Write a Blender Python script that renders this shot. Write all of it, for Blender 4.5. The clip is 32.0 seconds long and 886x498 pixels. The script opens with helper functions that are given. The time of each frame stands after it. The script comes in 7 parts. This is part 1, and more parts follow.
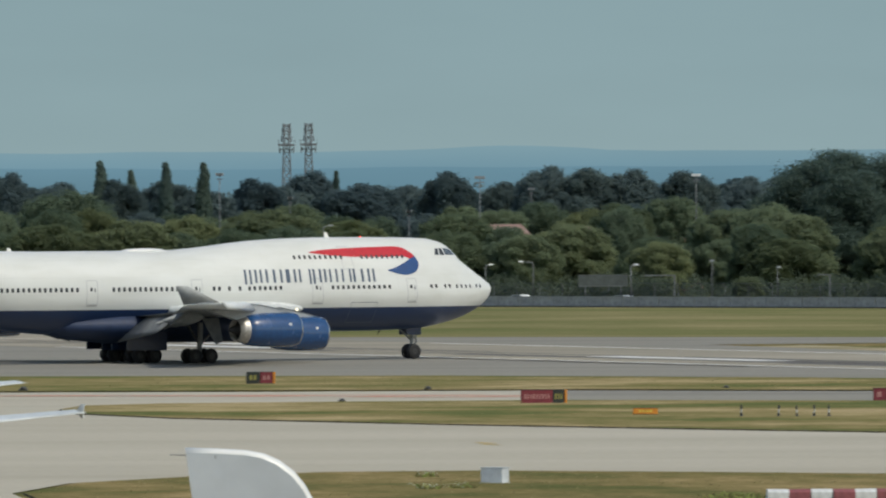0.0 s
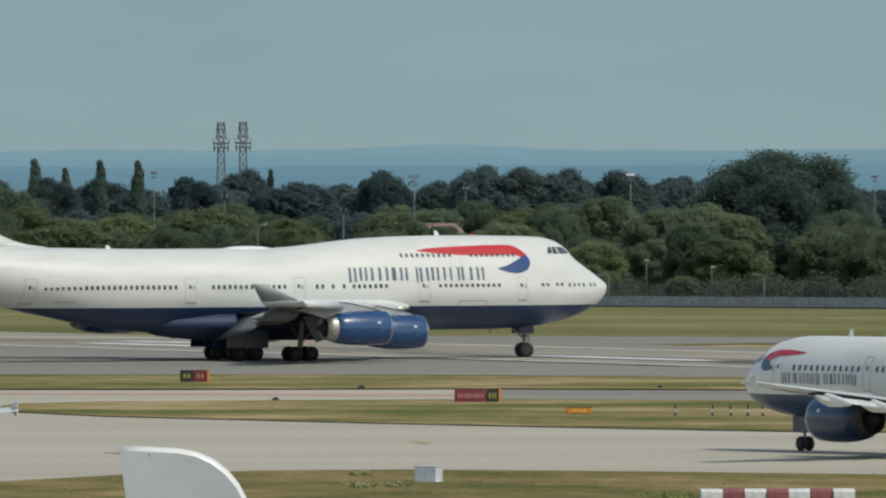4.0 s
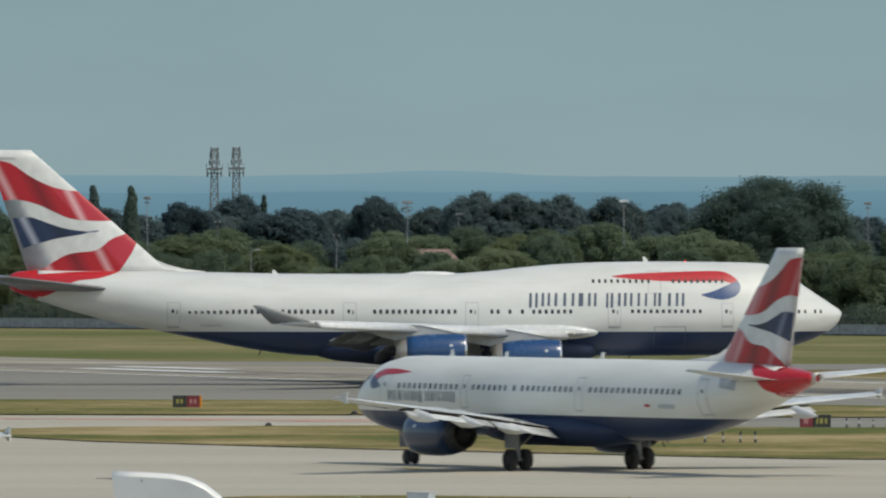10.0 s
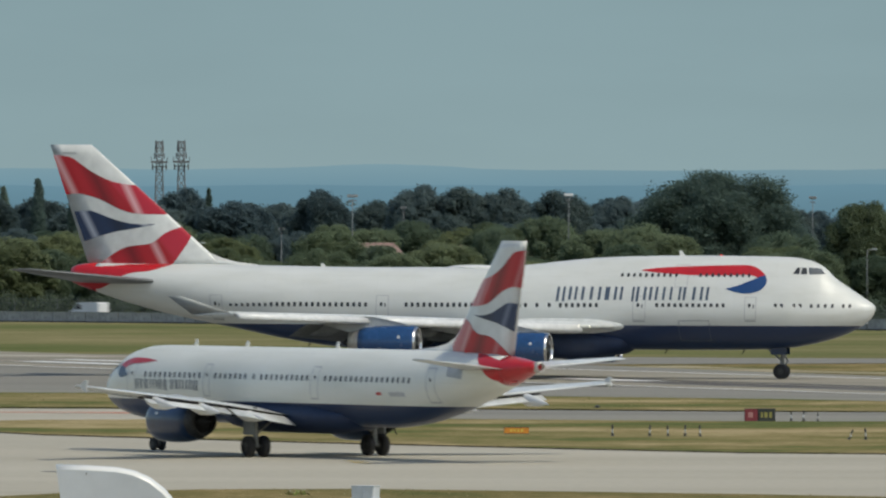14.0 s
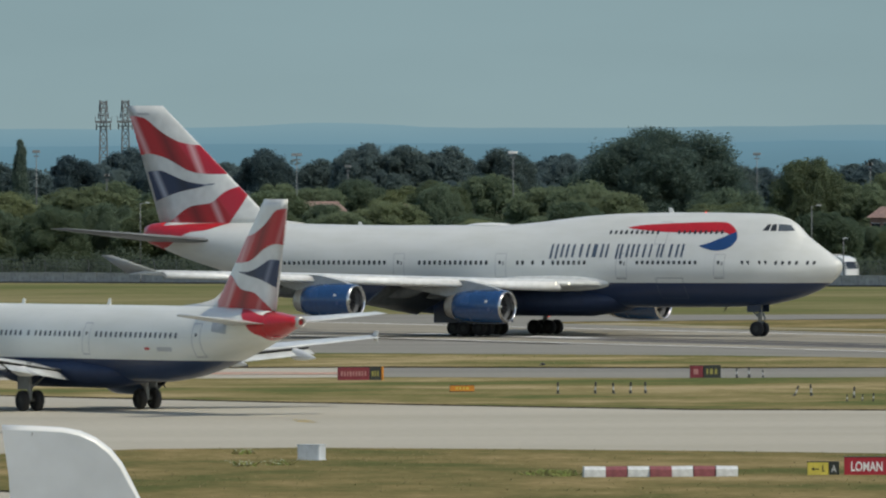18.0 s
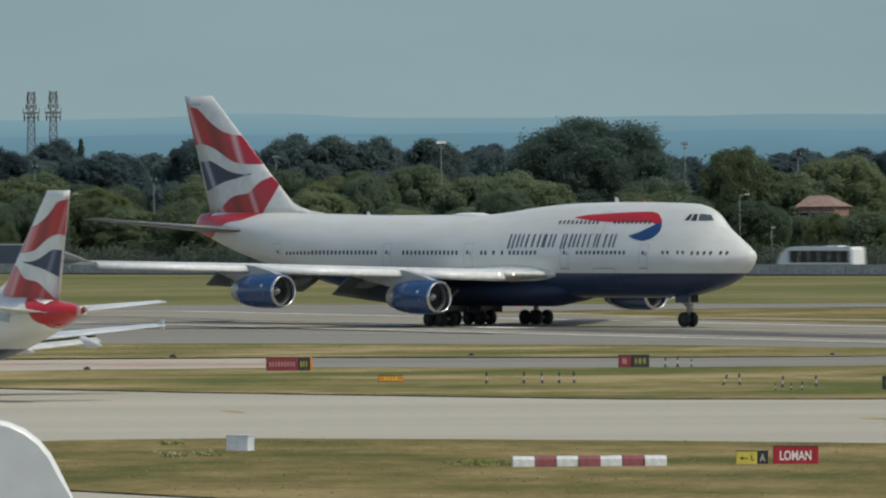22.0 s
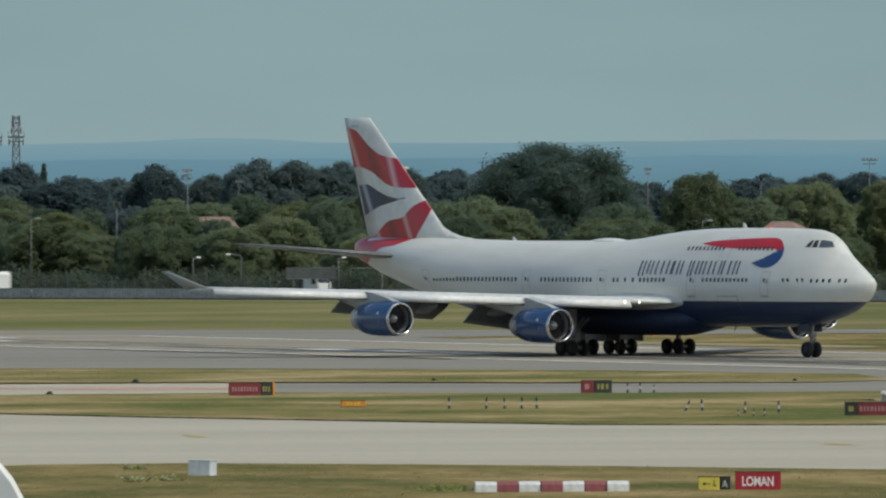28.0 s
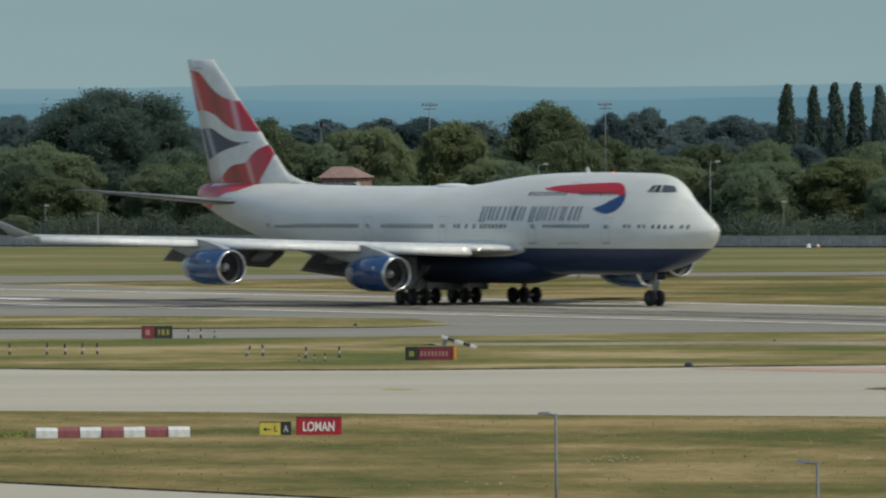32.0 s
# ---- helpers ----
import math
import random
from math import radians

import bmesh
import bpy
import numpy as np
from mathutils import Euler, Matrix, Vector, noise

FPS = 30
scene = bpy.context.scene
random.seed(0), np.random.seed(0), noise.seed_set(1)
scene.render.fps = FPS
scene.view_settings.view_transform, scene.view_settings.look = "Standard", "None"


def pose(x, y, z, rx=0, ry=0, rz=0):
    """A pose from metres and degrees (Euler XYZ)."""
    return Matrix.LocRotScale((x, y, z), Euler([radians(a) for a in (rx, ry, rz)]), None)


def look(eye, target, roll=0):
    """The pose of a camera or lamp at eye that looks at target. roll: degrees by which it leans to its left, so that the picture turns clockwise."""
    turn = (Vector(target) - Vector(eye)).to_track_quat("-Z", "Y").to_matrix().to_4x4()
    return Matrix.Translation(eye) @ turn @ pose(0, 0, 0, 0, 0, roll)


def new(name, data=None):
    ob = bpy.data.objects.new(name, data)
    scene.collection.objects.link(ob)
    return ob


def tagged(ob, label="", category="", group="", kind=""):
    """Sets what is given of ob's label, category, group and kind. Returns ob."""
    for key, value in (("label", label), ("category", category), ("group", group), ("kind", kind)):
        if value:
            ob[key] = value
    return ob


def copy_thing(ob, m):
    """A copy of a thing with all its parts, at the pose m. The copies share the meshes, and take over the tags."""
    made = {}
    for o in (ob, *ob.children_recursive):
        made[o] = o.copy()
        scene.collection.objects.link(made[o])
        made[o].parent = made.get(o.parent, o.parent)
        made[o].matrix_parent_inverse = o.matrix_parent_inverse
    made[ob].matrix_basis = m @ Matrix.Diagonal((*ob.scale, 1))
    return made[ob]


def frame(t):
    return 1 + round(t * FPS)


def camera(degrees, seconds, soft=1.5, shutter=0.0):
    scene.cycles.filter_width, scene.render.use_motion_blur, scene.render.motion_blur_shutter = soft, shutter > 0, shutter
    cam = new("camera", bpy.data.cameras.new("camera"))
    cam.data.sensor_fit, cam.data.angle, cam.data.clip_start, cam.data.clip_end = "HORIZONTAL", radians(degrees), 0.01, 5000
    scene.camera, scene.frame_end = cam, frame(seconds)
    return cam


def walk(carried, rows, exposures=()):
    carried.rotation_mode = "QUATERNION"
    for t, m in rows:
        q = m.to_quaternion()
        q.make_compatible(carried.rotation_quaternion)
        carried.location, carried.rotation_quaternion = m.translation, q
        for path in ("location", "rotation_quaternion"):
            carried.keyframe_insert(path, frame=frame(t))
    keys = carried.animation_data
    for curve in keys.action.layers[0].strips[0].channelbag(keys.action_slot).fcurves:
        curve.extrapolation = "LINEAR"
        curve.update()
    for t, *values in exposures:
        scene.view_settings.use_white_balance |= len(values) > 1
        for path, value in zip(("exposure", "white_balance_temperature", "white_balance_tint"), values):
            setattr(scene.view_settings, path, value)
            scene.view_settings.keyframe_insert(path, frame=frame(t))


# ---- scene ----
# The camera stands on a roof terrace and only pans, tilts and leans a little.
EYE = (0.0, 0.0, 12.44)
cam = camera(4.705, 32.0, soft=2.15, shutter=0.9)
walk(cam, [
    (0.0, look(EYE, (-0.02, 1000, 8.77), -0.26)),
    (0.5, look(EYE, (2.80, 1000, 8.90), -0.26)),
    (1.0, look(EYE, (3.54, 1000, 9.43), -0.51)),
    (1.5, look(EYE, (4.96, 1000, 10.10), -0.31)),
    (2.0, look(EYE, (4.84, 1000, 9.83), -0.20)),
    (2.5, look(EYE, (5.04, 1000, 9.82), -0.15)),
    (3.0, look(EYE, (6.00, 1000, 9.29), -0.03)),
    (3.5, look(EYE, (6.32, 1000, 8.62), -0.12)),
    (5.5, look(EYE, (4.75, 1000, 8.81), -0.01)),
    (6.0, look(EYE, (4.86, 1000, 8.79), -0.10)),
    (6.5, look(EYE, (4.64, 1000, 9.02), 0.01)),
    (7.0, look(EYE, (3.50, 1000, 9.27), -0.02)),
    (7.5, look(EYE, (3.96, 1000, 9.49), -0.03)),
    (8.0, look(EYE, (4.42, 1000, 9.53), -0.05)),
    (8.5, look(EYE, (4.93, 1000, 9.94), -0.02)),
    (9.0, look(EYE, (5.11, 1000, 10.49), 0.02)),
    (9.5, look(EYE, (5.32, 1000, 11.02), -0.07)),
    (10.0, look(EYE, (6.72, 1000, 11.06), 0.03)),
    (10.5, look(EYE, (8.61, 1000, 10.94), -0.01)),
    (11.0, look(EYE, (8.78, 1000, 10.48), -0.01)),
    (11.5, look(EYE, (9.29, 1000, 10.26), 0.13)),
    (12.0, look(EYE, (9.29, 1000, 10.80), 0.12)),
    (12.5, look(EYE, (9.46, 1000, 10.87), 0.15)),
    (13.0, look(EYE, (10.31, 1000, 11.38), 0.09)),
    (13.5, look(EYE, (10.83, 1000, 11.57), 0.14)),
    (14.0, look(EYE, (11.83, 1000, 10.47), 0.10)),
    (14.5, look(EYE, (13.30, 1000, 10.03), 0.11)),
    (16.5, look(EYE, (17.39, 1000, 8.54), -0.24)),
    (17.0, look(EYE, (17.85, 1000, 6.48), -0.08)),
    (17.5, look(EYE, (17.80, 1000, 6.23), -0.11)),
    (18.0, look(EYE, (16.96, 1000, 6.59), -0.21)),
    (18.5, look(EYE, (16.63, 1000, 6.54), -0.19)),
    (19.0, look(EYE, (17.06, 1000, 6.32), -0.31)),
    (19.5, look(EYE, (19.06, 1000, 5.42), -0.24)),
    (20.0, look(EYE, (19.48, 1000, 5.78), -0.30)),
    (20.5, look(EYE, (21.69, 1000, 6.39), -0.48)),
    (21.0, look(EYE, (23.06, 1000, 6.18), -0.37)),
    (21.5, look(EYE, (23.32, 1000, 5.63), -0.38)),
    (22.0, look(EYE, (23.61, 1000, 5.64), -0.36)),
    (22.5, look(EYE, (24.03, 1000, 5.10), -0.28)),
    (23.0, look(EYE, (24.11, 1000, 5.02), -0.21)),
    (23.5, look(EYE, (25.10, 1000, 4.86), -0.27)),
    (24.0, look(EYE, (24.99, 1000, 4.87), -0.21)),
    (24.5, look(EYE, (25.23, 1000, 5.12), -0.17)),
    (25.0, look(EYE, (25.61, 1000, 4.76), -0.31)),
    (25.5, look(EYE, (26.41, 1000, 4.74), -0.27)),
    (27.5, look(EYE, (25.83, 1000, 7.77), -0.29)),
    (28.0, look(EYE, (27.08, 1000, 7.96), -0.26)),
    (28.5, look(EYE, (28.69, 1000, 8.66), -0.37)),
    (29.0, look(EYE, (36.11, 1000, 5.26), 0.05)),
    (29.5, look(EYE, (47.56, 1000, 5.90), -0.07)),
    (30.0, look(EYE, (53.28, 1000, 5.44), -0.28)),
    (30.5, look(EYE, (57.93, 1000, 4.70), -0.44)),
    (31.0, look(EYE, (63.46, 1000, 5.37), -0.32)),
    (31.5, look(EYE, (65.48, 1000, 5.60), -0.46)),
    (31.6, look(EYE, (65.66, 1000, 5.06), -0.45)),
    (31.7, look(EYE, (66.02, 1000, 3.95), -0.43)),
    (31.8, look(EYE, (66.55, 1000, 3.29), -0.41)),
    (31.9, look(EYE, (67.82, 1000, 2.82), -0.39)),
    (32.0, look(EYE, (67.91, 1000, 2.66), -0.38)),
], exposures=((0.0, -0.18, 6850, 5), (7.0, -0.20, 6850, 5), (14.0, -0.22, 6850, 5), (20.0, -0.22, 6850, 5), (25.0, -0.20, 6850, 4), (32.0, -0.22, 6900, 3)))

# ---- world, sun, exposure ----
SUN_DIR = Vector((0.46, -0.40, 0.79)).normalized()
scene.view_settings.exposure = 0.0
world = bpy.data.worlds.new("sky")
scene.world = world
world.use_nodes = True
wn, wl = world.node_tree.nodes, world.node_tree.links
sky = wn.new("ShaderNodeTexSky")
sky.sky_type, sky.sun_disc = "NISHITA", False
sky.sun_elevation = math.asin(SUN_DIR.z)
sky.sun_rotation = math.atan2(SUN_DIR.x, SUN_DIR.y)
sky.air_density, sky.dust_density, sky.ozone_density = 1.0, 1.5, 1.0
wn["Background"].inputs["Strength"].default_value = 0.15
wl.new(sky.outputs["Color"], wn["Background"].inputs["Color"])
sun = new("sun", bpy.data.lights.new("sun", "SUN"))
sun.data.energy, sun.data.angle, sun.data.color = 2.4, radians(0.6), (1.0, 0.95, 0.86)
sun.matrix_world = look(SUN_DIR * 200, (0, 0, 0))


# ---- materials ----
def nodes_of(name):
    m = bpy.data.materials.new(name)
    m.use_nodes = True
    t = m.node_tree
    return m, t.nodes, t.links, t.nodes["Principled BSDF"]


def ramp(n, l, src, stops):
    r = n.new("ShaderNodeValToRGB")
    e = r.color_ramp.elements
    while len(e) < len(stops):
        e.new(0.5)
    for k, (at, col) in zip(e, stops):
        k.position, k.color = at, (*col, 1)
    l.new(src, r.inputs[0])
    return r.outputs[0]


def noise_at(n, l, coord, scale, detail=4.0, stretch=(1, 1, 1), turn=0.0):
    mp = n.new("ShaderNodeMapping")
    mp.inputs["Scale"].default_value = stretch
    mp.inputs["Rotation"].default_value = (0, 0, turn)
    l.new(coord, mp.inputs[0])
    t = n.new("ShaderNodeTexNoise")
    t.inputs["Scale"].default_value, t.inputs["Detail"].default_value = scale, detail
    l.new(mp.outputs[0], t.inputs["Vector"])
    return t.outputs["Fac"]


def mix(n, l, fac, a, b, kind="MIX"):
    m = n.new("ShaderNodeMix")
    m.data_type, m.blend_type = "RGBA", kind
    for sock, v in ((m.inputs[0], fac), (m.inputs[6], a), (m.inputs[7], b)):
        if isinstance(v, (int, float)):
            sock.default_value = v
        elif isinstance(v, tuple):
            sock.default_value = (*v, 1)
        else:
            l.new(v, sock)
    return m.outputs[2]


def surface(name, base, rough=0.6, metal=0.0, vary=0.12, grain=8.0, stain=0.6, bump=0.05, coat=0.0, random_tint=0.0):
    """A plain surface with fine grain, larger stains and a little relief."""
    m, n, l, b = nodes_of(name)
    co = n.new("ShaderNodeTexCoord").outputs["Object"]
    fine, big = noise_at(n, l, co, grain, 5), noise_at(n, l, co, stain, 3)
    dark = tuple(c * (1 - 2 * vary) for c in base)
    lite = tuple(min(1, c * (1 + vary)) for c in base)
    c1 = ramp(n, l, fine, ((0.3, dark), (0.7, lite)))
    c2 = ramp(n, l, big, ((0.3, tuple(1 - 1.6 * vary for _ in base)), (0.65, (1, 1, 1))))
    c = mix(n, l, 1.0, c1, c2, "MULTIPLY")
    if random_tint:
        oi = n.new("ShaderNodeObjectInfo").outputs["Random"]
        c = mix(n, l, 1.0, c, ramp(n, l, oi, ((0, (1 - random_tint,) * 3), (1, (1, 1, 1)))), "MULTIPLY")
    l.new(c, b.inputs["Base Color"])
    rr = n.new("ShaderNodeMapRange")
    rr.inputs["To Min"].default_value, rr.inputs["To Max"].default_value = max(0.02, rough - 0.08), min(1, rough + 0.1)
    l.new(big, rr.inputs[0])
    l.new(rr.outputs[0], b.inputs["Roughness"])
    b.inputs["Metallic"].default_value = metal
    b.inputs["Coat Weight"].default_value = coat
    if bump:
        bp = n.new("ShaderNodeBump")
        bp.inputs["Strength"].default_value = bump
        bp.inputs["Distance"].default_value = 0.02
        l.new(fine, bp.inputs["Height"])
        l.new(bp.outputs[0], b.inputs["Normal"])
    return m


def hull_paint(name, line, white):
    """White airliner paint with a dark blue belly below a level line, faint skin joints and streaks of grime."""
    m, n, l, b = nodes_of(name)
    co = n.new("ShaderNodeTexCoord").outputs["Object"]
    xyz = n.new("ShaderNodeSeparateXYZ")
    l.new(co, xyz.inputs[0])
    below = n.new("ShaderNodeMath")
    below.operation = "LESS_THAN"
    l.new(xyz.outputs["Z"], below.inputs[0])
    below.inputs[1].default_value = line
    grime = ramp(n, l, noise_at(n, l, co, 0.9, 5, (0.25, 1, 1)), ((0.3, (0.9, 0.9, 0.88)), (0.62, (1, 1, 1))))
    joints = n.new("ShaderNodeTexBrick")
    joints.inputs["Scale"].default_value = 0.5
    joints.inputs["Mortar Size"].default_value = 0.004
    joints.inputs["Brick Width"].default_value, joints.inputs["Row Height"].default_value = 1.6, 0.7
    for s, v in (("Color1", 1.0), ("Color2", 0.985), ("Mortar", 0.86)):
        joints.inputs[s].default_value = (v, v, v, 1)
    flat = n.new("ShaderNodeCombineXYZ")
    l.new(xyz.outputs["X"], flat.inputs[0])
    l.new(xyz.outputs["Z"], flat.inputs[1])
    l.new(flat.outputs[0], joints.inputs["Vector"])
    two = mix(n, l, below.outputs[0], white, (0.013, 0.033, 0.092))
    c = mix(n, l, 1.0, mix(n, l, 1.0, two, grime, "MULTIPLY"), joints.outputs["Color"], "MULTIPLY")
    l.new(c, b.inputs["Base Color"])
    b.inputs["Roughness"].default_value = 0.40
    b.inputs["Coat Weight"].default_value = 0.12
    bp = n.new("ShaderNodeBump")
    bp.inputs["Strength"].default_value, bp.inputs["Distance"].default_value = 0.06, 0.02
    l.new(noise_at(n, l, co, 1.3, 3), bp.inputs["Height"])
    l.new(bp.outputs[0], b.inputs["Normal"])
    return m


def ground_mat(name, stops, fine_scale, big_scale, rough=0.95, turn=0.0, stretch=(1, 1, 1), bump=0.3, fleck=0.15, patchy=0.0, gloss=0.12):
    m, n, l, b = nodes_of(name)
    co = n.new("ShaderNodeTexCoord").outputs["Object"]
    big = noise_at(n, l, co, big_scale, 6, stretch, turn)
    fine = noise_at(n, l, co, fine_scale, 6)
    if patchy:
        mid = noise_at(n, l, co, big_scale * 7, 5, (stretch[0], stretch[1] * 0.45, 1), turn)
        two = n.new("ShaderNodeMix")
        two.inputs[0].default_value = patchy
        l.new(big, two.inputs[2])
        l.new(mid, two.inputs[3])
        big = two.outputs[0]
    c = ramp(n, l, big, stops)
    c = mix(n, l, 1.0, c, ramp(n, l, fine, ((0.3, (1 - 2 * fleck,) * 3), (0.7, (1 + fleck,) * 3))), "MULTIPLY")
    l.new(c, b.inputs["Base Color"])
    b.inputs["Roughness"].default_value = rough
    b.inputs["Specular IOR Level"].default_value = gloss
    bp = n.new("ShaderNodeBump")
    bp.inputs["Strength"].default_value, bp.inputs["Distance"].default_value = bump, 0.05
    l.new(fine, bp.inputs["Height"])
    l.new(bp.outputs[0], b.inputs["Normal"])
    return m


def folded_paint(name, x0, x1, z0, lean, base, deep, pale):
    """Flag paint with the painted darker folds and pale streaks that run down the fin."""
    m, n, l, b = nodes_of(name)
    xyz = n.new("ShaderNodeSeparateXYZ")
    l.new(n.new("ShaderNodeTexCoord").outputs["Object"], xyz.inputs[0])
    a = n.new("ShaderNodeMath")
    a.operation = "MULTIPLY_ADD"
    l.new(xyz.outputs["Z"], a.inputs[0])
    a.inputs[1].default_value = lean
    l.new(xyz.outputs["X"], a.inputs[2])
    r = n.new("ShaderNodeMapRange")
    r.inputs["From Min"].default_value, r.inputs["From Max"].default_value = x0 + lean * z0, x1 + lean * z0
    l.new(a.outputs[0], r.inputs[0])
    c = ramp(n, l, r.outputs[0], ((0.0, base), (0.15, base), (0.205, pale), (0.26, base), (0.36, base), (0.47, deep), (0.58, base), (0.66, base), (0.715, pale), (0.77, base)))
    l.new(c, b.inputs["Base Color"])
    b.inputs["Roughness"].default_value = 0.32
    b.inputs["Coat Weight"].default_value = 0.3
    return m


def glow(name, col, power):
    m, n, l, b = nodes_of(name)
    b.inputs["Base Color"].default_value = (*col, 1)
    b.inputs["Emission Color"].default_value, b.inputs["Emission Strength"].default_value = (*col, 1), power
    return m


def leaf_mat(name, a, b):
    """Leaves that let some light through, each clump and each tree a little different."""
    m, n, l, s = nodes_of(name)
    geo = n.new("ShaderNodeNewGeometry").outputs["Random Per Island"]
    oi = n.new("ShaderNodeObjectInfo").outputs["Random"]
    c = ramp(n, l, geo, ((0.0, a), (1.0, b)))
    c = mix(n, l, 1.0, c, ramp(n, l, oi, ((0, (0.82, 0.86, 0.92)), (0.5, (1, 1, 1)), (1, (1.10, 1.06, 0.98)))), "MULTIPLY")
    l.new(c, s.inputs["Base Color"])
    s.inputs["Roughness"].default_value = 0.7
    s.inputs["Specular IOR Level"].default_value = 0.2
    tr = n.new("ShaderNodeBsdfTranslucent")
    l.new(c, tr.inputs["Color"])
    mx = n.new("ShaderNodeMixShader")
    mx.inputs[0].default_value = 0.5
    l.new(s.outputs[0], mx.inputs[1])
    l.new(tr.outputs[0], mx.inputs[2])
    l.new(mx.outputs[0], n["Material Output"].inputs["Surface"])
    return m


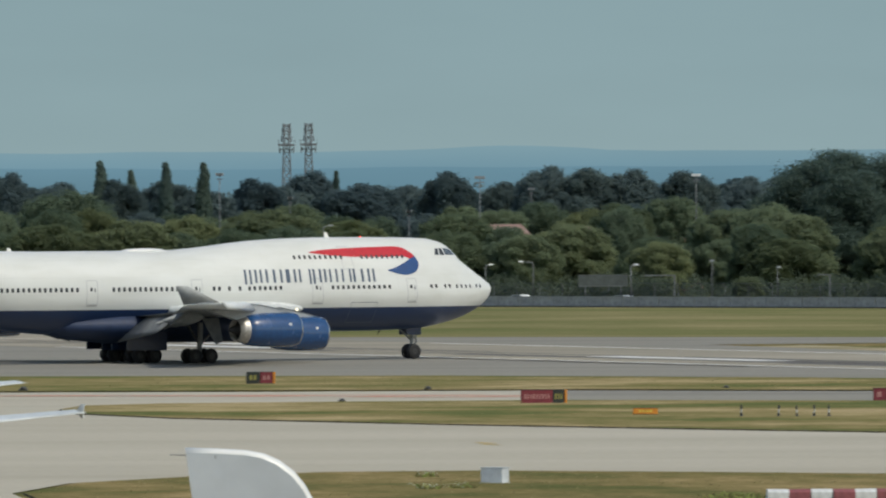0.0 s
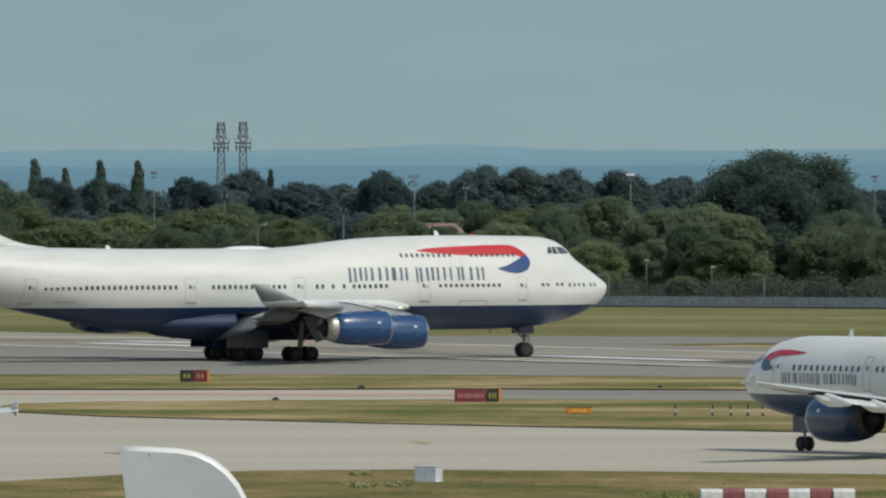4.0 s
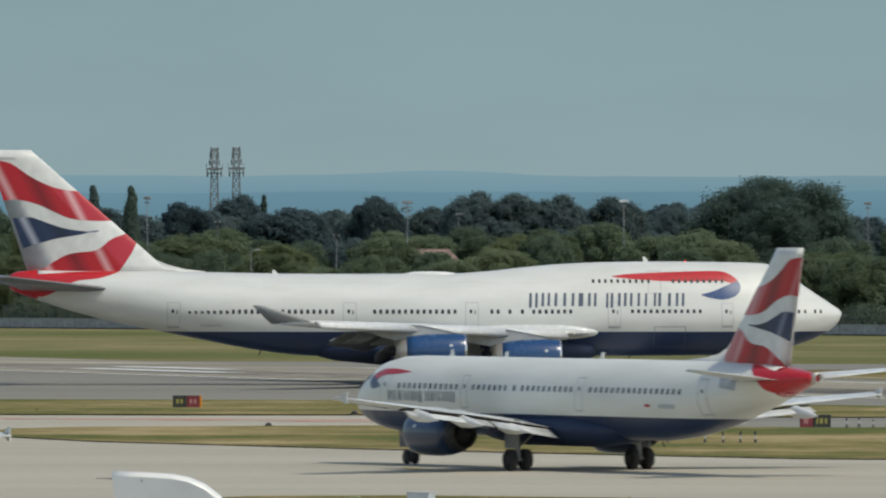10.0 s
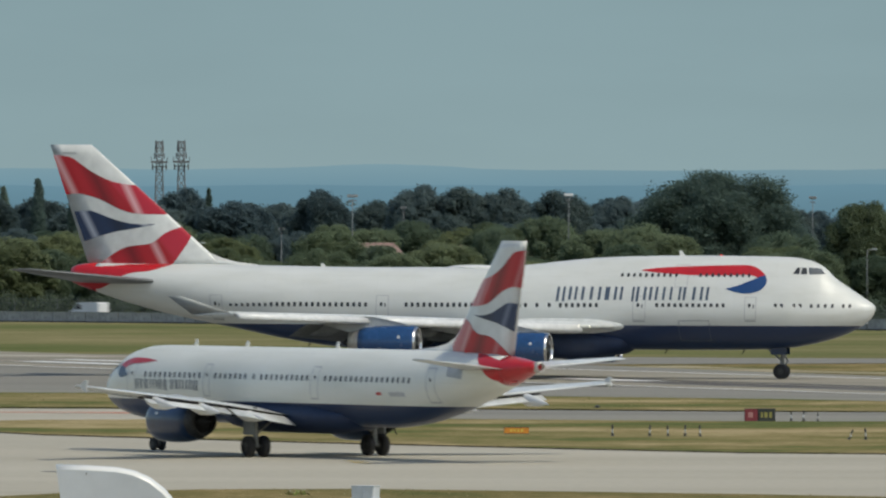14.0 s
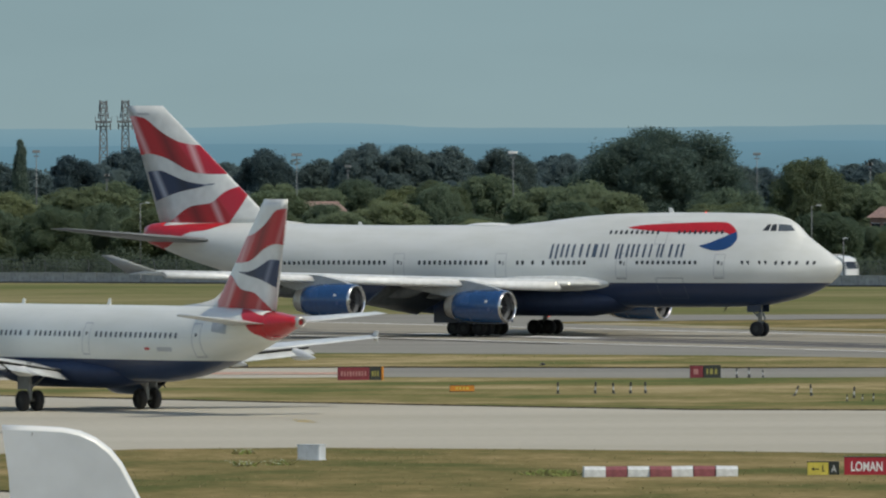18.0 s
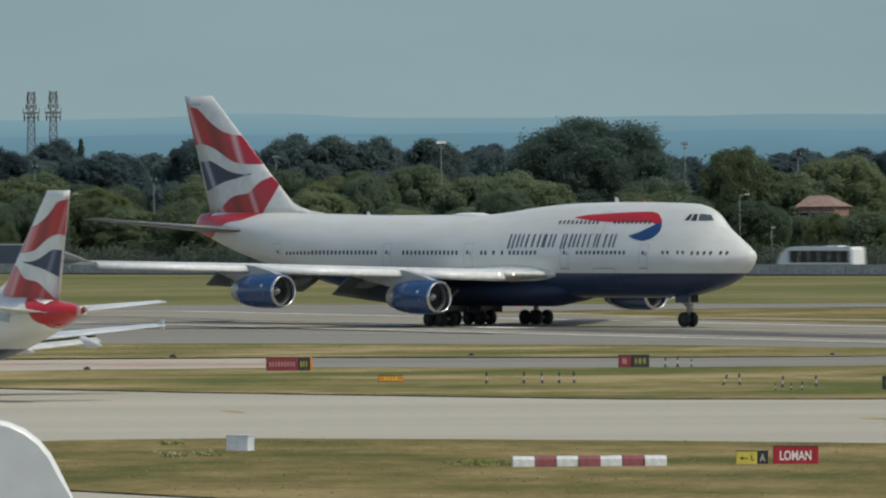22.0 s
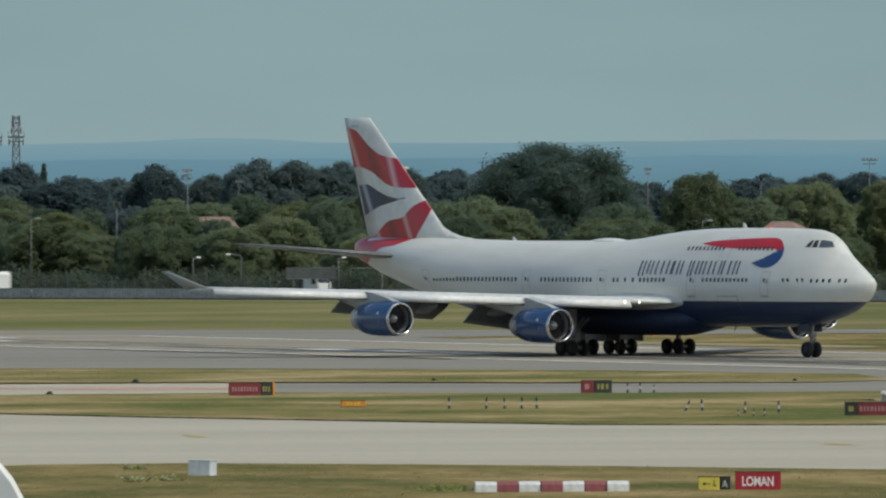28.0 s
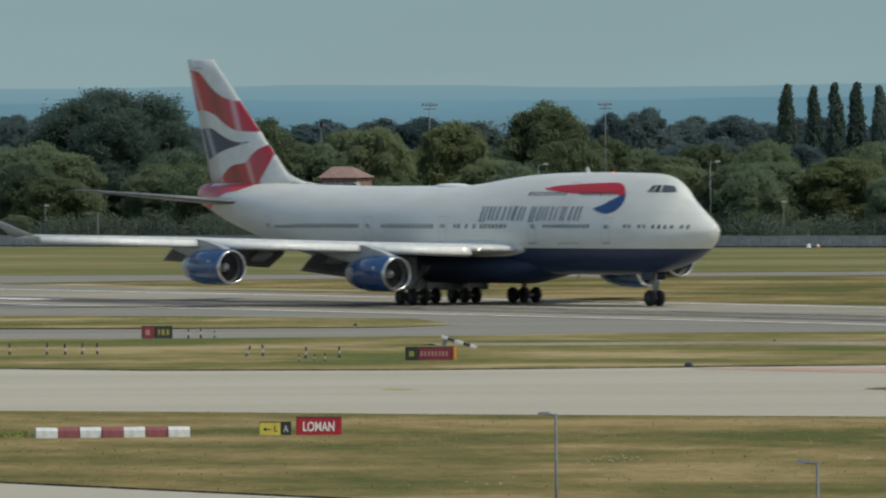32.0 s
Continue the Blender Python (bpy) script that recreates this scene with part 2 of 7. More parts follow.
RUN = radians(-62.1)
M = dict(
    grass=ground_mat("grass_field", ((0.40, (0.115, 0.125, 0.05)), (0.47, (0.175, 0.155, 0.068)), (0.54, (0.245, 0.195, 0.09)), (0.62, (0.34, 0.265, 0.135))), 1.7, 0.06, turn=0.3, stretch=(1.0, 0.8, 1), bump=0.1, fleck=0.15, patchy=0.24, gloss=0.0),
    verge=ground_mat("verge_grass", ((0.40, (0.12, 0.14, 0.055)), (0.47, (0.19, 0.175, 0.075)), (0.54, (0.275, 0.225, 0.11)), (0.61, (0.39, 0.315, 0.175))), 1.7, 0.055, turn=0.2, stretch=(0.8, 0.8, 1), bump=0.1, fleck=0.12, patchy=0.22, gloss=0.0),
    lawn=ground_mat("far_grass", ((0.3, (0.118, 0.14, 0.055)), (0.48, (0.172, 0.172, 0.078)), (0.66, (0.27, 0.235, 0.125))), 1.0, 0.022, stretch=(0.8, 0.8, 1), bump=0.1, fleck=0.08, patchy=0.2, gloss=0.0),
    concrete=ground_mat("taxiway_concrete", ((0.3, (0.39, 0.355, 0.285)), (0.55, (0.45, 0.415, 0.335)), (0.75, (0.48, 0.445, 0.365))), 1.6, 0.03, 0.9, RUN, (0.25, 1.6, 1), 0.05, 0.04),
    asphalt=ground_mat("runway_asphalt", ((0.3, (0.232, 0.208, 0.164)), (0.5, (0.31, 0.281, 0.222)), (0.72, (0.385, 0.35, 0.278))), 1.2, 0.045, 0.9, -RUN, (0.12, 1.6, 1), 0.06, 0.06),
    shoulder=ground_mat("shoulder_asphalt", ((0.3, (0.215, 0.204, 0.176)), (0.7, (0.285, 0.27, 0.232))), 1.5, 0.05, 0.9, -RUN, (0.2, 1.4, 1), 0.06, 0.06),
    pink=ground_mat("worn_red_paint", ((0.35, (0.46, 0.40, 0.33)), (0.52, (0.52, 0.33, 0.25)), (0.7, (0.56, 0.27, 0.20))), 2.0, 0.2, 0.9),
    dusty=ground_mat("dusty_path", ((0.35, (0.24, 0.215, 0.135)), (0.6, (0.35, 0.315, 0.225))), 1.6, 0.12, 0.95, gloss=0.0),
    sand=ground_mat("bare_soil", ((0.35, (0.24, 0.21, 0.10)), (0.6, (0.42, 0.36, 0.24))), 2.0, 0.08, 0.95),
    earth=surface("dark_turf_edge", (0.17, 0.14, 0.085), 0.95, vary=0.35, grain=1.2, stain=0.3, bump=0),
    line=surface("white_line_paint", (0.82, 0.81, 0.77), 0.8, vary=0.14, grain=2.0, stain=0.3, bump=0),
    yellow=surface("yellow_line_paint", (0.62, 0.42, 0.05), 0.8, vary=0.15, grain=3.0, bump=0),
    rubber_mark=surface("rubber_streak", (0.11, 0.10, 0.09), 0.9, vary=0.2, grain=0.8, stain=0.1, bump=0),
    hull=hull_paint("airliner_paint", 4.38, (0.655, 0.665, 0.64)),
    # the same white, raised to imitate more light on the smaller hull
    hull2=hull_paint("brightened_airliner_paint", 2.92, (0.745, 0.75, 0.695)),
    white=surface("white_paint", (0.80, 0.80, 0.77), 0.3, vary=0.03, grain=3, stain=0.4, bump=0.02, coat=0.3),
    fin_white=surface("fin_white_paint", (0.70, 0.71, 0.685), 0.36, vary=0.05, grain=1.5, stain=0.5, bump=0.01, coat=0.2),
    wing=surface("wing_grey_paint", (0.66, 0.68, 0.67), 0.36, 0.0, vary=0.08, grain=1.5, stain=0.5, bump=0.03, coat=0.2),
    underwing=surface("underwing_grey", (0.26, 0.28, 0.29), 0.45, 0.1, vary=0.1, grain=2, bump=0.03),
    # tailplane colour darkened all over to paint in its shadowed underside
    tail_shade=surface("shaded_tailplane_grey", (0.19, 0.20, 0.205), 0.42, vary=0.1, grain=2, bump=0.02),
    # flap colour holds the shade of the wing above
    flap=surface("shaded_flap_grey", (0.15, 0.16, 0.165), 0.5, vary=0.12, grain=2, bump=0.03),
    blue=surface("engine_blue_paint", (0.016, 0.068, 0.19), 0.25, vary=0.08, grain=3, bump=0.02, coat=0.5),
    # the engine blue again, darkened as wing shadow for the smaller airliner
    shaded_blue=surface("shaded_engine_blue_paint", (0.012, 0.036, 0.095), 0.3, vary=0.1, grain=3, bump=0.02, coat=0.4),
    dark_nozzle=surface("dark_exhaust_metal", (0.06, 0.06, 0.062), 0.5, 0.4, vary=0.2, grain=5, bump=0.03),
    navy=surface("navy_paint", (0.012, 0.030, 0.080), 0.3, vary=0.06, grain=3, bump=0.0, coat=0.3),
    belly=surface("dull_navy_paint", (0.013, 0.030, 0.080), 0.6, vary=0.08, grain=2, bump=0.0),
    red=surface("red_paint", (0.52, 0.014, 0.022), 0.3, vary=0.06, grain=3, bump=0.0, coat=0.3),
    ribbon=surface("ribbon_blue_paint", (0.014, 0.06, 0.19), 0.3, vary=0.05, grain=3, bump=0.0, coat=0.3),
    titles=surface("slate_blue_title", (0.075, 0.105, 0.15), 0.35, vary=0.05, bump=0.0),
    metal=surface("bare_metal", (0.62, 0.62, 0.62), 0.22, 1.0, vary=0.06, grain=6, bump=0.02),
    exhaust=surface("exhaust_metal", (0.58, 0.55, 0.51), 0.42, 0.7, vary=0.15, grain=5, bump=0.03),
    dark=surface("dark_cavity", (0.018, 0.018, 0.02), 0.7, vary=0.2, bump=0),
    tyre=surface("tyre_rubber", (0.022, 0.022, 0.024), 0.75, vary=0.15, grain=12, bump=0.05),
    hub=surface("wheel_hub", (0.06, 0.06, 0.06), 0.5, 0.4, vary=0.15, bump=0.02),
    strut=surface("gear_strut", (0.26, 0.27, 0.27), 0.4, 0.3, vary=0.12, bump=0.02),
    glass=surface("cabin_glass", (0.035, 0.04, 0.045), 0.32, vary=0.1, bump=0.0),
    # base colour lightened to imitate sky mirrored in the windscreen
    screen=surface("sky_pale_glass", (0.10, 0.12, 0.135), 0.12, vary=0.1, bump=0.0, coat=0.6),
    seam=surface("door_seam", (0.50, 0.51, 0.51), 0.5, vary=0.05, bump=0),
    winglet=surface("winglet_grey", (0.42, 0.44, 0.45), 0.4, vary=0.08, grain=2, bump=0.02),
    slat=surface("pale_leading_edge", (0.74, 0.75, 0.74), 0.32, 0.0, vary=0.06, grain=2, bump=0.02, coat=0.2),
    duct=surface("inlet_duct_grey", (0.20, 0.21, 0.22), 0.6, vary=0.1, bump=0),
    blade=surface("fan_blade", (0.05, 0.05, 0.055), 0.55, 0.4, vary=0.1, bump=0),
)


# ---- mesh helpers ----
def mesh(name, verts, faces, mat, smooth=False):
    me = bpy.data.meshes.new(name)
    me.from_pydata([tuple(v) for v in verts], [], faces)
    for k in (mat if isinstance(mat, (list, tuple)) else [mat]):
        me.materials.append(k)
    if smooth:
        me.polygons.foreach_set("use_smooth", [True] * len(me.polygons))
    me.update()
    return me


def part(name, data, parent, label="", at=None):
    ob = new(name, data)
    ob.parent = parent
    if at is not None:
        ob.matrix_basis = at
    return tagged(ob, label)


def thing(name, at, label, category, group="", data=None, kind=""):
    ob = new(name, data)
    ob.matrix_basis = at
    return tagged(ob, label, category, group, kind)


def join(*pieces):
    """Joins (verts, faces) pieces into one."""
    vs, fs = [], []
    for v, f in pieces:
        k = len(vs)
        vs += [tuple(p) for p in v]
        fs += [tuple(i + k for i in q) for q in f]
    return vs, fs


def loft(rings, closed=True, caps=True):
    n = len(rings[0])
    vs = [p for r in rings for p in r]
    fs = []
    for i in range(len(rings) - 1):
        for j in range(n if closed else n - 1):
            a, b = i * n + j, i * n + (j + 1) % n
            fs.append((a, b, b + n, a + n))
    if caps:
        fs.append(tuple(reversed(range(n))))
        fs.append(tuple(range((len(rings) - 1) * n, len(rings) * n)))
    return vs, fs


def box(x0, x1, y0, y1, z0, z1, e=0.0):
    """A box with bevelled upright edges."""
    if e <= 0:
        ring = [(x0, y0), (x1, y0), (x1, y1), (x0, y1)]
    else:
        ring = [(x0 + e, y0), (x1 - e, y0), (x1, y0 + e), (x1, y1 - e), (x1 - e, y1), (x0 + e, y1), (x0, y1 - e), (x0, y0 + e)]
    return loft([[(x, y, z0) for x, y in ring], [(x, y, z1) for x, y in ring]])


def tube(a, b, r0, r1=None, n=10):
    a, b = Vector(a), Vector(b)
    r1 = r0 if r1 is None else r1
    q = (b - a).to_track_quat("Z", "Y")
    rings = []
    for c, r in ((a, r0), (b, r1)):
        rings.append([tuple(c + q @ Vector((r * math.cos(2 * math.pi * k / n), r * math.sin(2 * math.pi * k / n), 0))) for k in range(n)])
    return loft(rings)


def turned(profile, n=28):
    """A body of revolution along x; profile rows of (x, radius)."""
    rings = [[(x, r * math.cos(2 * math.pi * k / n), r * math.sin(2 * math.pi * k / n)) for k in range(n)] for x, r in profile]
    return loft(rings, caps=False)


def sheet(name, outline, z, mat, label, category, kind="structure", lip=None):
    """A flat sheet of ground within an outline."""
    bm = bmesh.new()
    f = bm.faces.new([bm.verts.new((x, y, z)) for x, y in outline])
    f.normal_update()
    if f.normal.z < 0:
        f.normal_flip()
    bmesh.ops.triangulate(bm, faces=bm.faces[:])
    if lip is not None:                  # a bare earth edge down to the pavement
        n = len(outline)
        top = [bm.verts.new((x, y, z)) for x, y in outline]
        low = [bm.verts.new((x, y, z - 0.12)) for x, y in outline]
        for k in range(n):
            bm.faces.new((low[k], low[(k + 1) % n], top[(k + 1) % n], top[k])).material_index = 1
    me = bpy.data.meshes.new(name)
    bm.to_mesh(me)
    bm.free()
    me.materials.append(mat)
    if lip is not None:
        me.materials.append(lip)
    return tagged(new(name, me), label, category, kind=kind)


def strip(a, b, w, z):
    """A flat painted strip from a to b."""
    a, b = Vector((*a, z)), Vector((*b, z))
    s = (b - a).normalized().cross(Vector((0, 0, 1))) * (w / 2)
    return [tuple(a - s), tuple(a + s), tuple(b + s), tuple(b - s)], [(0, 1, 2, 3)]


def place_copy(ob, at, turn, size):
    """A copy of a thing at a place, turned and sized against the size it was built at."""
    s = ob.matrix_basis.to_scale()
    return copy_thing(ob, Matrix.LocRotScale(at, Euler(turn), (size[0] / s.x, size[1] / s.y, size[2] / s.z)))

# ---- the moving aircraft's ways ----
JET_ROWS = [
    (0.0, pose(3.89, 904.03, 0, 0.70, 0, 33.66)),
    (1.0, pose(7.74, 903.93, 0, 0.70, 0, 33.68)),
    (2.0, pose(11.54, 903.64, 0, 0.70, 0, 33.03)),
    (3.0, pose(15.28, 902.98, 0, 0.70, 0, 31.62)),
    (4.0, pose(19.10, 902.04, 0, 0.70, 0, 29.45)),
    (5.0, pose(22.90, 900.95, 0, 0.62, 0, 26.63)),
    (6.0, pose(26.51, 899.83, 0, 0.54, 0, 23.29)),
    (7.0, pose(29.97, 898.66, 0, 0.47, 0, 19.19)),
    (8.0, pose(33.28, 897.52, 0, 0.39, 0, 14.70)),
    (9.0, pose(36.35, 896.38, 0, 0.31, 0, 9.89)),
    (10.0, pose(39.12, 895.11, 0, 0.23, 0, 4.78)),
    (11.0, pose(41.49, 893.66, 0, 0.16, 0, -0.47)),
    (12.0, pose(43.50, 891.94, 0, 0.08, 0, -5.62)),
    (13.0, pose(45.01, 889.99, 0, 0.00, 0, -10.56)),
    (14.0, pose(46.18, 887.90, 0, 0.00, 0, -15.38)),
    (15.0, pose(47.04, 885.76, 0, 0.00, 0, -20.13)),
    (16.0, pose(47.58, 883.61, 0, 0.00, 0, -24.83)),
    (17.0, pose(47.76, 881.50, 0, 0.00, 0, -29.49)),
    (18.0, pose(47.51, 879.41, 0, 0.00, 0, -34.17)),
    (19.0, pose(47.07, 877.28, 0, 0.00, 0, -38.68)),
    (20.0, pose(46.45, 875.04, 0, 0.00, 0, -42.86)),
    (21.0, pose(45.95, 872.58, 0, 0.00, 0, -46.57)),
    (22.0, pose(45.71, 869.70, 0, 0.00, 0, -49.69)),
    (23.0, pose(45.95, 866.24, 0, 0.00, 0, -52.04)),
    (24.0, pose(46.87, 862.02, 0, 0.00, 0, -53.36)),
    (25.0, pose(48.46, 856.99, 0, 0.00, 0, -54.07)),
    (26.0, pose(50.52, 851.45, 0, 0.00, 0, -54.54)),
    (27.0, pose(53.09, 845.50, 0, 0.00, 0, -54.98)),
    (28.0, pose(56.30, 839.13, 0, 0.00, 0, -55.58)),
    (29.0, pose(60.05, 832.33, 0, 0.00, 0, -56.42)),
    (30.0, pose(64.00, 825.00, 0, 0.00, 0, -57.19)),
    (31.0, pose(69.27, 816.93, 0, 0.00, 0, -57.79)),
    (32.0, pose(75.57, 808.36, 0, 0.00, 0, -58.52)),
]
TWIN_ROWS = [
    (0.0, pose(32.10, 533.94, 0, 0, 0, 121.36)),
    (3.0, pose(22.42, 549.82, 0, 0, 0, 121.36)),
    (4.5, pose(17.57, 557.78, 0, 0, 0, 121.36)),
    (6.0, pose(12.64, 565.87, 0, 0, 0, 121.36)),
    (7.5, pose(7.59, 574.15, 0, 0, 0, 121.36)),
    (9.0, pose(2.66, 582.25, 0, 0, 0, 121.36)),
    (10.5, pose(-1.93, 589.78, 0, 0, 0, 121.36)),
    (12.0, pose(-6.17, 596.74, 0, 0, 0, 121.36)),
    (13.0, pose(-8.83, 601.11, 0, 0, 0, 121.36)),
    (14.0, pose(-11.40, 605.33, 0, 0, 0, 121.36)),
    (15.2, pose(-14.41, 610.27, 0, 0, 0, 121.36)),
    (16.5, pose(-17.57, 615.45, 0, 0, 0, 121.36)),
    (17.7, pose(-20.36, 620.03, 0, 0, 0, 121.36)),
    (19.0, pose(-23.18, 624.65, 0, 0, 0, 121.36)),
    (20.5, pose(-26.14, 629.51, 0, 0, 0, 121.36)),
    (23.0, pose(-31.08, 637.62, 0, 0, 0, 121.36)),
    (25.5, pose(-36.03, 645.73, 0, 0, 0, 121.36)),
    (28.0, pose(-40.97, 653.85, 0, 0, 0, 121.36)),
    (32.0, pose(-48.88, 666.83, 0, 0, 0, 121.36)),
]

# ---- ground, pavements, markings ----
sheet("ground", [(-2600, -200), (2600, -200), (2600, 4990), (-2600, 4990)], -0.06, M["grass"], "dry summer airfield grass with green and straw-coloured patches", "grass")
sheet("far_lawn", [(-400, 1046), (400, 1030), (400, 1160), (-140, 1560), (-400, 1700)], -0.045, M["lawn"], "mown green grass beyond the runway, before the perimeter wall", "grass")
U = Vector((0.400, -0.9165))           # along the runway
V = Vector((0.9165, 0.400))            # across it, away from the camera


def on_runway(s, w):
    """A place s metres along the centreline and w across it."""
    p = Vector((20.3, 892.7)) + U * s + V * w
    return (p.x, p.y)


sheet("runway", [on_runway(-420, -14), on_runway(420, -14), on_runway(420, 27), on_runway(-420, 27)], 0.0, M["asphalt"], "worn brown-grey asphalt runway with dark tyre streaks", "runway")
sheet("runway_shoulder", [(-170, 850), (-33, 812), (0, 808), (19, 795), (34, 784), (51, 742), (45, 735), (46, 696), (60, 700), (140, 690), (330, 300), (360, 330), on_runway(420, 29), on_runway(60, 29),
    (37, 940), (24, 985), (60, 1000), (180, 985), (400, 975), (400, 1020), (180, 1022), (94, 1024), (42, 1036), (5, 1051), (-180, 1090)], -0.02, M["shoulder"], "blue-grey asphalt shoulder and taxiway beside the runway", "pavement")
sheet("taxiway", [(-22.5, 660), (-16.4, 645), (0, 622.5), (14.5, 606), (24, 596), (38.5, 591.5), (54, 593.5), (80, 597), (140, 590), (140, 440), (75, 470), (52.6, 483.5), (33, 494.5), (20.7, 503.5), (12, 508.5), (2, 513), (-5.5, 511.6), (-12, 503.6), (-17.2, 493), (-19.1, 476), (-17, 455), (-4.6, 428), (5.2, 408), (10.6, 399), (21.8, 378), (110, 215), (-60, 215), (-180, 500), (-180, 745),
    (-30.5, 741), (-13.6, 739.4), (8, 740), (8, 700), (-6.8, 697.5), (-18, 694), (-23.1, 686), (-24.2, 674)], -0.01, M["concrete"], "pale beige concrete taxiway with faint dark wear", "taxiway")
sheet("link_taxiway", [(8.05, 740), (30, 731.5), (46, 730), (60, 742), (140, 700), (140, 690), (60, 699.5), (46, 694), (28.4, 692.5), (8.05, 702)], -0.012, M["shoulder"], "narrow blue-grey asphalt link between grass strips", "pavement")
sheet("service_path", [(44.5, 668.2), (60, 667), (72, 664.5), (140, 659), (140, 645), (72, 651.5), (60, 656), (44.5, 658.8)], 0.062, M["dusty"], "narrow dusty path across the grass", "path")
sheet("red_hold_area", [(-45, 731), (-30, 729.5), (-10, 726.5), (-2, 725.5), (6, 722), (6, 713), (-2, 714), (-10, 719), (-30, 725), (-45, 727)], 0.006, M["pink"], "worn pinkish red paint on concrete at a holding point", "marking")
sheet("red_edge_band", [(54, 590.5), (58, 589.5), (63, 586.5), (75, 577), (75, 565), (63, 576), (58, 583), (54, 589)], 0.006, M["pink"], "worn pinkish red paint along the taxiway edge", "marking")
sheet("grass_islet", [(57.6, 538), (62, 530), (90, 505), (120, 492), (120, 520), (90, 540), (62, 549)], 0.02, M["verge"], "small tongue of dry grass between taxiways", "grass")
sheet("bare_patch", [(27, 972), (40, 934), (60, 905), (62, 912), (44, 945), (33, 978)], -0.03, M["sand"], "sandy bare patch in the grass at the runway edge", "soil")
for k, o in enumerate([
        [(-160, 745), (-30, 744), (8, 743), (30, 734), (46, 731), (51, 739), (50, 765), (34, 785), (19, 795), (0, 807), (-33, 812), (-160, 830)],
        [(-23.0, 687), (-18, 693.5), (-6.8, 697), (8, 699.5), (28.4, 692), (46, 693.5), (60, 699), (140, 689), (140, 658), (72, 664), (45.5, 668), (43, 664), (45.5, 659), (72, 652), (140, 646), (140, 596), (80, 598), (54, 594), (38.5, 592), (24, 596.5), (14.5, 606.5), (0, 623), (-16.4, 645.5), (-22.3, 660.5), (-24.0, 674)],
        [(-18.6, 476), (-16.8, 492.5), (-12, 503), (-5.5, 511), (2, 512.4), (12, 508), (20.7, 503), (33, 494), (52.6, 483), (75, 469.5), (140, 439), (112, 215), (22.2, 378.4), (11, 399.4), (5.6, 408.4), (-4.2, 428.4), (-16.5, 455.4)]]):
    sheet(("grass_strip", "grass_strip", "grass_verge")[k], o, (0.02, 0.055, 0.03)[k], M["verge" if k < 2 else "grass"],
          ("strip of dry and green grass between link and runway", "grass strip with airfield signs and marker posts", "rough dry grass verge with small white flowers")[k], "grass", lip=M["earth"] if k else None)


def marks(name, pieces, mat, label):
    return tagged(new(name, mesh(name, *join(*pieces), mat)), label, "marking", kind="structure")


for w in (-12.8, 24.6):
    marks("runway_edge_line", [strip(on_runway(-110, w), on_runway(400, w), 1.0, 0.012)], M["line"], "long white painted runway edge line")
for k in (-4, -2, 0, 5, 7):
    marks("centreline_dash", [strip(on_runway(k * 50 - 17.5, 0), on_runway(k * 50 + 17.5, 0), 3.4, 0.012)], M["line"], "white painted runway centreline dash")
marks("taxiway_dash", [strip((-23.5, 1014.0), (-13.0, 990.5), 3.0, 0.012)], M["line"], "short white painted dash beyond the runway")
sheet("pale_slab", [(-90, 1098), (-60, 1076), (-24, 1048), (-19, 1034), (-55, 1056), (-90, 1078)], 0.004, M["concrete"], "pale concrete strip at the runway's far end", "pavement")
rng = random.Random(5)
for k in range(26):
    s, w = rng.uniform(-230, 150), rng.gauss(0, 6.5)
    marks("rubber_streak", [strip(on_runway(s, w), on_runway(s + rng.uniform(25, 90), w + rng.uniform(-1, 1)), rng.uniform(0.3, 1.1), 0.006 + k * 0.0002)], M["rubber_mark"], "dark rubber tyre streak on the asphalt")
worn = surface("rubbered_asphalt", (0.16, 0.147, 0.128), 0.9, vary=0.22, grain=0.5, stain=0.06, bump=0)
for s0, s1, w, wide in ((-40, 260, -3.6, 2.6), (-10, 300, 4.2, 2.2), (30, 320, -5.6, 1.6), (-120, 60, 3.0, 1.4), (60, 330, 0.8, 1.8)):
    marks("rubber_band", [strip(on_runway(s0, w), on_runway(s1, w * 0.9), wide, 0.005)], worn, "broad dark band of tyre rubber on the runway")

# ---- airliners: x forward with the nose at 0, y to the left, z up from the tarmac ----
def smooth_line(pts, n):
    """n points on a smooth curve through pts."""
    p = np.array(pts, float)
    k = np.concatenate([[0], np.cumsum(np.linalg.norm(np.diff(p, axis=0), axis=1))])
    q = np.vstack([2 * p[0] - p[1], p, 2 * p[-1] - p[-2]])
    out = []
    for s in np.linspace(0, k[-1], n):
        i = min(max(int(np.searchsorted(k, s, side="right")) - 1, 0), len(p) - 2)
        t = (s - k[i]) / (k[i + 1] - k[i])
        a, b, c, d = q[i], q[i + 1], q[i + 2], q[i + 3]
        out.append(0.5 * ((2 * b) + (c - a) * t + (2 * a - 5 * b + 4 * c - d) * t ** 2 + (3 * b - a - 3 * c + d) * t ** 3))
    return np.array(out)


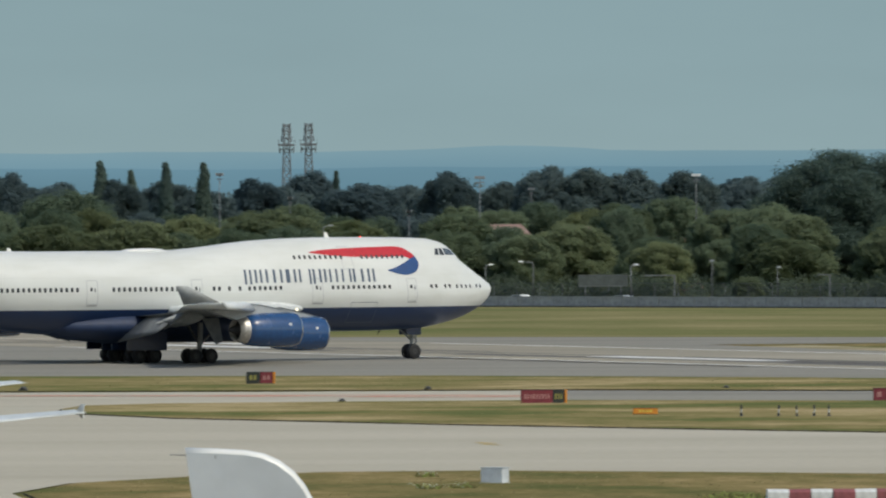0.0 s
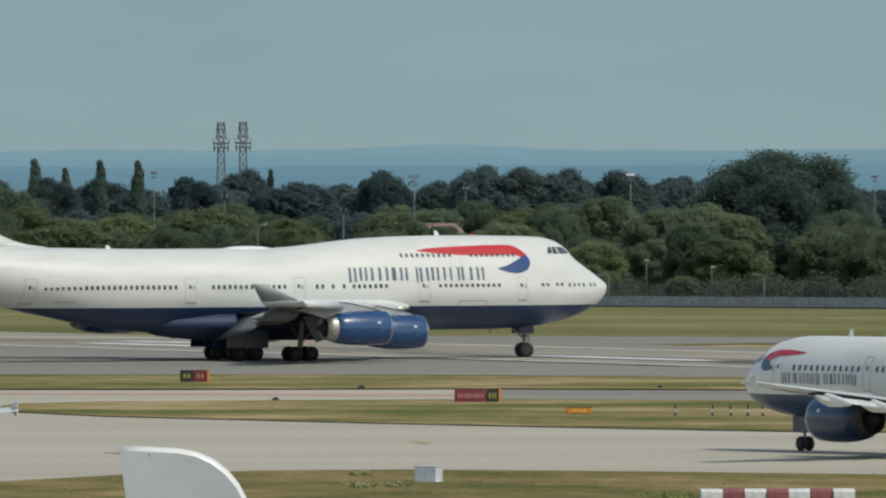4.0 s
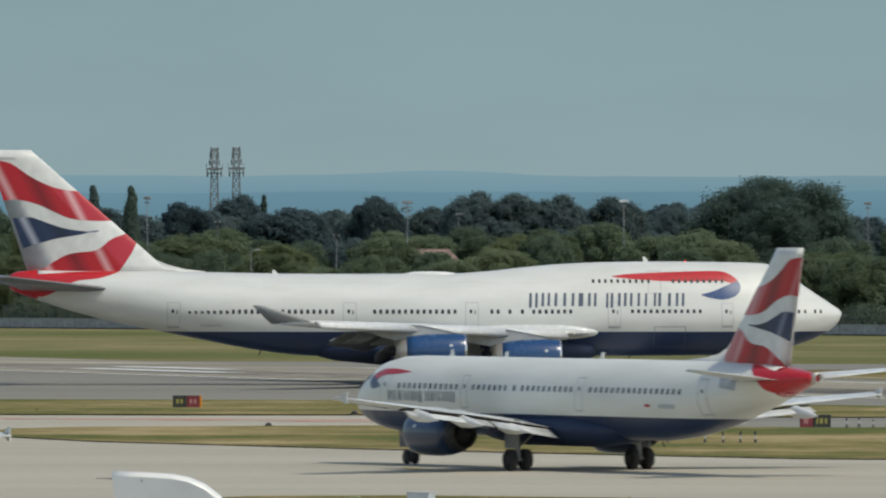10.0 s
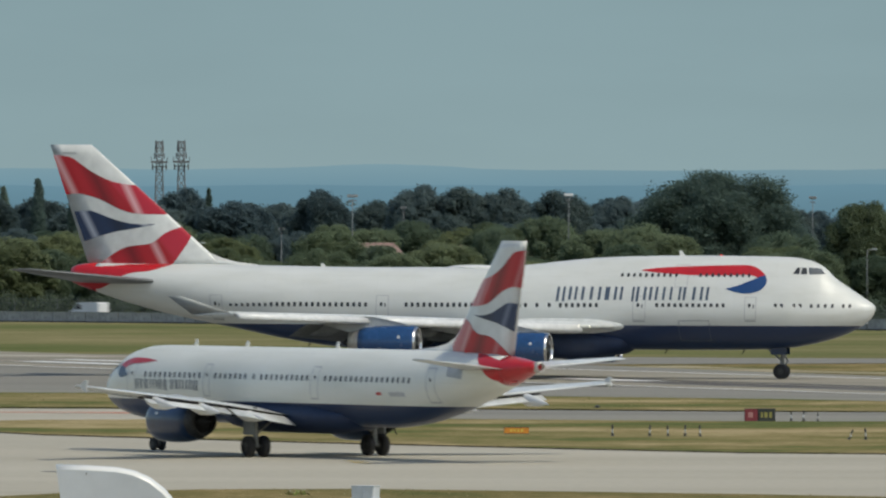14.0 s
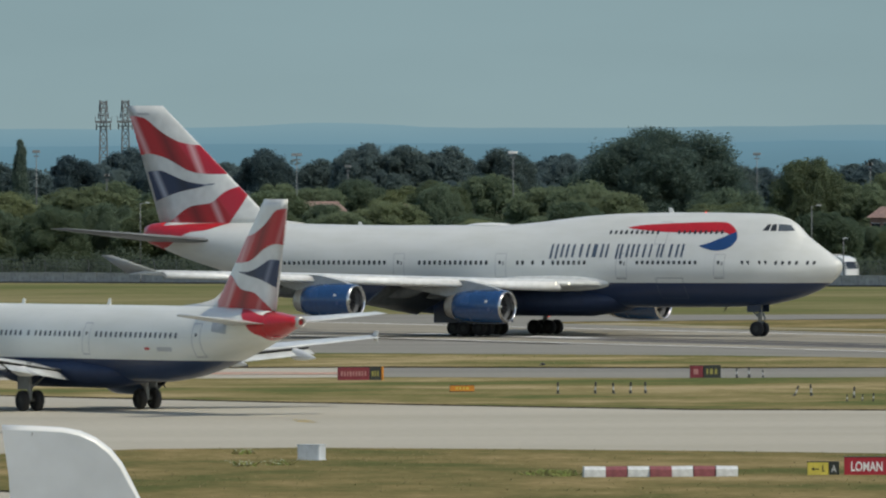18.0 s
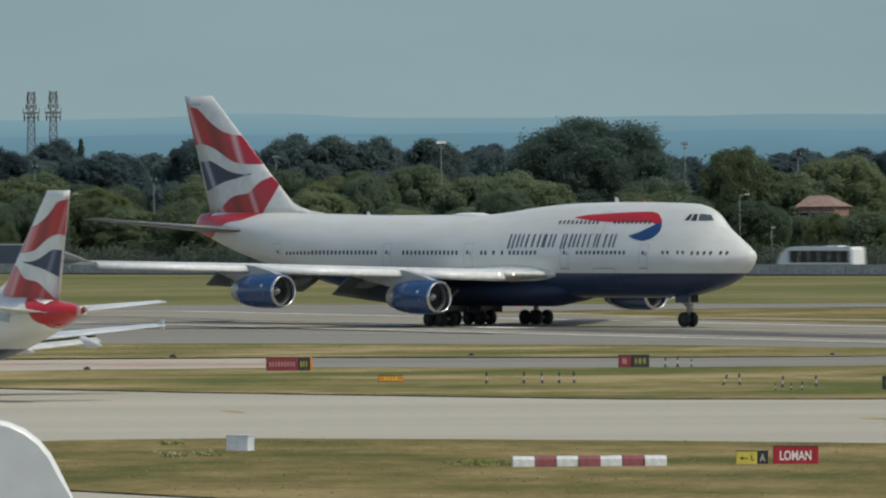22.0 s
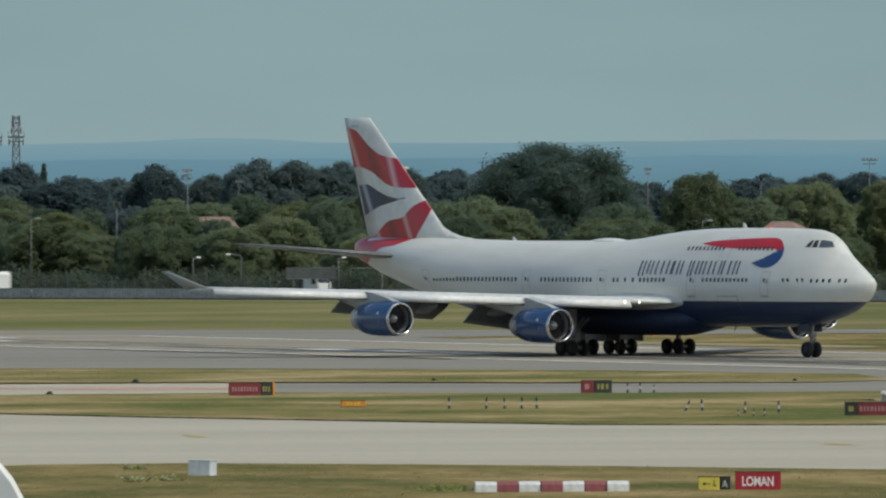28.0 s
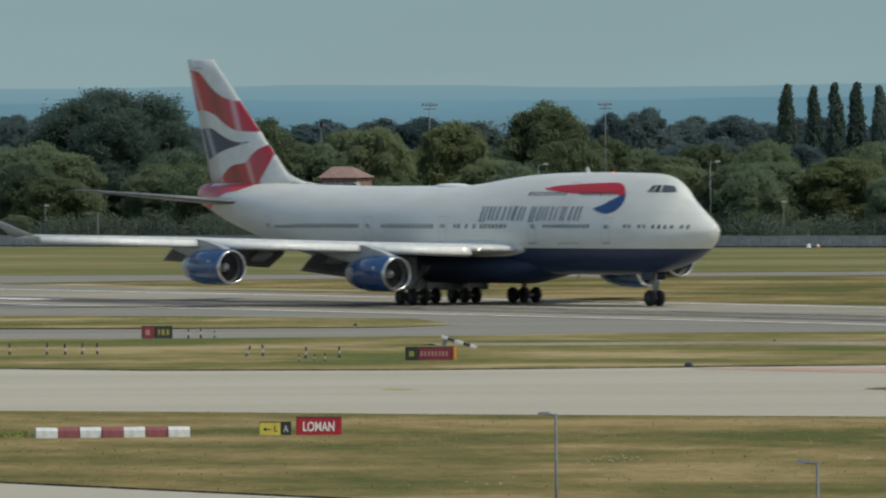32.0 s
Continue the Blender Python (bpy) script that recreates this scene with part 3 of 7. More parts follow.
class Hull:
    """A fuselage from rows of (distance behind the nose, top, bottom, half width, height of the widest line)."""

    def __init__(self, rows, pinch=((0, 60), (0, 0))):
        r = np.array(rows, float)
        self.pinch = pinch                    # how far the upper lobe narrows, along the hull
        self.x = np.concatenate([np.linspace(r[0, 0], 6.5, 53), np.linspace(6.9, r[-1, 0], int(r[-1, 0] * 1.6))])
        self.v = np.array([np.interp(self.x, r[:, 0], r[:, k]) for k in range(1, 5)])
        for _ in range(2):
            s = self.v.copy()
            s[:, 4:-2] = (self.v[:, 3:-3] + 2 * self.v[:, 4:-2] + self.v[:, 5:-1]) / 4
            self.v = s

    def at(self, x):
        return [float(np.interp(-x, self.x, k)) for k in self.v]

    def side(self, x, z):
        top, bot, hw, zc = self.at(x)
        d = (z - zc) / (top - zc if z > zc else zc - bot)
        k = float(np.interp(-x, *self.pinch)) if z > zc else 0.0
        return hw * math.sqrt(max(0.0, 1 - d * d)) * (1 - k * min(1.0, abs(d)))

    def rings(self, x0, x1, n=44):
        out = []
        for i, x in enumerate(self.x):
            if x0 - 1e-6 <= x <= x1 + 1e-6:
                top, bot, hw, zc = self.v[:, i]
                ring, pin = [], float(np.interp(x, *self.pinch))
                for k in range(n):
                    a = 2 * math.pi * k / n
                    s = math.sin(a)
                    ring.append((-x, hw * math.cos(a) * (1 - pin * max(0.0, s)), zc + s * ((top - zc) if s > 0 else (zc - bot))))
                out.append(ring)
        return out

    def patch(self, upper, lower, side, lift, n=24, rows=5):
        """A thin painted patch on the skin between two curves of (x, z)."""
        a, b = smooth_line(upper, n), smooth_line(lower, n)
        vs, fs = [], []
        for i in range(n):
            for j in range(rows):
                x, z = a[i] + (b[i] - a[i]) * j / (rows - 1)
                vs.append((x, side * (self.side(x, z) + lift), z))
        for i in range(n - 1):
            for j in range(rows - 1):
                q = i * rows + j
                fs.append((q, q + 1, q + rows + 1, q + rows))
        return vs, fs

    def pane(self, x, z, w, h, side, lift, e=0.06):
        """An oblong with cut corners lying on the skin."""
        pts = [(-w + e, -h), (w - e, -h), (w, -h + e), (w, h - e), (w - e, h), (-w + e, h), (-w, h - e), (-w, -h + e)]
        out = [(x + a, side * (self.side(x + a, z + c) + lift), z + c) for a, c in pts]
        back = [(p[0], p[1] - side * 0.05, p[2]) for p in out]
        return loft([back, out])

    def rim(self, x, z, w, h, side, t=0.07, lift=0.012):
        """A thin raised frame, as round a door."""
        o = [(-w, -h), (w, -h), *[(w, h * k / 3) for k in (-2, -1, 0, 1, 2)], (w, h), (-w, h), *[(-w, -h * k / 3) for k in (-2, -1, 0, 1, 2)]]
        rows = []
        for s in (0, t):
            rows.append([(x + a * (w - s) / w, z + c * (h - s) / h) for a, c in o])
        vs = [(p[0], side * (self.side(*p) + lift), p[1]) for r in rows for p in r]
        n = len(o)
        fs = [(k, (k + 1) % n, n + (k + 1) % n, n + k) for k in range(n)]
        return vs, fs


AIRFOIL = [(0, 0), (0.02, 0.030), (0.08, 0.052), (0.25, 0.068), (0.5, 0.055), (0.75, 0.026), (1, 0.002), (0.75, -0.012), (0.5, -0.030), (0.25, -0.042), (0.08, -0.034), (0.02, -0.020)]


def airfoil(lx, y, z, chord, thick=1.0, twist=0.0):
    """A wing section whose leading edge is at lx."""
    return [(lx - chord * a * math.cos(twist), y, z + chord * (c * thick - a * math.sin(twist))) for a, c in AIRFOIL]


FIN_U = (0, 0.03, 0.1, 0.2, 0.3, 0.5, 0.75, 1.0)
FIN_T = [0.052 * max(0.0, 1 - abs(u - 0.3) / (0.3 if u < 0.3 else 0.7)) ** 0.6 for u in FIN_U]


class Fin:
    def __init__(self, z0, z1, le0, le1, te0, te1):
        self.k = z0, z1, le0, le1, te0, te1

    def at(self, u, v):
        z0, z1, le0, le1, te0, te1 = self.k
        le, te = le0 + (le1 - le0) * v, te0 + (te1 - te0) * v
        return le + (te - le) * u, z0 + (z1 - z0) * v, abs(le - te) * float(np.interp(u, FIN_U, FIN_T)) + 0.012

    def body(self, n=14):
        rings = []
        for j in range(n + 1):
            v = j / n
            near = [self.at(u, v) for u in FIN_U]
            rings.append([(x, -t, z) for x, z, t in near] + [(x, t, z) for x, z, t in reversed(near[:-1])])
        return loft(rings)

    def patch(self, upper, lower, side, n=48, rows=7):
        a, b = smooth_line(upper, n), smooth_line(lower, n)
        vs, fs = [], []
        for i in range(n):
            for j in range(rows):
                u, v = a[i] + (b[i] - a[i]) * j / (rows - 1)
                x, z, t = self.at(min(1, max(0, u)), v)
                vs.append((x, side * (t + 0.02), z))
        for i in range(n - 1):
            for j in range(rows - 1):
                q = i * rows + j
                fs.append((q, q + 1, q + rows + 1, q + rows))
        return vs, fs


WAVES = (
    ("red_wave", "red", [(1.0, 0.915), (0.82, 0.91), (0.63, 0.885), (0.46, 0.78), (0.29, 0.705), (0.12, 0.675), (0.0, 0.667)], [(1.0, 0.59), (0.82, 0.597), (0.61, 0.554), (0.41, 0.455), (0.22, 0.43), (0.0, 0.428)]),
    ("blue_wave", "navy", [(0.97, 0.45), (0.85, 0.457), (0.76, 0.452), (0.62, 0.40), (0.5, 0.362), (0.36, 0.345), (0.22, 0.350)], [(0.97, 0.205), (0.92, 0.22), (0.80, 0.252), (0.65, 0.285), (0.5, 0.306), (0.36, 0.326), (0.22, 0.344)]),
    ("red_wave", "red", [(0.97, -0.01), (0.82, 0.076), (0.63, 0.159), (0.40, 0.19), (0.19, 0.277), (0.0, 0.325)], [(0.97, -0.03), (0.75, -0.03), (0.58, -0.03), (0.43, -0.02), (0.20, 0.125), (0.0, 0.25)]),
)
SMALL_WAVES = WAVES[:2] + (("red_wave", "red", WAVES[2][2], [(0.97, -0.03), (0.75, -0.03), (0.52, -0.03), (0.33, -0.03), (0.14, 0.005), (0.0, 0.08)]),)


def wheel_meshes(r, w):
    prof = [(-w / 2, r * 0.45), (-w / 2, r * 0.8), (-w * 0.36, r * 0.96), (-w * 0.15, r), (w * 0.15, r), (w * 0.36, r * 0.96), (w / 2, r * 0.8), (w / 2, r * 0.45)]
    v, f = turned(prof, 24)
    tyre = mesh("tyre", [(b, a, c) for a, b, c in v], f, M["tyre"], True)
    v, f = join(turned([(-w * 0.42, 0.02), (-w * 0.46, r * 0.2), (-w * 0.40, r * 0.46), (w * 0.40, r * 0.46), (w * 0.46, r * 0.2), (w * 0.42, 0.02)], 16),
                *[tube((-w * 0.47, r * 0.3 * math.cos(k), r * 0.3 * math.sin(k)), (w * 0.47, r * 0.3 * math.cos(k), r * 0.3 * math.sin(k)), r * 0.05, n=6) for k in (0, 1.26, 2.51, 3.77, 5.03)])
    return tyre, mesh("hub", [(b, a, c) for a, b, c in v], f, M["hub"], False)


def add_wheel(parent, meshes, x, y, r, rolling):
    w = part("wheel", meshes[0], parent, "black rubber tyre on a grey hub", pose(x, y, r))
    part("hub", meshes[1], w)
    rolling.append((w, x, y, r))
    return w


def add_engine(plane, ix, iy, iz, r, length, paint="blue", nozzle="exhaust"):
    """A turbofan whose inlet's middle is at (ix, iy, iz)."""
    at = pose(ix, iy, iz)
    L, R = length, r
    cowl = part("engine_cowl", mesh("engine_cowl", *turned([(-0.10, R * 0.93), (-0.25, R * 0.96), (-0.6, R * 0.985), (-1.2, R), (-L * 0.4, R), (-L * 0.58, R * 0.97), (-L * 0.72, R * 0.90), (-L * 0.82, R * 0.82), (-L * 0.825, R * 0.78)], 36), M[paint], True), plane, "glossy dark blue engine cowling", at)
    part("inlet_lip", mesh("inlet_lip", *turned([(-0.55, R * 0.80), (-0.25, R * 0.79), (-0.06, R * 0.815), (0.0, R * 0.86), (-0.03, R * 0.90), (-0.10, R * 0.932), (-0.20, R * 0.955)], 36), M["metal"], True), cowl, "polished bare metal inlet ring")
    part("inlet_duct", mesh("inlet_duct", *turned([(-0.5, R * 0.80), (-1.2, R * 0.82), (-1.25, R * 0.82)], 30), M["duct"], True), cowl)
    blade = mesh("fan_blade", [(-1.0 + dx, R * rr * math.cos(da), R * rr * math.sin(da)) for rr, da, dx in ((0.26, 0.0, 0.0), (0.80, 0.05, 0.12), (0.80, 0.24, -0.05), (0.26, 0.2, -0.12))], [(0, 1, 2, 3)], M["blade"])
    for k in range(22):
        part("fan_blade", blade, cowl, "", pose(0, 0, 0, 360 * k / 22, 0, 0))
    part("fan_back", mesh("fan_back", *turned([(-1.3, 0.02), (-1.3, R * 0.83)], 24), M["dark"]), cowl)
    part("spinner", mesh("spinner", *turned([(-0.62, 0.01), (-0.75, R * 0.12), (-0.95, R * 0.22), (-1.2, R * 0.27)], 18), M["underwing"], True), cowl)
    part("exhaust_nozzle", mesh("exhaust_nozzle", *turned([(-L * 0.80, R * 0.815), (-L * 0.88, R * 0.73), (-L * 0.97, R * 0.62), (-L * 0.965, R * 0.58), (-L * 0.88, R * 0.58)], 30), M[nozzle], True), cowl, "tapering metal exhaust nozzle")
    part("exhaust_core", mesh("exhaust_core", *turned([(-L * 0.885, R * 0.59), (-L * 0.885, R * 0.34), (-L * 0.96, R * 0.28), (-L * 1.04, R * 0.16), (-L * 1.08, 0.02)], 24), M["dark"], True), cowl)
    for s in (-1, 1):
        part("cowl_mark", mesh("cowl_mark", [(-1.2, s * R * 0.935, R * 0.40), (-1.45, s * R * 0.94, R * 0.40), (-1.45, s * R * 0.985, R * 0.26), (-1.2, s * R * 0.98, R * 0.26)], [(0, 1, 2, 3)], M["wing"]), cowl)
    return cowl


def add_pylon(plane, ix, iy, iz, r, length, wing_le, wing_z, chord):
    pts = [(ix - length * 0.10, iz + r * 0.95), (ix - length * 0.26, iz + r * 1.16), (wing_le + 0.3, wing_z + 0.20), (wing_le - 0.6, wing_z + 0.26), (wing_le - chord * 0.5, wing_z - 0.12), (wing_le - chord * 0.62, wing_z - 0.35), (ix - length * 0.95, iz + r * 0.55), (ix - length * 0.7, iz + r * 0.8)]
    rings = [[(x, iy + s * w, z) for x, z in pts] for s, w in ((-1, 0.26), (-1, 0.34), (1, 0.34), (1, 0.26))]
    part("pylon", mesh("pylon", *loft(rings), M["winglet"]), plane, "grey engine pylon under the wing")


BAR_KINDS = {"d": (1.0, ((0.0, 0.26, 0), (0.60, 0.24, 0))), "l": (0.42, ((0.06, 0.26, 0),)), "n": (0.82, ((0.28, 0.28, 0),)), "w": (0.8, ((0.10, 0.46, 0),)),
             "a": (1.05, ((0.16, 0.22, 0), (0.60, 0.26, 0))), "v": (1.35, ((0.12, 0.24, 0), (0.85, 0.22, 0)))}


def title_bars(hull, x0, x1, z0, z1, side, words, lift=0.02, lean=0.07):
    """Plain strokes in the place of a painted title: a bar or two for each sign, the first of a word taller."""
    gap, space = 0.22, 0.62
    total = sum(sum(BAR_KINDS[k][0] for k in w) + gap * (len(w) - 1) for w in words) + space * (len(words) - 1)
    unit, x, out = (x1 - x0) / total, x0, []
    tilt = (z1 - z0) * lean
    for w in words:
        for i, k in enumerate(w):
            low = z0 - (0.12 * (z1 - z0) if i == 0 else 0.0)
            for at, wide, splay in BAR_KINDS[k][1]:
                q, d, b = x + at * unit, splay * unit, wide * unit
                out.append(hull.patch([(q + tilt + d, z1), (q + tilt + d + b, z1)], [(q - d, low), (q - d + b, low)], side, lift, 3, 5))
            x += (BAR_KINDS[k][0] + gap) * unit
        x += (space - gap) * unit
    return out


def flap_fairing(x, y, z, length, r):
    """A slender pod under the wing's rear edge, drooping aft."""
    vs, fs = turned([(0, 0.02), (-length * 0.12, r * 0.6), (-length * 0.35, r), (-length * 0.7, r * 0.7), (-length, 0.03)], 12)
    return [(px + x, py * 0.75 + y, pz * 1.25 + z + 0.10 * px) for px, py, pz in vs], fs


def build_jumbo():
    h = Hull([(0.04, 5.95, 5.65, 0.10, 5.8), (0.28, 6.22, 5.12, 0.50, 5.75), (0.65, 6.46, 4.72, 0.80, 5.72), (1.25, 6.86, 4.28, 1.15, 5.68), (2.4, 7.62, 3.72, 1.68, 5.6), (3.3, 8.22, 3.38, 2.02, 5.55), (3.6, 8.50, 3.3, 2.12, 5.55), (3.9, 8.84, 3.2, 2.21, 5.55), (4.3, 9.20, 3.1, 2.33, 5.55), (5.2, 9.68, 2.9, 2.55, 5.55), (6.3, 9.93, 2.68, 2.78, 5.55), (7.5, 10.03, 2.52, 2.97, 5.57),
              (9.9, 10.08, 2.40, 3.2, 5.6), (13, 10.12, 2.36, 3.25, 5.6), (17, 10.12, 2.35, 3.25, 5.6), (21, 10.04, 2.35, 3.25, 5.6), (24, 9.88, 2.35, 3.25, 5.6), (26.5, 9.64, 2.35, 3.25, 5.6), (29, 9.34, 2.35, 3.25, 5.65), (32, 9.12, 2.35, 3.25, 5.7), (44, 9.10, 2.35, 3.25, 5.7),
              (47, 9.13, 2.62, 3.22, 5.8), (50.5, 9.2, 3.2, 3.15, 6.05), (54.7, 9.28, 4.05, 2.9, 6.6), (58, 9.36, 4.72, 2.55, 7.1), (60.4, 9.38, 5.2, 2.2, 7.4), (64.2, 9.38, 6.2, 1.6, 7.9), (66.4, 9.40, 6.95, 1.15, 8.15), (67.6, 9.34, 7.35, 0.85, 8.3), (68.3, 9.22, 7.6, 0.62, 8.35), (68.7, 9.0, 7.85, 0.40, 8.4)], ((0, 2, 4, 6, 10, 22, 28, 32), (0.15, 0.40, 0.44, 0.36, 0.25, 0.20, 0.08, 0)))
    plane = thing("airliner", pose(0, 0, 0), "large four-engined white and navy airliner with an upper-deck hump", "airplane")
    split = float(h.x[np.argmin(abs(h.x - 66.2))])
    part("fuselage", mesh("fuselage", *loft(h.rings(0, split)), M["hull"], True), plane, "white hull with a dark blue belly")
    part("tail_tip", mesh("tail_tip", *loft(h.rings(split, 70)), M["red"], True), plane, "red painted tail tip")
    part("wing_fairing", mesh("wing_fairing", *loft([[(x, 0 + r * math.cos(a) * wy, 3.0 + r * math.sin(a) * wz) for a in [2 * math.pi * k / 24 for k in range(24)]] for x, r, wy, wz in ((-19.5, 0.15, 3, 1.2), (-21, 0.75, 3.2, 1.3), (-24, 1, 3.35, 1.4), (-38, 1, 3.35, 1.4), (-42, 0.8, 3.2, 1.3), (-45, 0.2, 3, 1))]), M["belly"], True), plane, "dark blue belly fairing under the wing")
    for s in (-1, 1):
        part("wing_root", mesh("wing_root", *loft([[(x, s * (2.75 + r * 0.95 * math.cos(a)), 4.35 + r * 0.78 * math.sin(a)) for a in [2 * math.pi * k / 20 for k in range(20)]] for x, r in ((-20.2, 0.08), (-20.8, 0.40), (-21.9, 0.66), (-23.4, 0.84), (-25.8, 0.92), (-29.0, 0.84), (-33.5, 0.5))]), M["wing"], True), plane, "pale fairing where the wing meets the hull")
        for up, low in (([(-6.34, 9.14), (-6.06, 9.15)], [(-6.62, 8.64), (-6.12, 8.62)]), ([(-5.94, 9.15), (-5.60, 9.16)], [(-5.98, 8.61), (-5.46, 8.60)])):
            part("cockpit_window", mesh("cockpit_window", *h.patch(up, low, s, 0.02, 5, 4), M["glass"], True), plane, "dark cockpit side window")
        part("windscreen", mesh("windscreen", *h.patch([(-5.44, 9.16), (-4.95, 9.14), (-4.48, 9.06)], [(-5.30, 8.60), (-4.62, 8.60), (-4.06, 8.62)], s, 0.02, 9, 5), M["screen"], True), plane, "cockpit windscreen coloured pale as reflected sky")
    for s in (-1, 1):
        k = mesh("window", *h.pane(-45, 6.02, 0.125, 0.185, s, 0.012), M["glass"])
        rows = [(-54.1, 24), (-38.95, 14), (-29.3, 2), (-27.82, 1), (-26.79, 1), (-25.85, 7), (-17.7, 12), (-7.8, 2), (-6.3, 2)]
        for x0, n in rows:
            for i in range(n):
                x = x0 + 0.508 * i
                part("window", k, plane, "", Matrix.Translation((x + 45, s * (h.side(x, 6.02) - h.side(-45, 6.02)), 0)))
        for x in (-4.9, -4.35, -3.8, -3.25, -2.4, -1.9):
            part("window", mesh("window", *h.pane(x, 6.02, 0.11, 0.16, s, 0.012), M["glass"]), plane)
        for i in range(22):
            x = -20.85 + 0.508 * i
            if not 10 <= i <= 12:
                part("window", mesh("window", *h.pane(x, 8.52, 0.11, 0.16, s, 0.03), M["glass"]), plane)
        for x, z, w, hh in ((-55.4, 5.8, 0.55, 1.0), (-41.0, 5.8, 0.55, 1.0), (-30.95, 5.8, 0.55, 1.0), (-19.2, 5.8, 0.55, 1.0), (-9.85, 5.8, 0.5, 0.95), (-15.8, 8.45, 0.55, 0.95)):
            d = part("door", mesh("door", *h.rim(x, z, w, hh, s), M["seam"]), plane, "cabin door outlined by a grey seam")
            if z < 7:
                part("door_window", mesh("door_window", *h.pane(x - 0.08, 6.05, 0.11, 0.16, s, 0.02), M["glass"]), d)
                part("door_handle", mesh("door_handle", *h.pane(x + 0.26, 5.97, 0.06, 0.17, s, 0.02, 0.03), M["strut"]), d)
                part("door_sill", mesh("door_sill", *h.pane(x, z - hh - 0.08, w * 0.9, 0.035, s, 0.02, 0.01), M["strut"]), d)
        part("cargo_door", mesh("cargo_door", *h.rim(-14.6, 3.95, 1.3, 0.85, s, 0.04), M["titles"]), plane)
        part("ribbon_red", mesh("ribbon_red", *h.patch([(-19.3, 8.93), (-17.7, 9.12), (-15.2, 9.24), (-12.3, 9.33), (-10.3, 9.33), (-9.4, 9.02), (-8.85, 8.55)], [(-19.3, 8.88), (-17.7, 8.70), (-15.2, 8.53), (-12.3, 8.50), (-10.6, 8.54), (-9.9, 8.50), (-9.46, 8.34)], s, 0.018, 34, 6), M["red"], True), plane, "red half of a painted ribbon")
        part("ribbon_blue", mesh("ribbon_blue", *h.patch([(-8.85, 8.55), (-8.66, 7.95), (-9.1, 7.32), (-10.1, 7.02), (-11.1, 7.13), (-12.0, 7.38)], [(-9.46, 8.34), (-9.75, 8.20), (-10.33, 7.96), (-10.8, 7.76), (-11.3, 7.60), (-12.0, 7.42)], s, 0.018, 30, 6), M["ribbon"], True), plane, "blue half of a painted ribbon")
        for bar in title_bars(h, -26.25, -13.3, 6.47, 7.55, s, ("ddlnlwd", "aldvand")):
            part("title_bar", mesh("title_bar", *bar, M["titles"], True), plane)
        part("registration_bar", mesh("registration_bar", *h.patch([(-53.2, 4.98), (-51.4, 4.98)], [(-53.2, 4.78), (-51.4, 4.78)], s, 0.02, 3, 3), M["seam"], True), plane)
        part("tail_sweep", mesh("tail_sweep", *h.patch([(x, h.at(x)[0] - 0.012) for x in (-67.6, -66.3, -64.6, -62.8, -61.0, -59.6)], [(-67.6, 7.75), (-66.3, 7.2), (-64.9, 7.7), (-63.4, 8.5), (-61.4, 8.76), (-59.6, h.at(-59.6)[0] - 0.03)], s, 0.025, 22, 8), M["red"], True), plane, "red sweep of paint under the fin")
    fin = Fin(9.1, 19.25, -55.4, -67.0, -67.2, -70.6)
    flag = {"red": folded_paint("flag_red_paint", -67.23, -57.73, 9.1, 0.52, (0.44, 0.012, 0.026), (0.20, 0.008, 0.018), (0.66, 0.36, 0.37)), "navy": folded_paint("flag_navy_paint", -67.23, -57.73, 9.1, 0.52, (0.012, 0.030, 0.085), (0.008, 0.018, 0.05), (0.36, 0.39, 0.46))}
    f = part("tail_fin", mesh("tail_fin", *fin.body(), M["fin_white"], True), plane, "tall swept white fin with red and navy waves")
    part("fin_fillet", mesh("fin_fillet", *loft([[(-52.6, 0.0, 9.30), (-52.7, 0.05, 9.2), (-52.7, -0.05, 9.2)], [(-54.3, 0, 9.48), (-54.8, 0.22, 9.15), (-54.8, -0.22, 9.15)], [(-55.6, 0, 9.82), (-56.3, 0.2, 9.15), (-56.3, -0.2, 9.15)], [(-57.1, 0, 10.4), (-58.2, 0.04, 9.1), (-58.2, -0.04, 9.1)]]), M["fin_white"], True), f)
    for s in (-1, 1):
        for nm, mt, a, b in WAVES:
            part(nm, mesh(nm, *fin.patch(a, b, s), flag[mt], True), f)
        part("fin_code_bar", mesh("fin_code_bar", *fin.patch([(0.8, 0.94), (0.5, 0.94)], [(0.8, 0.92), (0.5, 0.92)], s, 4, 3), M["seam"]), f)
    # wings with slats, flaps, engines
    secs = [(2.4, -20.4, 4.22, 16.2), (6.0, -23.6, 4.34, 13.2), (12.0, -28.9, 4.58, 9.6), (21.0, -36.95, 4.98, 6.9), (30.6, -45.7, 5.40, 3.8)]
    for s in (-1, 1):
        wing = part("wing", mesh("wing", *loft([airfoil(x, s * y, z, c, min(1.0, 0.45 + y * 0.02), radians(1.5)) for y, x, z, c in secs]), M["wing"], True), plane, "light grey swept wing")
        part("slat", mesh("slat", *join(*[loft([[(x + 0.40 - a * (0.5 + c * 0.07), s * y, z + c2 * (0.3 + c * 0.02) - 0.10) for a, c2 in ((0, -0.5), (0.25, 0.35), (1, 0.7), (0.9, 0.1), (0.3, -0.9))] for y, x, z, c in pair]) for pair in zip(secs[1:-1], secs[2:])]), M["slat"], True), wing, "pale drooped leading-edge slat")
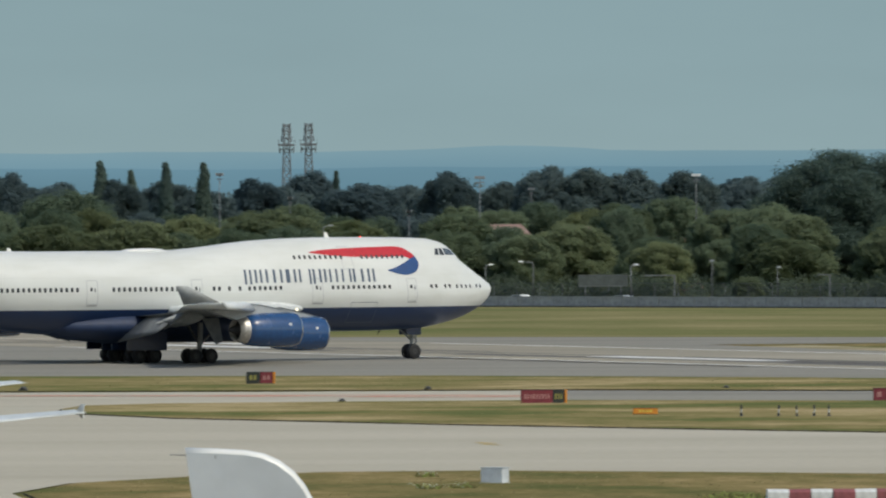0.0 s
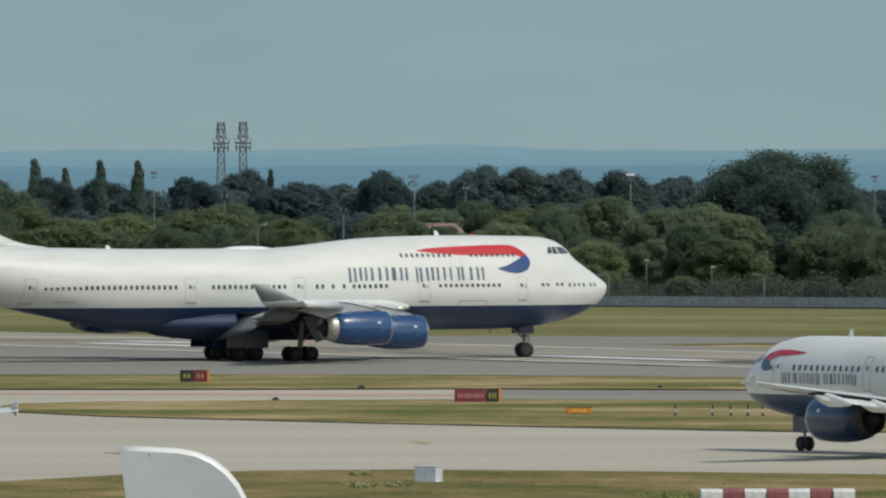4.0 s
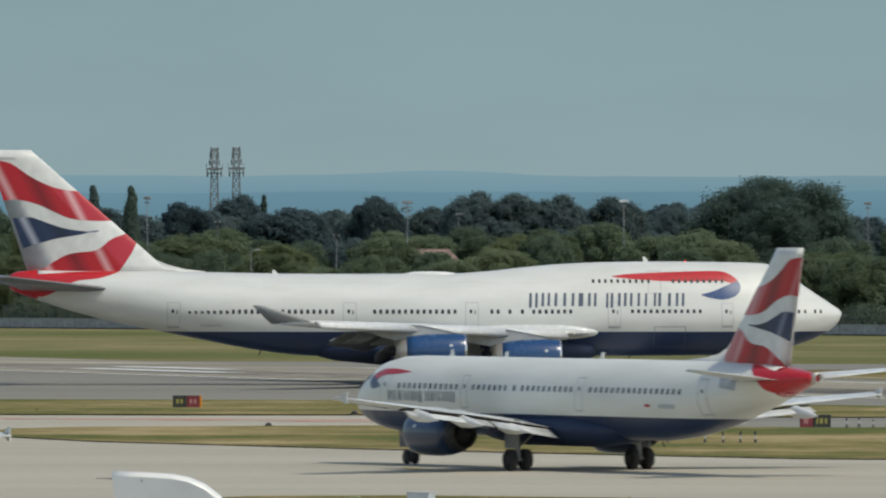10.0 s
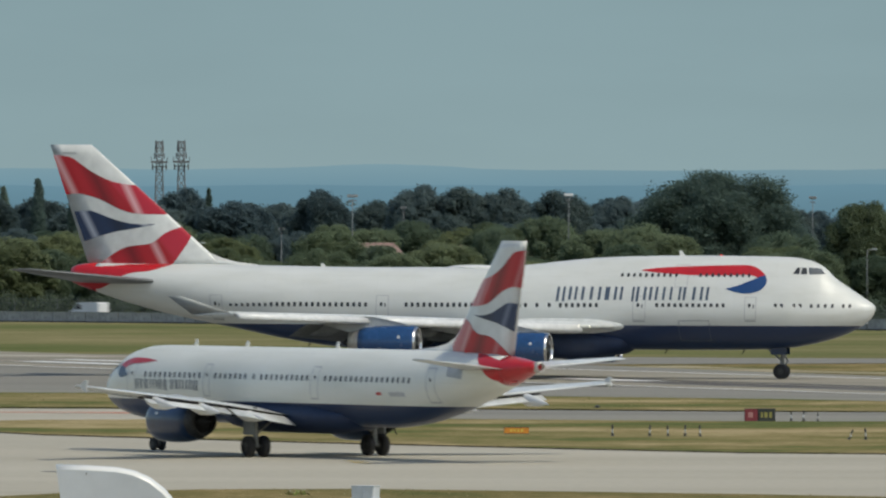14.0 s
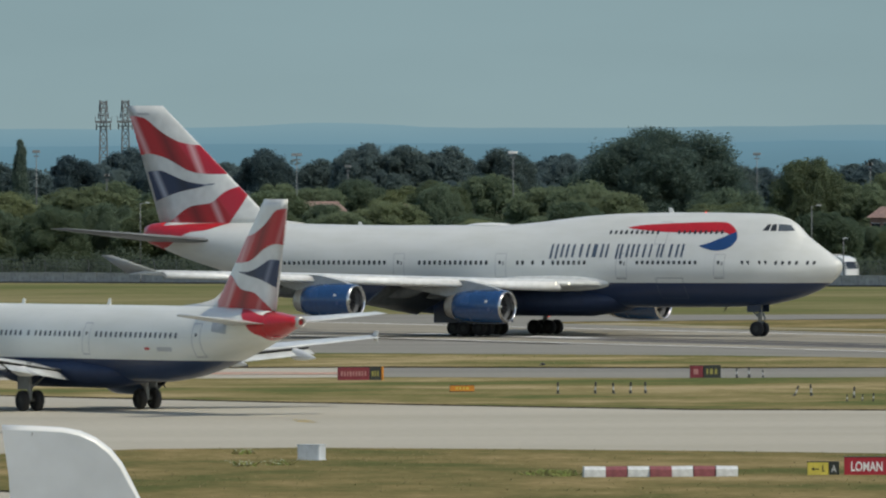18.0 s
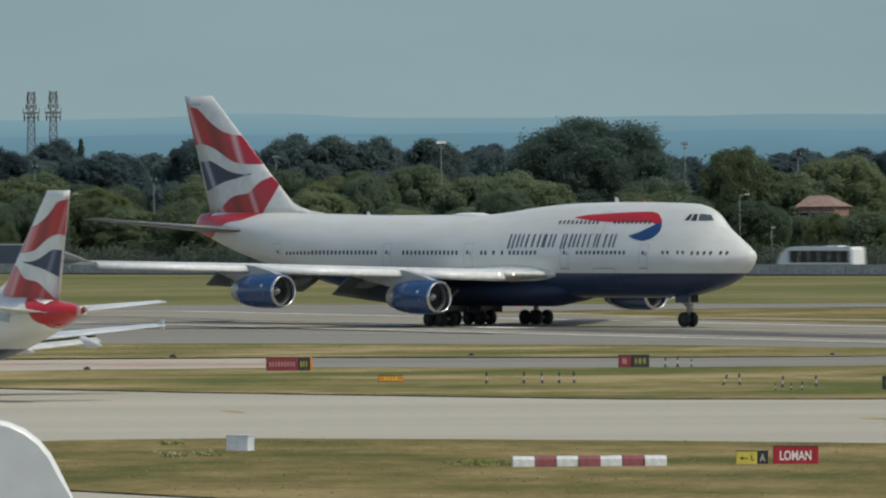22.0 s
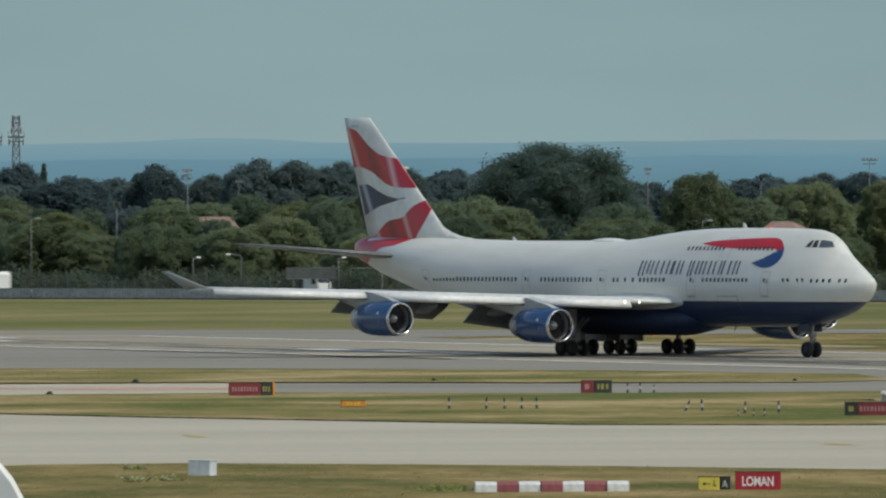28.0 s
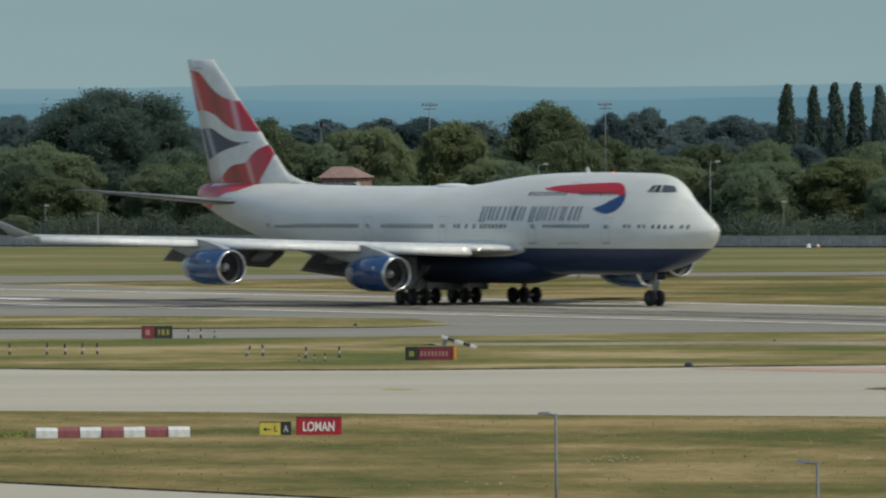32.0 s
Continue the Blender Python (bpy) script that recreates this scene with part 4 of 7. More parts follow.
        part("winglet", mesh("winglet", *loft([[(-45.9, s * 30.5, 5.40), (-47.3, s * 30.58, 5.52), (-49.5, s * 30.5, 5.36), (-47.3, s * 30.42, 5.48)], [(-50.0, s * 31.9, 6.85), (-50.4, s * 31.95, 6.86), (-51.1, s * 31.9, 6.85), (-50.4, s * 31.85, 6.86)]]), M["winglet"], True), wing, "grey upswept winglet")
        for y0, y1 in ((3.6, 10.6), (13.0, 20.2)):
            pair = []
            for y in (y0, y1):
                lx = float(np.interp(y, [k[0] for k in secs], [k[1] - k[3] * 0.93 for k in secs]))
                z = float(np.interp(y, [k[0] for k in secs], [k[2] for k in secs])) - 0.45
                c = float(np.interp(y, [k[0] for k in secs], [k[3] for k in secs])) * 0.28
                pair.append(airfoil(lx + 0.3, s * y, z, c, 1.4, radians(30)))
            part("flap", mesh("flap", *loft(pair), M["flap"], True), wing, "partly lowered flap in grey darkened as wing shade")
        for y, ln in ((5.6, 4.6), (9.4, 4.4), (14.6, 4.0), (18.6, 3.8)):
            lx = float(np.interp(y, [k[0] for k in secs], [k[1] - k[3] * 0.70 for k in secs]))
            z = float(np.interp(y, [k[0] for k in secs], [k[2] for k in secs])) - 0.55
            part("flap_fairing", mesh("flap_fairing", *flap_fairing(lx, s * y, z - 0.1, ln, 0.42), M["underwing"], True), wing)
        for ix, iy, iz, le, wz, ch in ((-24.5, 12.0, 2.50, -28.9, 4.45, 9.6), (-33.1, 21.3, 3.08, -37.0, 4.92, 6.8)):
            add_engine(plane, ix, s * iy, iz, 1.40, 5.9)
            add_pylon(plane, ix, s * iy, iz, 1.40, 5.9, le, wz, ch)
        lamp = part("landing_light", mesh("landing_light", *turned([(0.02, 0.01), (0.0, 0.10)], 12), glow("lit_landing_lamp", (1.0, 0.90, 0.70), 2.2), True), wing, "lit landing lamp in the wing root", pose(-22.75, s * 5.6, 4.30))
        part("landing_light", lamp.data, wing, "lit landing lamp in the wing root", pose(-23.45, s * 6.5, 4.34))
        stab = [(1.0, -60.0, 7.75, 7.8), (6.0, -64.3, 8.3, 5.0), (11.15, -68.8, 8.87, 2.1)]
        part("tailplane", mesh("tailplane", *loft([airfoil(x, s * y, z, c, 0.62) for y, x, z, c in stab]), M["tail_shade"], True), plane, "swept tailplane in grey darkened as a shadowed underside")
    # undercarriage
    big = wheel_meshes(0.62, 0.44)
    for y in (-0.42, 0.42):
        add_wheel(plane, big, -7.9, y, 0.62, ROLLING_JUMBO)
    part("nose_gear", mesh("nose_gear", *join(tube((-7.9, 0, 0.62), (-7.75, 0, 3.1), 0.16), tube((-7.9, -0.5, 0.62), (-7.9, 0.5, 0.62), 0.1), tube((-7.85, 0, 1.5), (-9.6, 0, 2.9), 0.08), tube((-7.7, 0, 1.0), (-7.35, 0, 1.5), 0.06), tube((-7.35, 0, 1.5), (-7.75, 0, 2.0), 0.06), box(-7.95, -7.55, -0.3, 0.3, 1.75, 1.95)), M["strut"]), plane, "pale grey nose gear strut")
    for s in (-1, 1):
        part("gear_door", mesh("gear_door", *box(-8.7, -7.35, s * 0.62 - 0.03, s * 0.62 + 0.03, 2.0, 2.7, 0.0), M["navy"]), plane, "navy nose gear door")
        for gx, gy, nm in ((-32.05, 5.3, "wing_gear"), (-35.3, 1.92, "body_gear")):
            for dx in (-0.75, 0.75):
                for dy in (-0.56, 0.56):
                    add_wheel(plane, big, gx + dx, s * gy + dy, 0.62, ROLLING_JUMBO)
            part(nm, mesh(nm, *join(tube((gx, s * gy, 0.7), (gx + 0.1, s * gy, 3.3), 0.22), tube((gx - 0.85, s * gy, 0.64), (gx + 0.85, s * gy, 0.64), 0.14), *[tube((gx + dx, s * gy - 0.6, 0.62), (gx + dx, s * gy + 0.6, 0.62), 0.1) for dx in (-0.75, 0.75)], tube((gx, s * gy, 1.4), (gx + 1.9, s * (gy - 0.3), 3.0), 0.09), tube((gx, s * gy, 1.5), (gx - 0.2, s * (gy - 1.3), 3.0), 0.09)), M["strut"]), plane, "four-wheel landing gear bogie")
        for y in (0.75, 3.1):
            part("gear_door", mesh("gear_door", *box(-37.6, -33.8, s * y - 0.04, s * y + 0.04, 1.05, 2.75), M["navy"]), plane, "navy belly gear door")
        part("gear_door", mesh("gear_door", *loft([[(-30.3, s * 6.1, 1.75), (-31.0, s * 6.1, 1.55), (-31.0, s * 6.16, 1.55), (-30.3, s * 6.16, 1.75)], [(-30.6, s * 5.9, 3.7), (-32.2, s * 5.9, 3.7), (-32.2, s * 5.96, 3.7), (-30.6, s * 5.96, 3.7)]]), M["underwing"]), plane, "grey wing gear door")
    # small fittings on the crown and belly
    part("satellite_dome", mesh("satellite_dome", *loft([[(-34.1 + 2.3 * r * math.cos(a), 0.75 * r * math.sin(a), z) for a in [2 * math.pi * k / 20 for k in range(20)]] for r, z in ((1, 9.0), (0.9, 9.16), (0.6, 9.27), (0.1, 9.31))]), M["white"], True), plane, "low white aerial dome on the roof")
    for x, z, t in ((-16.0, 10.1, 0.42), (-46.6, 9.12, 0.28)):
        part("blade_aerial", mesh("blade_aerial", *loft([[(x, 0.04, z - 0.1), (x - 0.5, 0.04, z - 0.1), (x - 0.5, -0.04, z - 0.1), (x, -0.04, z - 0.1)], [(x - 0.3, 0.02, z + t), (x - 0.55, 0.02, z + t), (x - 0.55, -0.02, z + t), (x - 0.3, -0.02, z + t)]]), M["white"]), plane)
    part("beacon", mesh("beacon", *turned([(0.11, 0.02), (0.08, 0.06), (0, 0.08)], 10), glow("red_beacon", (1.0, 0.05, 0.03), 0.9), True), plane, "red anti-collision lamp", Matrix.Translation((-13.0, 0, 10.1)) @ pose(0, 0, 0, 0, -90, 0))
    part("beacon", bpy.data.meshes["beacon"], plane, "red anti-collision lamp", Matrix.Translation((-28.3, 0, 1.62)) @ pose(0, 0, 0, 0, 90, 0))
    for x in (-11.0, -17.5, -48.0):
        part("belly_aerial", mesh("belly_aerial", *tube((x, 0, 2.45 if x > -40 else 2.9), (x - 0.25, 0, 2.05 if x > -40 else 2.4), 0.06, 0.03, 6), M["dark"]), plane)
    return plane


def build_twin(rolling):
    h = Hull([(0, 3.45, 3.25, 0.08, 3.35), (0.2, 3.75, 2.95, 0.38, 3.36), (0.5, 4.0, 2.72, 0.62, 3.38), (1.2, 4.45, 2.38, 1.05, 3.45), (2.2, 5.02, 2.08, 1.45, 3.6), (3.5, 5.6, 1.86, 1.78, 3.7), (5, 5.85, 1.72, 1.93, 3.75), (6.5, 5.9, 1.68, 1.975, 3.78), (31, 5.9, 1.68, 1.975, 3.78),
              (34, 5.9, 2.0, 1.96, 3.9), (37, 5.88, 2.65, 1.8, 4.2), (40, 5.8, 3.5, 1.45, 4.6), (42.5, 5.62, 4.3, 0.95, 4.95), (44.0, 5.4, 4.8, 0.5, 5.1), (44.5, 5.3, 4.9, 0.3, 5.1)])
    plane = thing("airliner", pose(0, 0, 0), "long narrow-body twin-engined airliner in white and navy", "airplane")
    part("fuselage", mesh("fuselage", *loft(h.rings(0, 41.9, 40)), M["hull2"], True), plane, "white hull with a dark blue belly")
    part("tail_cone", mesh("tail_cone", *loft(h.rings(41.4, 44.6, 40)), M["red"], True), plane, "red painted tail cone")
    part("tail_pipe", mesh("tail_pipe", *turned([(-44.3, 0.30), (-44.75, 0.26), (-44.72, 0.2), (-44.3, 0.18)], 16), M["exhaust"], True), plane, "dark exhaust at the tail's end", pose(0, 0, 5.1))
    part("wing_fairing", mesh("wing_fairing", *loft([[(x, r * math.cos(a) * 2.1, 2.2 + r * math.sin(a) * 0.95) for a in [2 * math.pi * k / 20 for k in range(20)]] for x, r in ((-13.5, 0.1), (-15, 0.8), (-17, 1), (-24, 1), (-27, 0.75), (-28.5, 0.1))]), M["belly"], True), plane)
    for s in (-1, 1):
        for x0, x1, z0, z1 in ((-3.3, -2.75, 5.0, 4.95), (-2.65, -2.1, 4.93, 4.78), (-2.0, -1.4, 4.74, 4.42)):
            part("cockpit_window", mesh("cockpit_window", *h.patch([(x0, z0), (x1, z1)], [(x0 + 0.05, z0 - 0.4), (x1 + 0.08, z1 - 0.42)], s, 0.015, 5, 4), M["glass"], True), plane, "dark cockpit windscreen")
    for s in (-1, 1):
        k = mesh("window", *h.pane(-20, 4.3, 0.10, 0.16, s, 0.012), M["glass"])
        for x0, n in ((-12.8, 12), (-17.7, 7), (-18.6, 1), (-24.2, 10), (-34.6, 17)):
            for i in range(n):
                x = x0 + 0.533 * i
                part("window", k, plane, "", Matrix.Translation((x + 20, s * (h.side(x, 4.3) - h.side(-20, 4.3)), 0)))
        for x, w, hh in ((-5.4, 0.45, 0.95), (-13.6, 0.35, 0.9), (-25.0, 0.4, 0.9), (-36.6, 0.42, 0.95)):
            d = part("door", mesh("door", *h.rim(x, 4.05, w, hh, s), M["seam"]), plane, "cabin door outlined by a grey seam")
            part("door_window", mesh("door_window", *h.pane(x, 4.35, 0.08, 0.11, s, 0.02), M["glass"]), d)
        part("ribbon_red", mesh("ribbon_red", *h.patch([(-7.7, 5.06), (-6.3, 5.18), (-4.9, 5.18), (-4.1, 5.02), (-3.65, 4.78)], [(-7.7, 5.04), (-6.3, 4.92), (-5.2, 4.86), (-4.7, 4.74), (-4.4, 4.60)], s, 0.015, 24, 5), M["red"], True), plane, "red half of a painted ribbon")
        part("ribbon_blue", mesh("ribbon_blue", *h.patch([(-3.65, 4.78), (-3.55, 4.45), (-3.8, 4.16), (-4.3, 4.10), (-4.9, 4.22)], [(-4.4, 4.60), (-4.45, 4.50), (-4.6, 4.42), (-4.75, 4.34), (-4.9, 4.26)], s, 0.015, 24, 5), M["navy"], True), plane, "navy half of a painted ribbon")
        for bar in title_bars(h, -12.7, -5.9, 3.50, 4.04, s, ("ddlnlwd", "aldvand"), 0.02, 0.05):
            part("title_bar", mesh("title_bar", *bar, M["titles"], True), plane)
        part("registration_bar", mesh("registration_bar", *h.patch([(-34.2, 3.65), (-32.7, 3.65)], [(-34.2, 3.42), (-32.7, 3.42)], s, 0.02, 3, 3), M["seam"], True), plane)
        part("flag_mark", mesh("flag_mark", *h.patch([(-31.9, 3.62), (-31.4, 3.62)], [(-31.9, 3.48), (-31.4, 3.48)], s, 0.02, 3, 3), M["red"], True), plane)
        part("tail_sweep", mesh("tail_sweep", *h.patch([(-42.2, 5.63), (-41.3, 5.70), (-40.2, 5.77), (-39.2, 5.79)], [(-42.2, 4.2), (-41.4, 4.5), (-40.7, 5.1), (-39.6, 5.70)], s, 0.02, 14, 7), M["red"], True), plane, "red sweep of paint under the fin")
        # soft shadow below the tailplane, drawn as a grey patch on the skin
        part("seal_plate", mesh("seal_plate", *h.patch([(-39.3, 5.20), (-37.9, 5.10)], [(-39.3, 4.42), (-38.0, 4.55)], s, 0.015, 6, 5), M["winglet"], True), plane, "grey patch painted as soft shadow at the tailplane root")
    fin = Fin(5.7, 11.76, -35.6, -40.9, -42.1, -43.35)
    flag = {"red": folded_paint("small_flag_red_paint", -41.68, -35.6, 5.7, 0.52, (0.44, 0.012, 0.026), (0.20, 0.008, 0.018), (0.52, 0.15, 0.16)), "navy": folded_paint("small_flag_navy_paint", -41.68, -35.6, 5.7, 0.52, (0.012, 0.030, 0.085), (0.008, 0.018, 0.05), (0.15, 0.18, 0.26))}
    f = part("tail_fin", mesh("tail_fin", *fin.body(), M["fin_white"], True), plane, "swept white fin with red and navy waves")
    part("fin_fillet", mesh("fin_fillet", *loft([[(-32.2, 0.0, 5.92), (-32.3, 0.03, 5.85), (-32.3, -0.03, 5.85)], [(-34.2, 0, 6.06), (-34.6, 0.15, 5.8), (-34.6, -0.15, 5.8)], [(-35.5, 0, 6.28), (-36.3, 0.16, 5.75), (-36.3, -0.16, 5.75)], [(-36.25, 0, 6.6), (-36.9, 0.08, 5.75), (-36.9, -0.08, 5.75)], [(-36.85, 0, 7.1), (-37.2, 0.03, 5.75), (-37.2, -0.03, 5.75)]]), M["fin_white"], True), f)
    for s in (-1, 1):
        for nm, mt, a, b in SMALL_WAVES:
            part(nm, mesh(nm, *fin.patch(a, b, s), flag[mt], True), f)
        secs = [(1.5, -15.8, 2.35, 6.8), (6.2, -18.6, 2.95, 4.3), (11.5, -21.6, 3.45, 3.1), (16.6, -24.5, 3.95, 1.7)]
        wing = part("wing", mesh("wing", *loft([airfoil(x, s * y, z, c, 0.85, radians(1.5)) for y, x, z, c in secs]), M["wing"], True), plane, "light grey swept wing")
        fence = [(-25.1, 3.97), (-25.6, 4.28), (-25.9, 4.28), (-25.8, 3.97), (-25.85, 3.68), (-25.6, 3.68)]
        part("wing_fence", mesh("wing_fence", *loft([[(x, s * (16.6 + d), z) for x, z in fence] for d in (0.0, 0.05)]), M["wing"]), wing, "small grey arrow-shaped wingtip fence")
        part("slat", mesh("slat", *join(*[loft([[(x + 0.10 - a * c * 0.09, s * y, z + c2 * c * 0.05 - 0.03) for a, c2 in ((0, -0.5), (0.25, 0.35), (1, 0.7), (0.9, 0.1), (0.3, -0.9))] for y, x, z, c in pair]) for pair in zip(secs[:-1], secs[1:])]), M["slat"], True), wing, "pale drooped leading-edge slat")
        for y0, y1 in ((2.3, 6.0), (6.3, 12.6)):
            pair = []
            for y in (y0, y1):
                lx = float(np.interp(y, [k[0] for k in secs], [k[1] - k[3] * 0.95 for k in secs]))
                z = float(np.interp(y, [k[0] for k in secs], [k[2] for k in secs])) - 0.30
                pair.append(airfoil(lx, s * y, z, float(np.interp(y, [k[0] for k in secs], [k[3] for k in secs])) * 0.20 + 0.2, 1.2, radians(18)))
            part("flap", mesh("flap", *loft(pair), M["wing"], True), wing, "slightly lowered pale flap")
            cove = [[(p[0][0] + 0.55, p[0][1], p[0][2] + 0.10), (p[0][0] - 0.05, p[0][1], p[0][2] + 0.16), (p[0][0] - 0.05, p[0][1], p[0][2] + 0.06), (p[0][0] + 0.55, p[0][1], p[0][2] + 0.0)] for p in pair]
            # solid black strip that imitates shadow in the slot ahead of the flap
            part("flap_gap", mesh("flap_gap", *loft(cove), M["dark"]), wing, "black strip standing in for shadow before the flap")
        for y in (4.6, 8.2, 11.8):
            lx = float(np.interp(y, [k[0] for k in secs], [k[1] - k[3] * 0.66 for k in secs]))
            z = float(np.interp(y, [k[0] for k in secs], [k[2] for k in secs])) - 0.34
            part("flap_fairing", mesh("flap_fairing", *flap_fairing(lx, s * y, z, 3.2, 0.28), M["white"], True), wing)
        add_engine(plane, -15.3, s * 5.75, 1.92, 1.20, 4.7, "shaded_blue", "dark_nozzle")
        add_pylon(plane, -15.3, s * 5.75, 1.92, 1.20, 4.7, -18.4, 2.95, 4.5)
        part("tailplane", mesh("tailplane", *loft([airfoil(x, s * y, z, c, 0.9) for y, x, z, c in ((0.6, -38.4, 4.95, 4.0), (6.22, -41.9, 5.5, 1.6))]), M["wing"], True), plane, "pale grey tailplane")
    small, nosew = wheel_meshes(0.58, 0.43), wheel_meshes(0.38, 0.24)
    for y in (-0.25, 0.25):
        add_wheel(plane, nosew, -5.07, y, 0.38, rolling)
    part("nose_gear", mesh("nose_gear", *join(tube((-5.07, 0, 0.38), (-5.0, 0, 2.1), 0.09), tube((-5.07, -0.3, 0.38), (-5.07, 0.3, 0.38), 0.06), tube((-5.0, 0, 1.0), (-3.9, 0, 1.9), 0.05)), M["strut"]), plane, "pale grey nose gear strut")
    for s in (-1, 1):
        part("gear_door", mesh("gear_door", *box(-5.9, -4.6, s * 0.42 - 0.02, s * 0.42 + 0.02, 0.95, 1.85), M["navy"]), plane, "navy nose gear door")
        for dy in (-0.46, 0.46):
            add_wheel(plane, small, -21.97, s * 3.8 + dy, 0.58, rolling)
        part("main_gear", mesh("main_gear", *join(tube((-21.97, s * 3.8, 0.58), (-21.8, s * 3.75, 2.7), 0.15), tube((-21.97, s * 3.8 - 0.55, 0.58), (-21.97, s * 3.8 + 0.55, 0.58), 0.08), tube((-21.9, s * 3.8, 1.2), (-21.9, s * 2.3, 2.3), 0.07)), M["strut"]), plane, "grey main gear leg")
        part("gear_door", mesh("gear_door", *box(-22.5, -21.2, s * 4.12 - 0.03, s * 4.12 + 0.03, 1.2, 2.6), M["underwing"]), plane, "grey main gear door")
    for x, t in ((-9.0, 0.35), (-14.5, 0.3), (-24, 0.35)):
        part("blade_aerial", mesh("blade_aerial", *loft([[(x, 0.03, 5.8), (x - 0.4, 0.03, 5.8), (x - 0.4, -0.03, 5.8), (x, -0.03, 5.8)], [(x - 0.25, 0.015, 5.9 + t), (x - 0.45, 0.015, 5.9 + t), (x - 0.45, -0.015, 5.9 + t), (x - 0.25, -0.015, 5.9 + t)]]), M["white"]), plane)
    part("belly_aerial", mesh("belly_aerial", *tube((-30, 0, 1.8), (-30.3, 0, 1.35), 0.05, 0.03, 6), M["dark"]), plane)
    return plane


ROLLING_JUMBO, ROLLING_TWIN = [], []
jumbo = build_jumbo()
jumbo.scale = (1.006, 1.006, 1.006)
twin = build_twin(ROLLING_TWIN)
waiting = copy_thing(twin, pose(-41.5, 472.0, 0, 0, 0, 116))
tagged(waiting, "stationary white and navy twin-engined airliner queueing on the taxiway")

# ---- airfield furniture ----
P = dict(
    weathered=surface("weathered_zinc", (0.17, 0.18, 0.18), 0.6, 0.2, vary=0.15, grain=4, bump=0.02),
    rust=surface("faded_orange_plastic", (0.36, 0.20, 0.13), 0.7, vary=0.2, grain=4, bump=0.02),
    sign_red=surface("sign_red", (0.40, 0.018, 0.035), 0.5, vary=0.08, grain=3, bump=0),
    sign_dull=surface("faded_sign_red", (0.21, 0.03, 0.042), 0.55, vary=0.12, grain=3, bump=0),
    sign_black=surface("sign_black", (0.03, 0.035, 0.03), 0.5, vary=0.1, bump=0),
    sign_yellow=surface("sign_yellow", (0.66, 0.55, 0.09), 0.5, vary=0.06, grain=3, bump=0),
    dull_letter=surface("faded_lettering", (0.42, 0.20, 0.19), 0.6, vary=0.1, bump=0),
    dull_yellow=surface("faded_yellow_lettering", (0.30, 0.28, 0.07), 0.6, vary=0.1, bump=0),
    orange=surface("orange_plastic", (0.68, 0.26, 0.03), 0.5, vary=0.1, grain=4, bump=0.02),
    lettering=surface("white_lettering", (0.78, 0.78, 0.76), 0.5, vary=0.03, bump=0),
    old_white=surface("chalky_white_paint", (0.66, 0.68, 0.68), 0.7, vary=0.1, grain=5, stain=1.5, bump=0.08),
    old_red=surface("chalky_red_paint", (0.27, 0.085, 0.095), 0.75, vary=0.12, grain=5, stain=1.5, bump=0.08),
    band_white=surface("weathered_band_white", (0.50, 0.51, 0.50), 0.7, vary=0.12, bump=0),
    cabinet=surface("cabinet_grey_paint", (0.62, 0.66, 0.70), 0.5, vary=0.06, grain=3, bump=0.02),
    galvanised=surface("galvanised_steel", (0.24, 0.26, 0.28), 0.5, 0.4, vary=0.1, grain=5, bump=0.02),
    black=surface("black_plastic", (0.05, 0.05, 0.05), 0.5, vary=0.1, bump=0),
)


def writing(text, size, mat, parent, at, label):
    cu = bpy.data.curves.new("lettering", "FONT")
    cu.body, cu.size, cu.align_x, cu.align_y, cu.extrude = text, size, "CENTER", "CENTER", 0.004
    cu.offset = size * 0.022
    tmp = bpy.data.objects.new("lettering", cu)
    scene.collection.objects.link(tmp)
    me = bpy.data.meshes.new_from_object(tmp.evaluated_get(bpy.context.evaluated_depsgraph_get()))
    bpy.data.objects.remove(tmp)
    me.materials.append(mat)
    return part("lettering", me, parent, label, at)


def panel_sign(x, y, turn, panels, h, z0, label, group="airfield signs", bars=None, end=None):
    """A low airfield sign on short legs: panels of (width, material key), faces towards -y."""
    s = thing("airfield_sign", pose(x, y, 0, 0, 0, turn), label, "sign", group)
    total = sum(w for w, k in panels)
    a = -total / 2
    for w, k in panels:
        p = part("panel", mesh("panel", *box(a + 0.01, a + w - 0.01, -0.14, 0.14, z0, z0 + h, 0.03), P[k]), s)
        for zz in (z0 + h, z0 - 0.03):
            part("frame_rail", mesh("frame_rail", *box(a, a + w, -0.15, 0.15, zz, zz + 0.03), P["sign_black"]), p)
        for leg in (a + 0.12, a + w - 0.12):
            part("leg", mesh("leg", *tube((leg, 0, -0.05), (leg, 0, z0), 0.035, n=8), P["galvanised"]), s)
        a += w
    if end:
        part("end_panel", mesh("end_panel", *box(total / 2 + 0.005, total / 2 + 0.16, -0.16, 0.16, z0 - 0.02, z0 + h + 0.02, 0.03), P[end]), s)
    for bx, bw, bh, mk in (bars or ()):
        part("writing_bar", mesh("writing_bar", *box(bx - bw / 2, bx + bw / 2, -0.152, -0.135, z0 + h / 2 - bh / 2, z0 + h / 2 + bh / 2), P[mk]), s)
    return s


def text_bars(x0, x1, n, h, mk, gap=0.35):
    u = (x1 - x0) / (n + (n - 1) * gap)
    return [(x0 + u / 2 + i * u * (1 + gap), u * (0.75 if i % 3 else 0.95), h, mk) for i in range(n)]


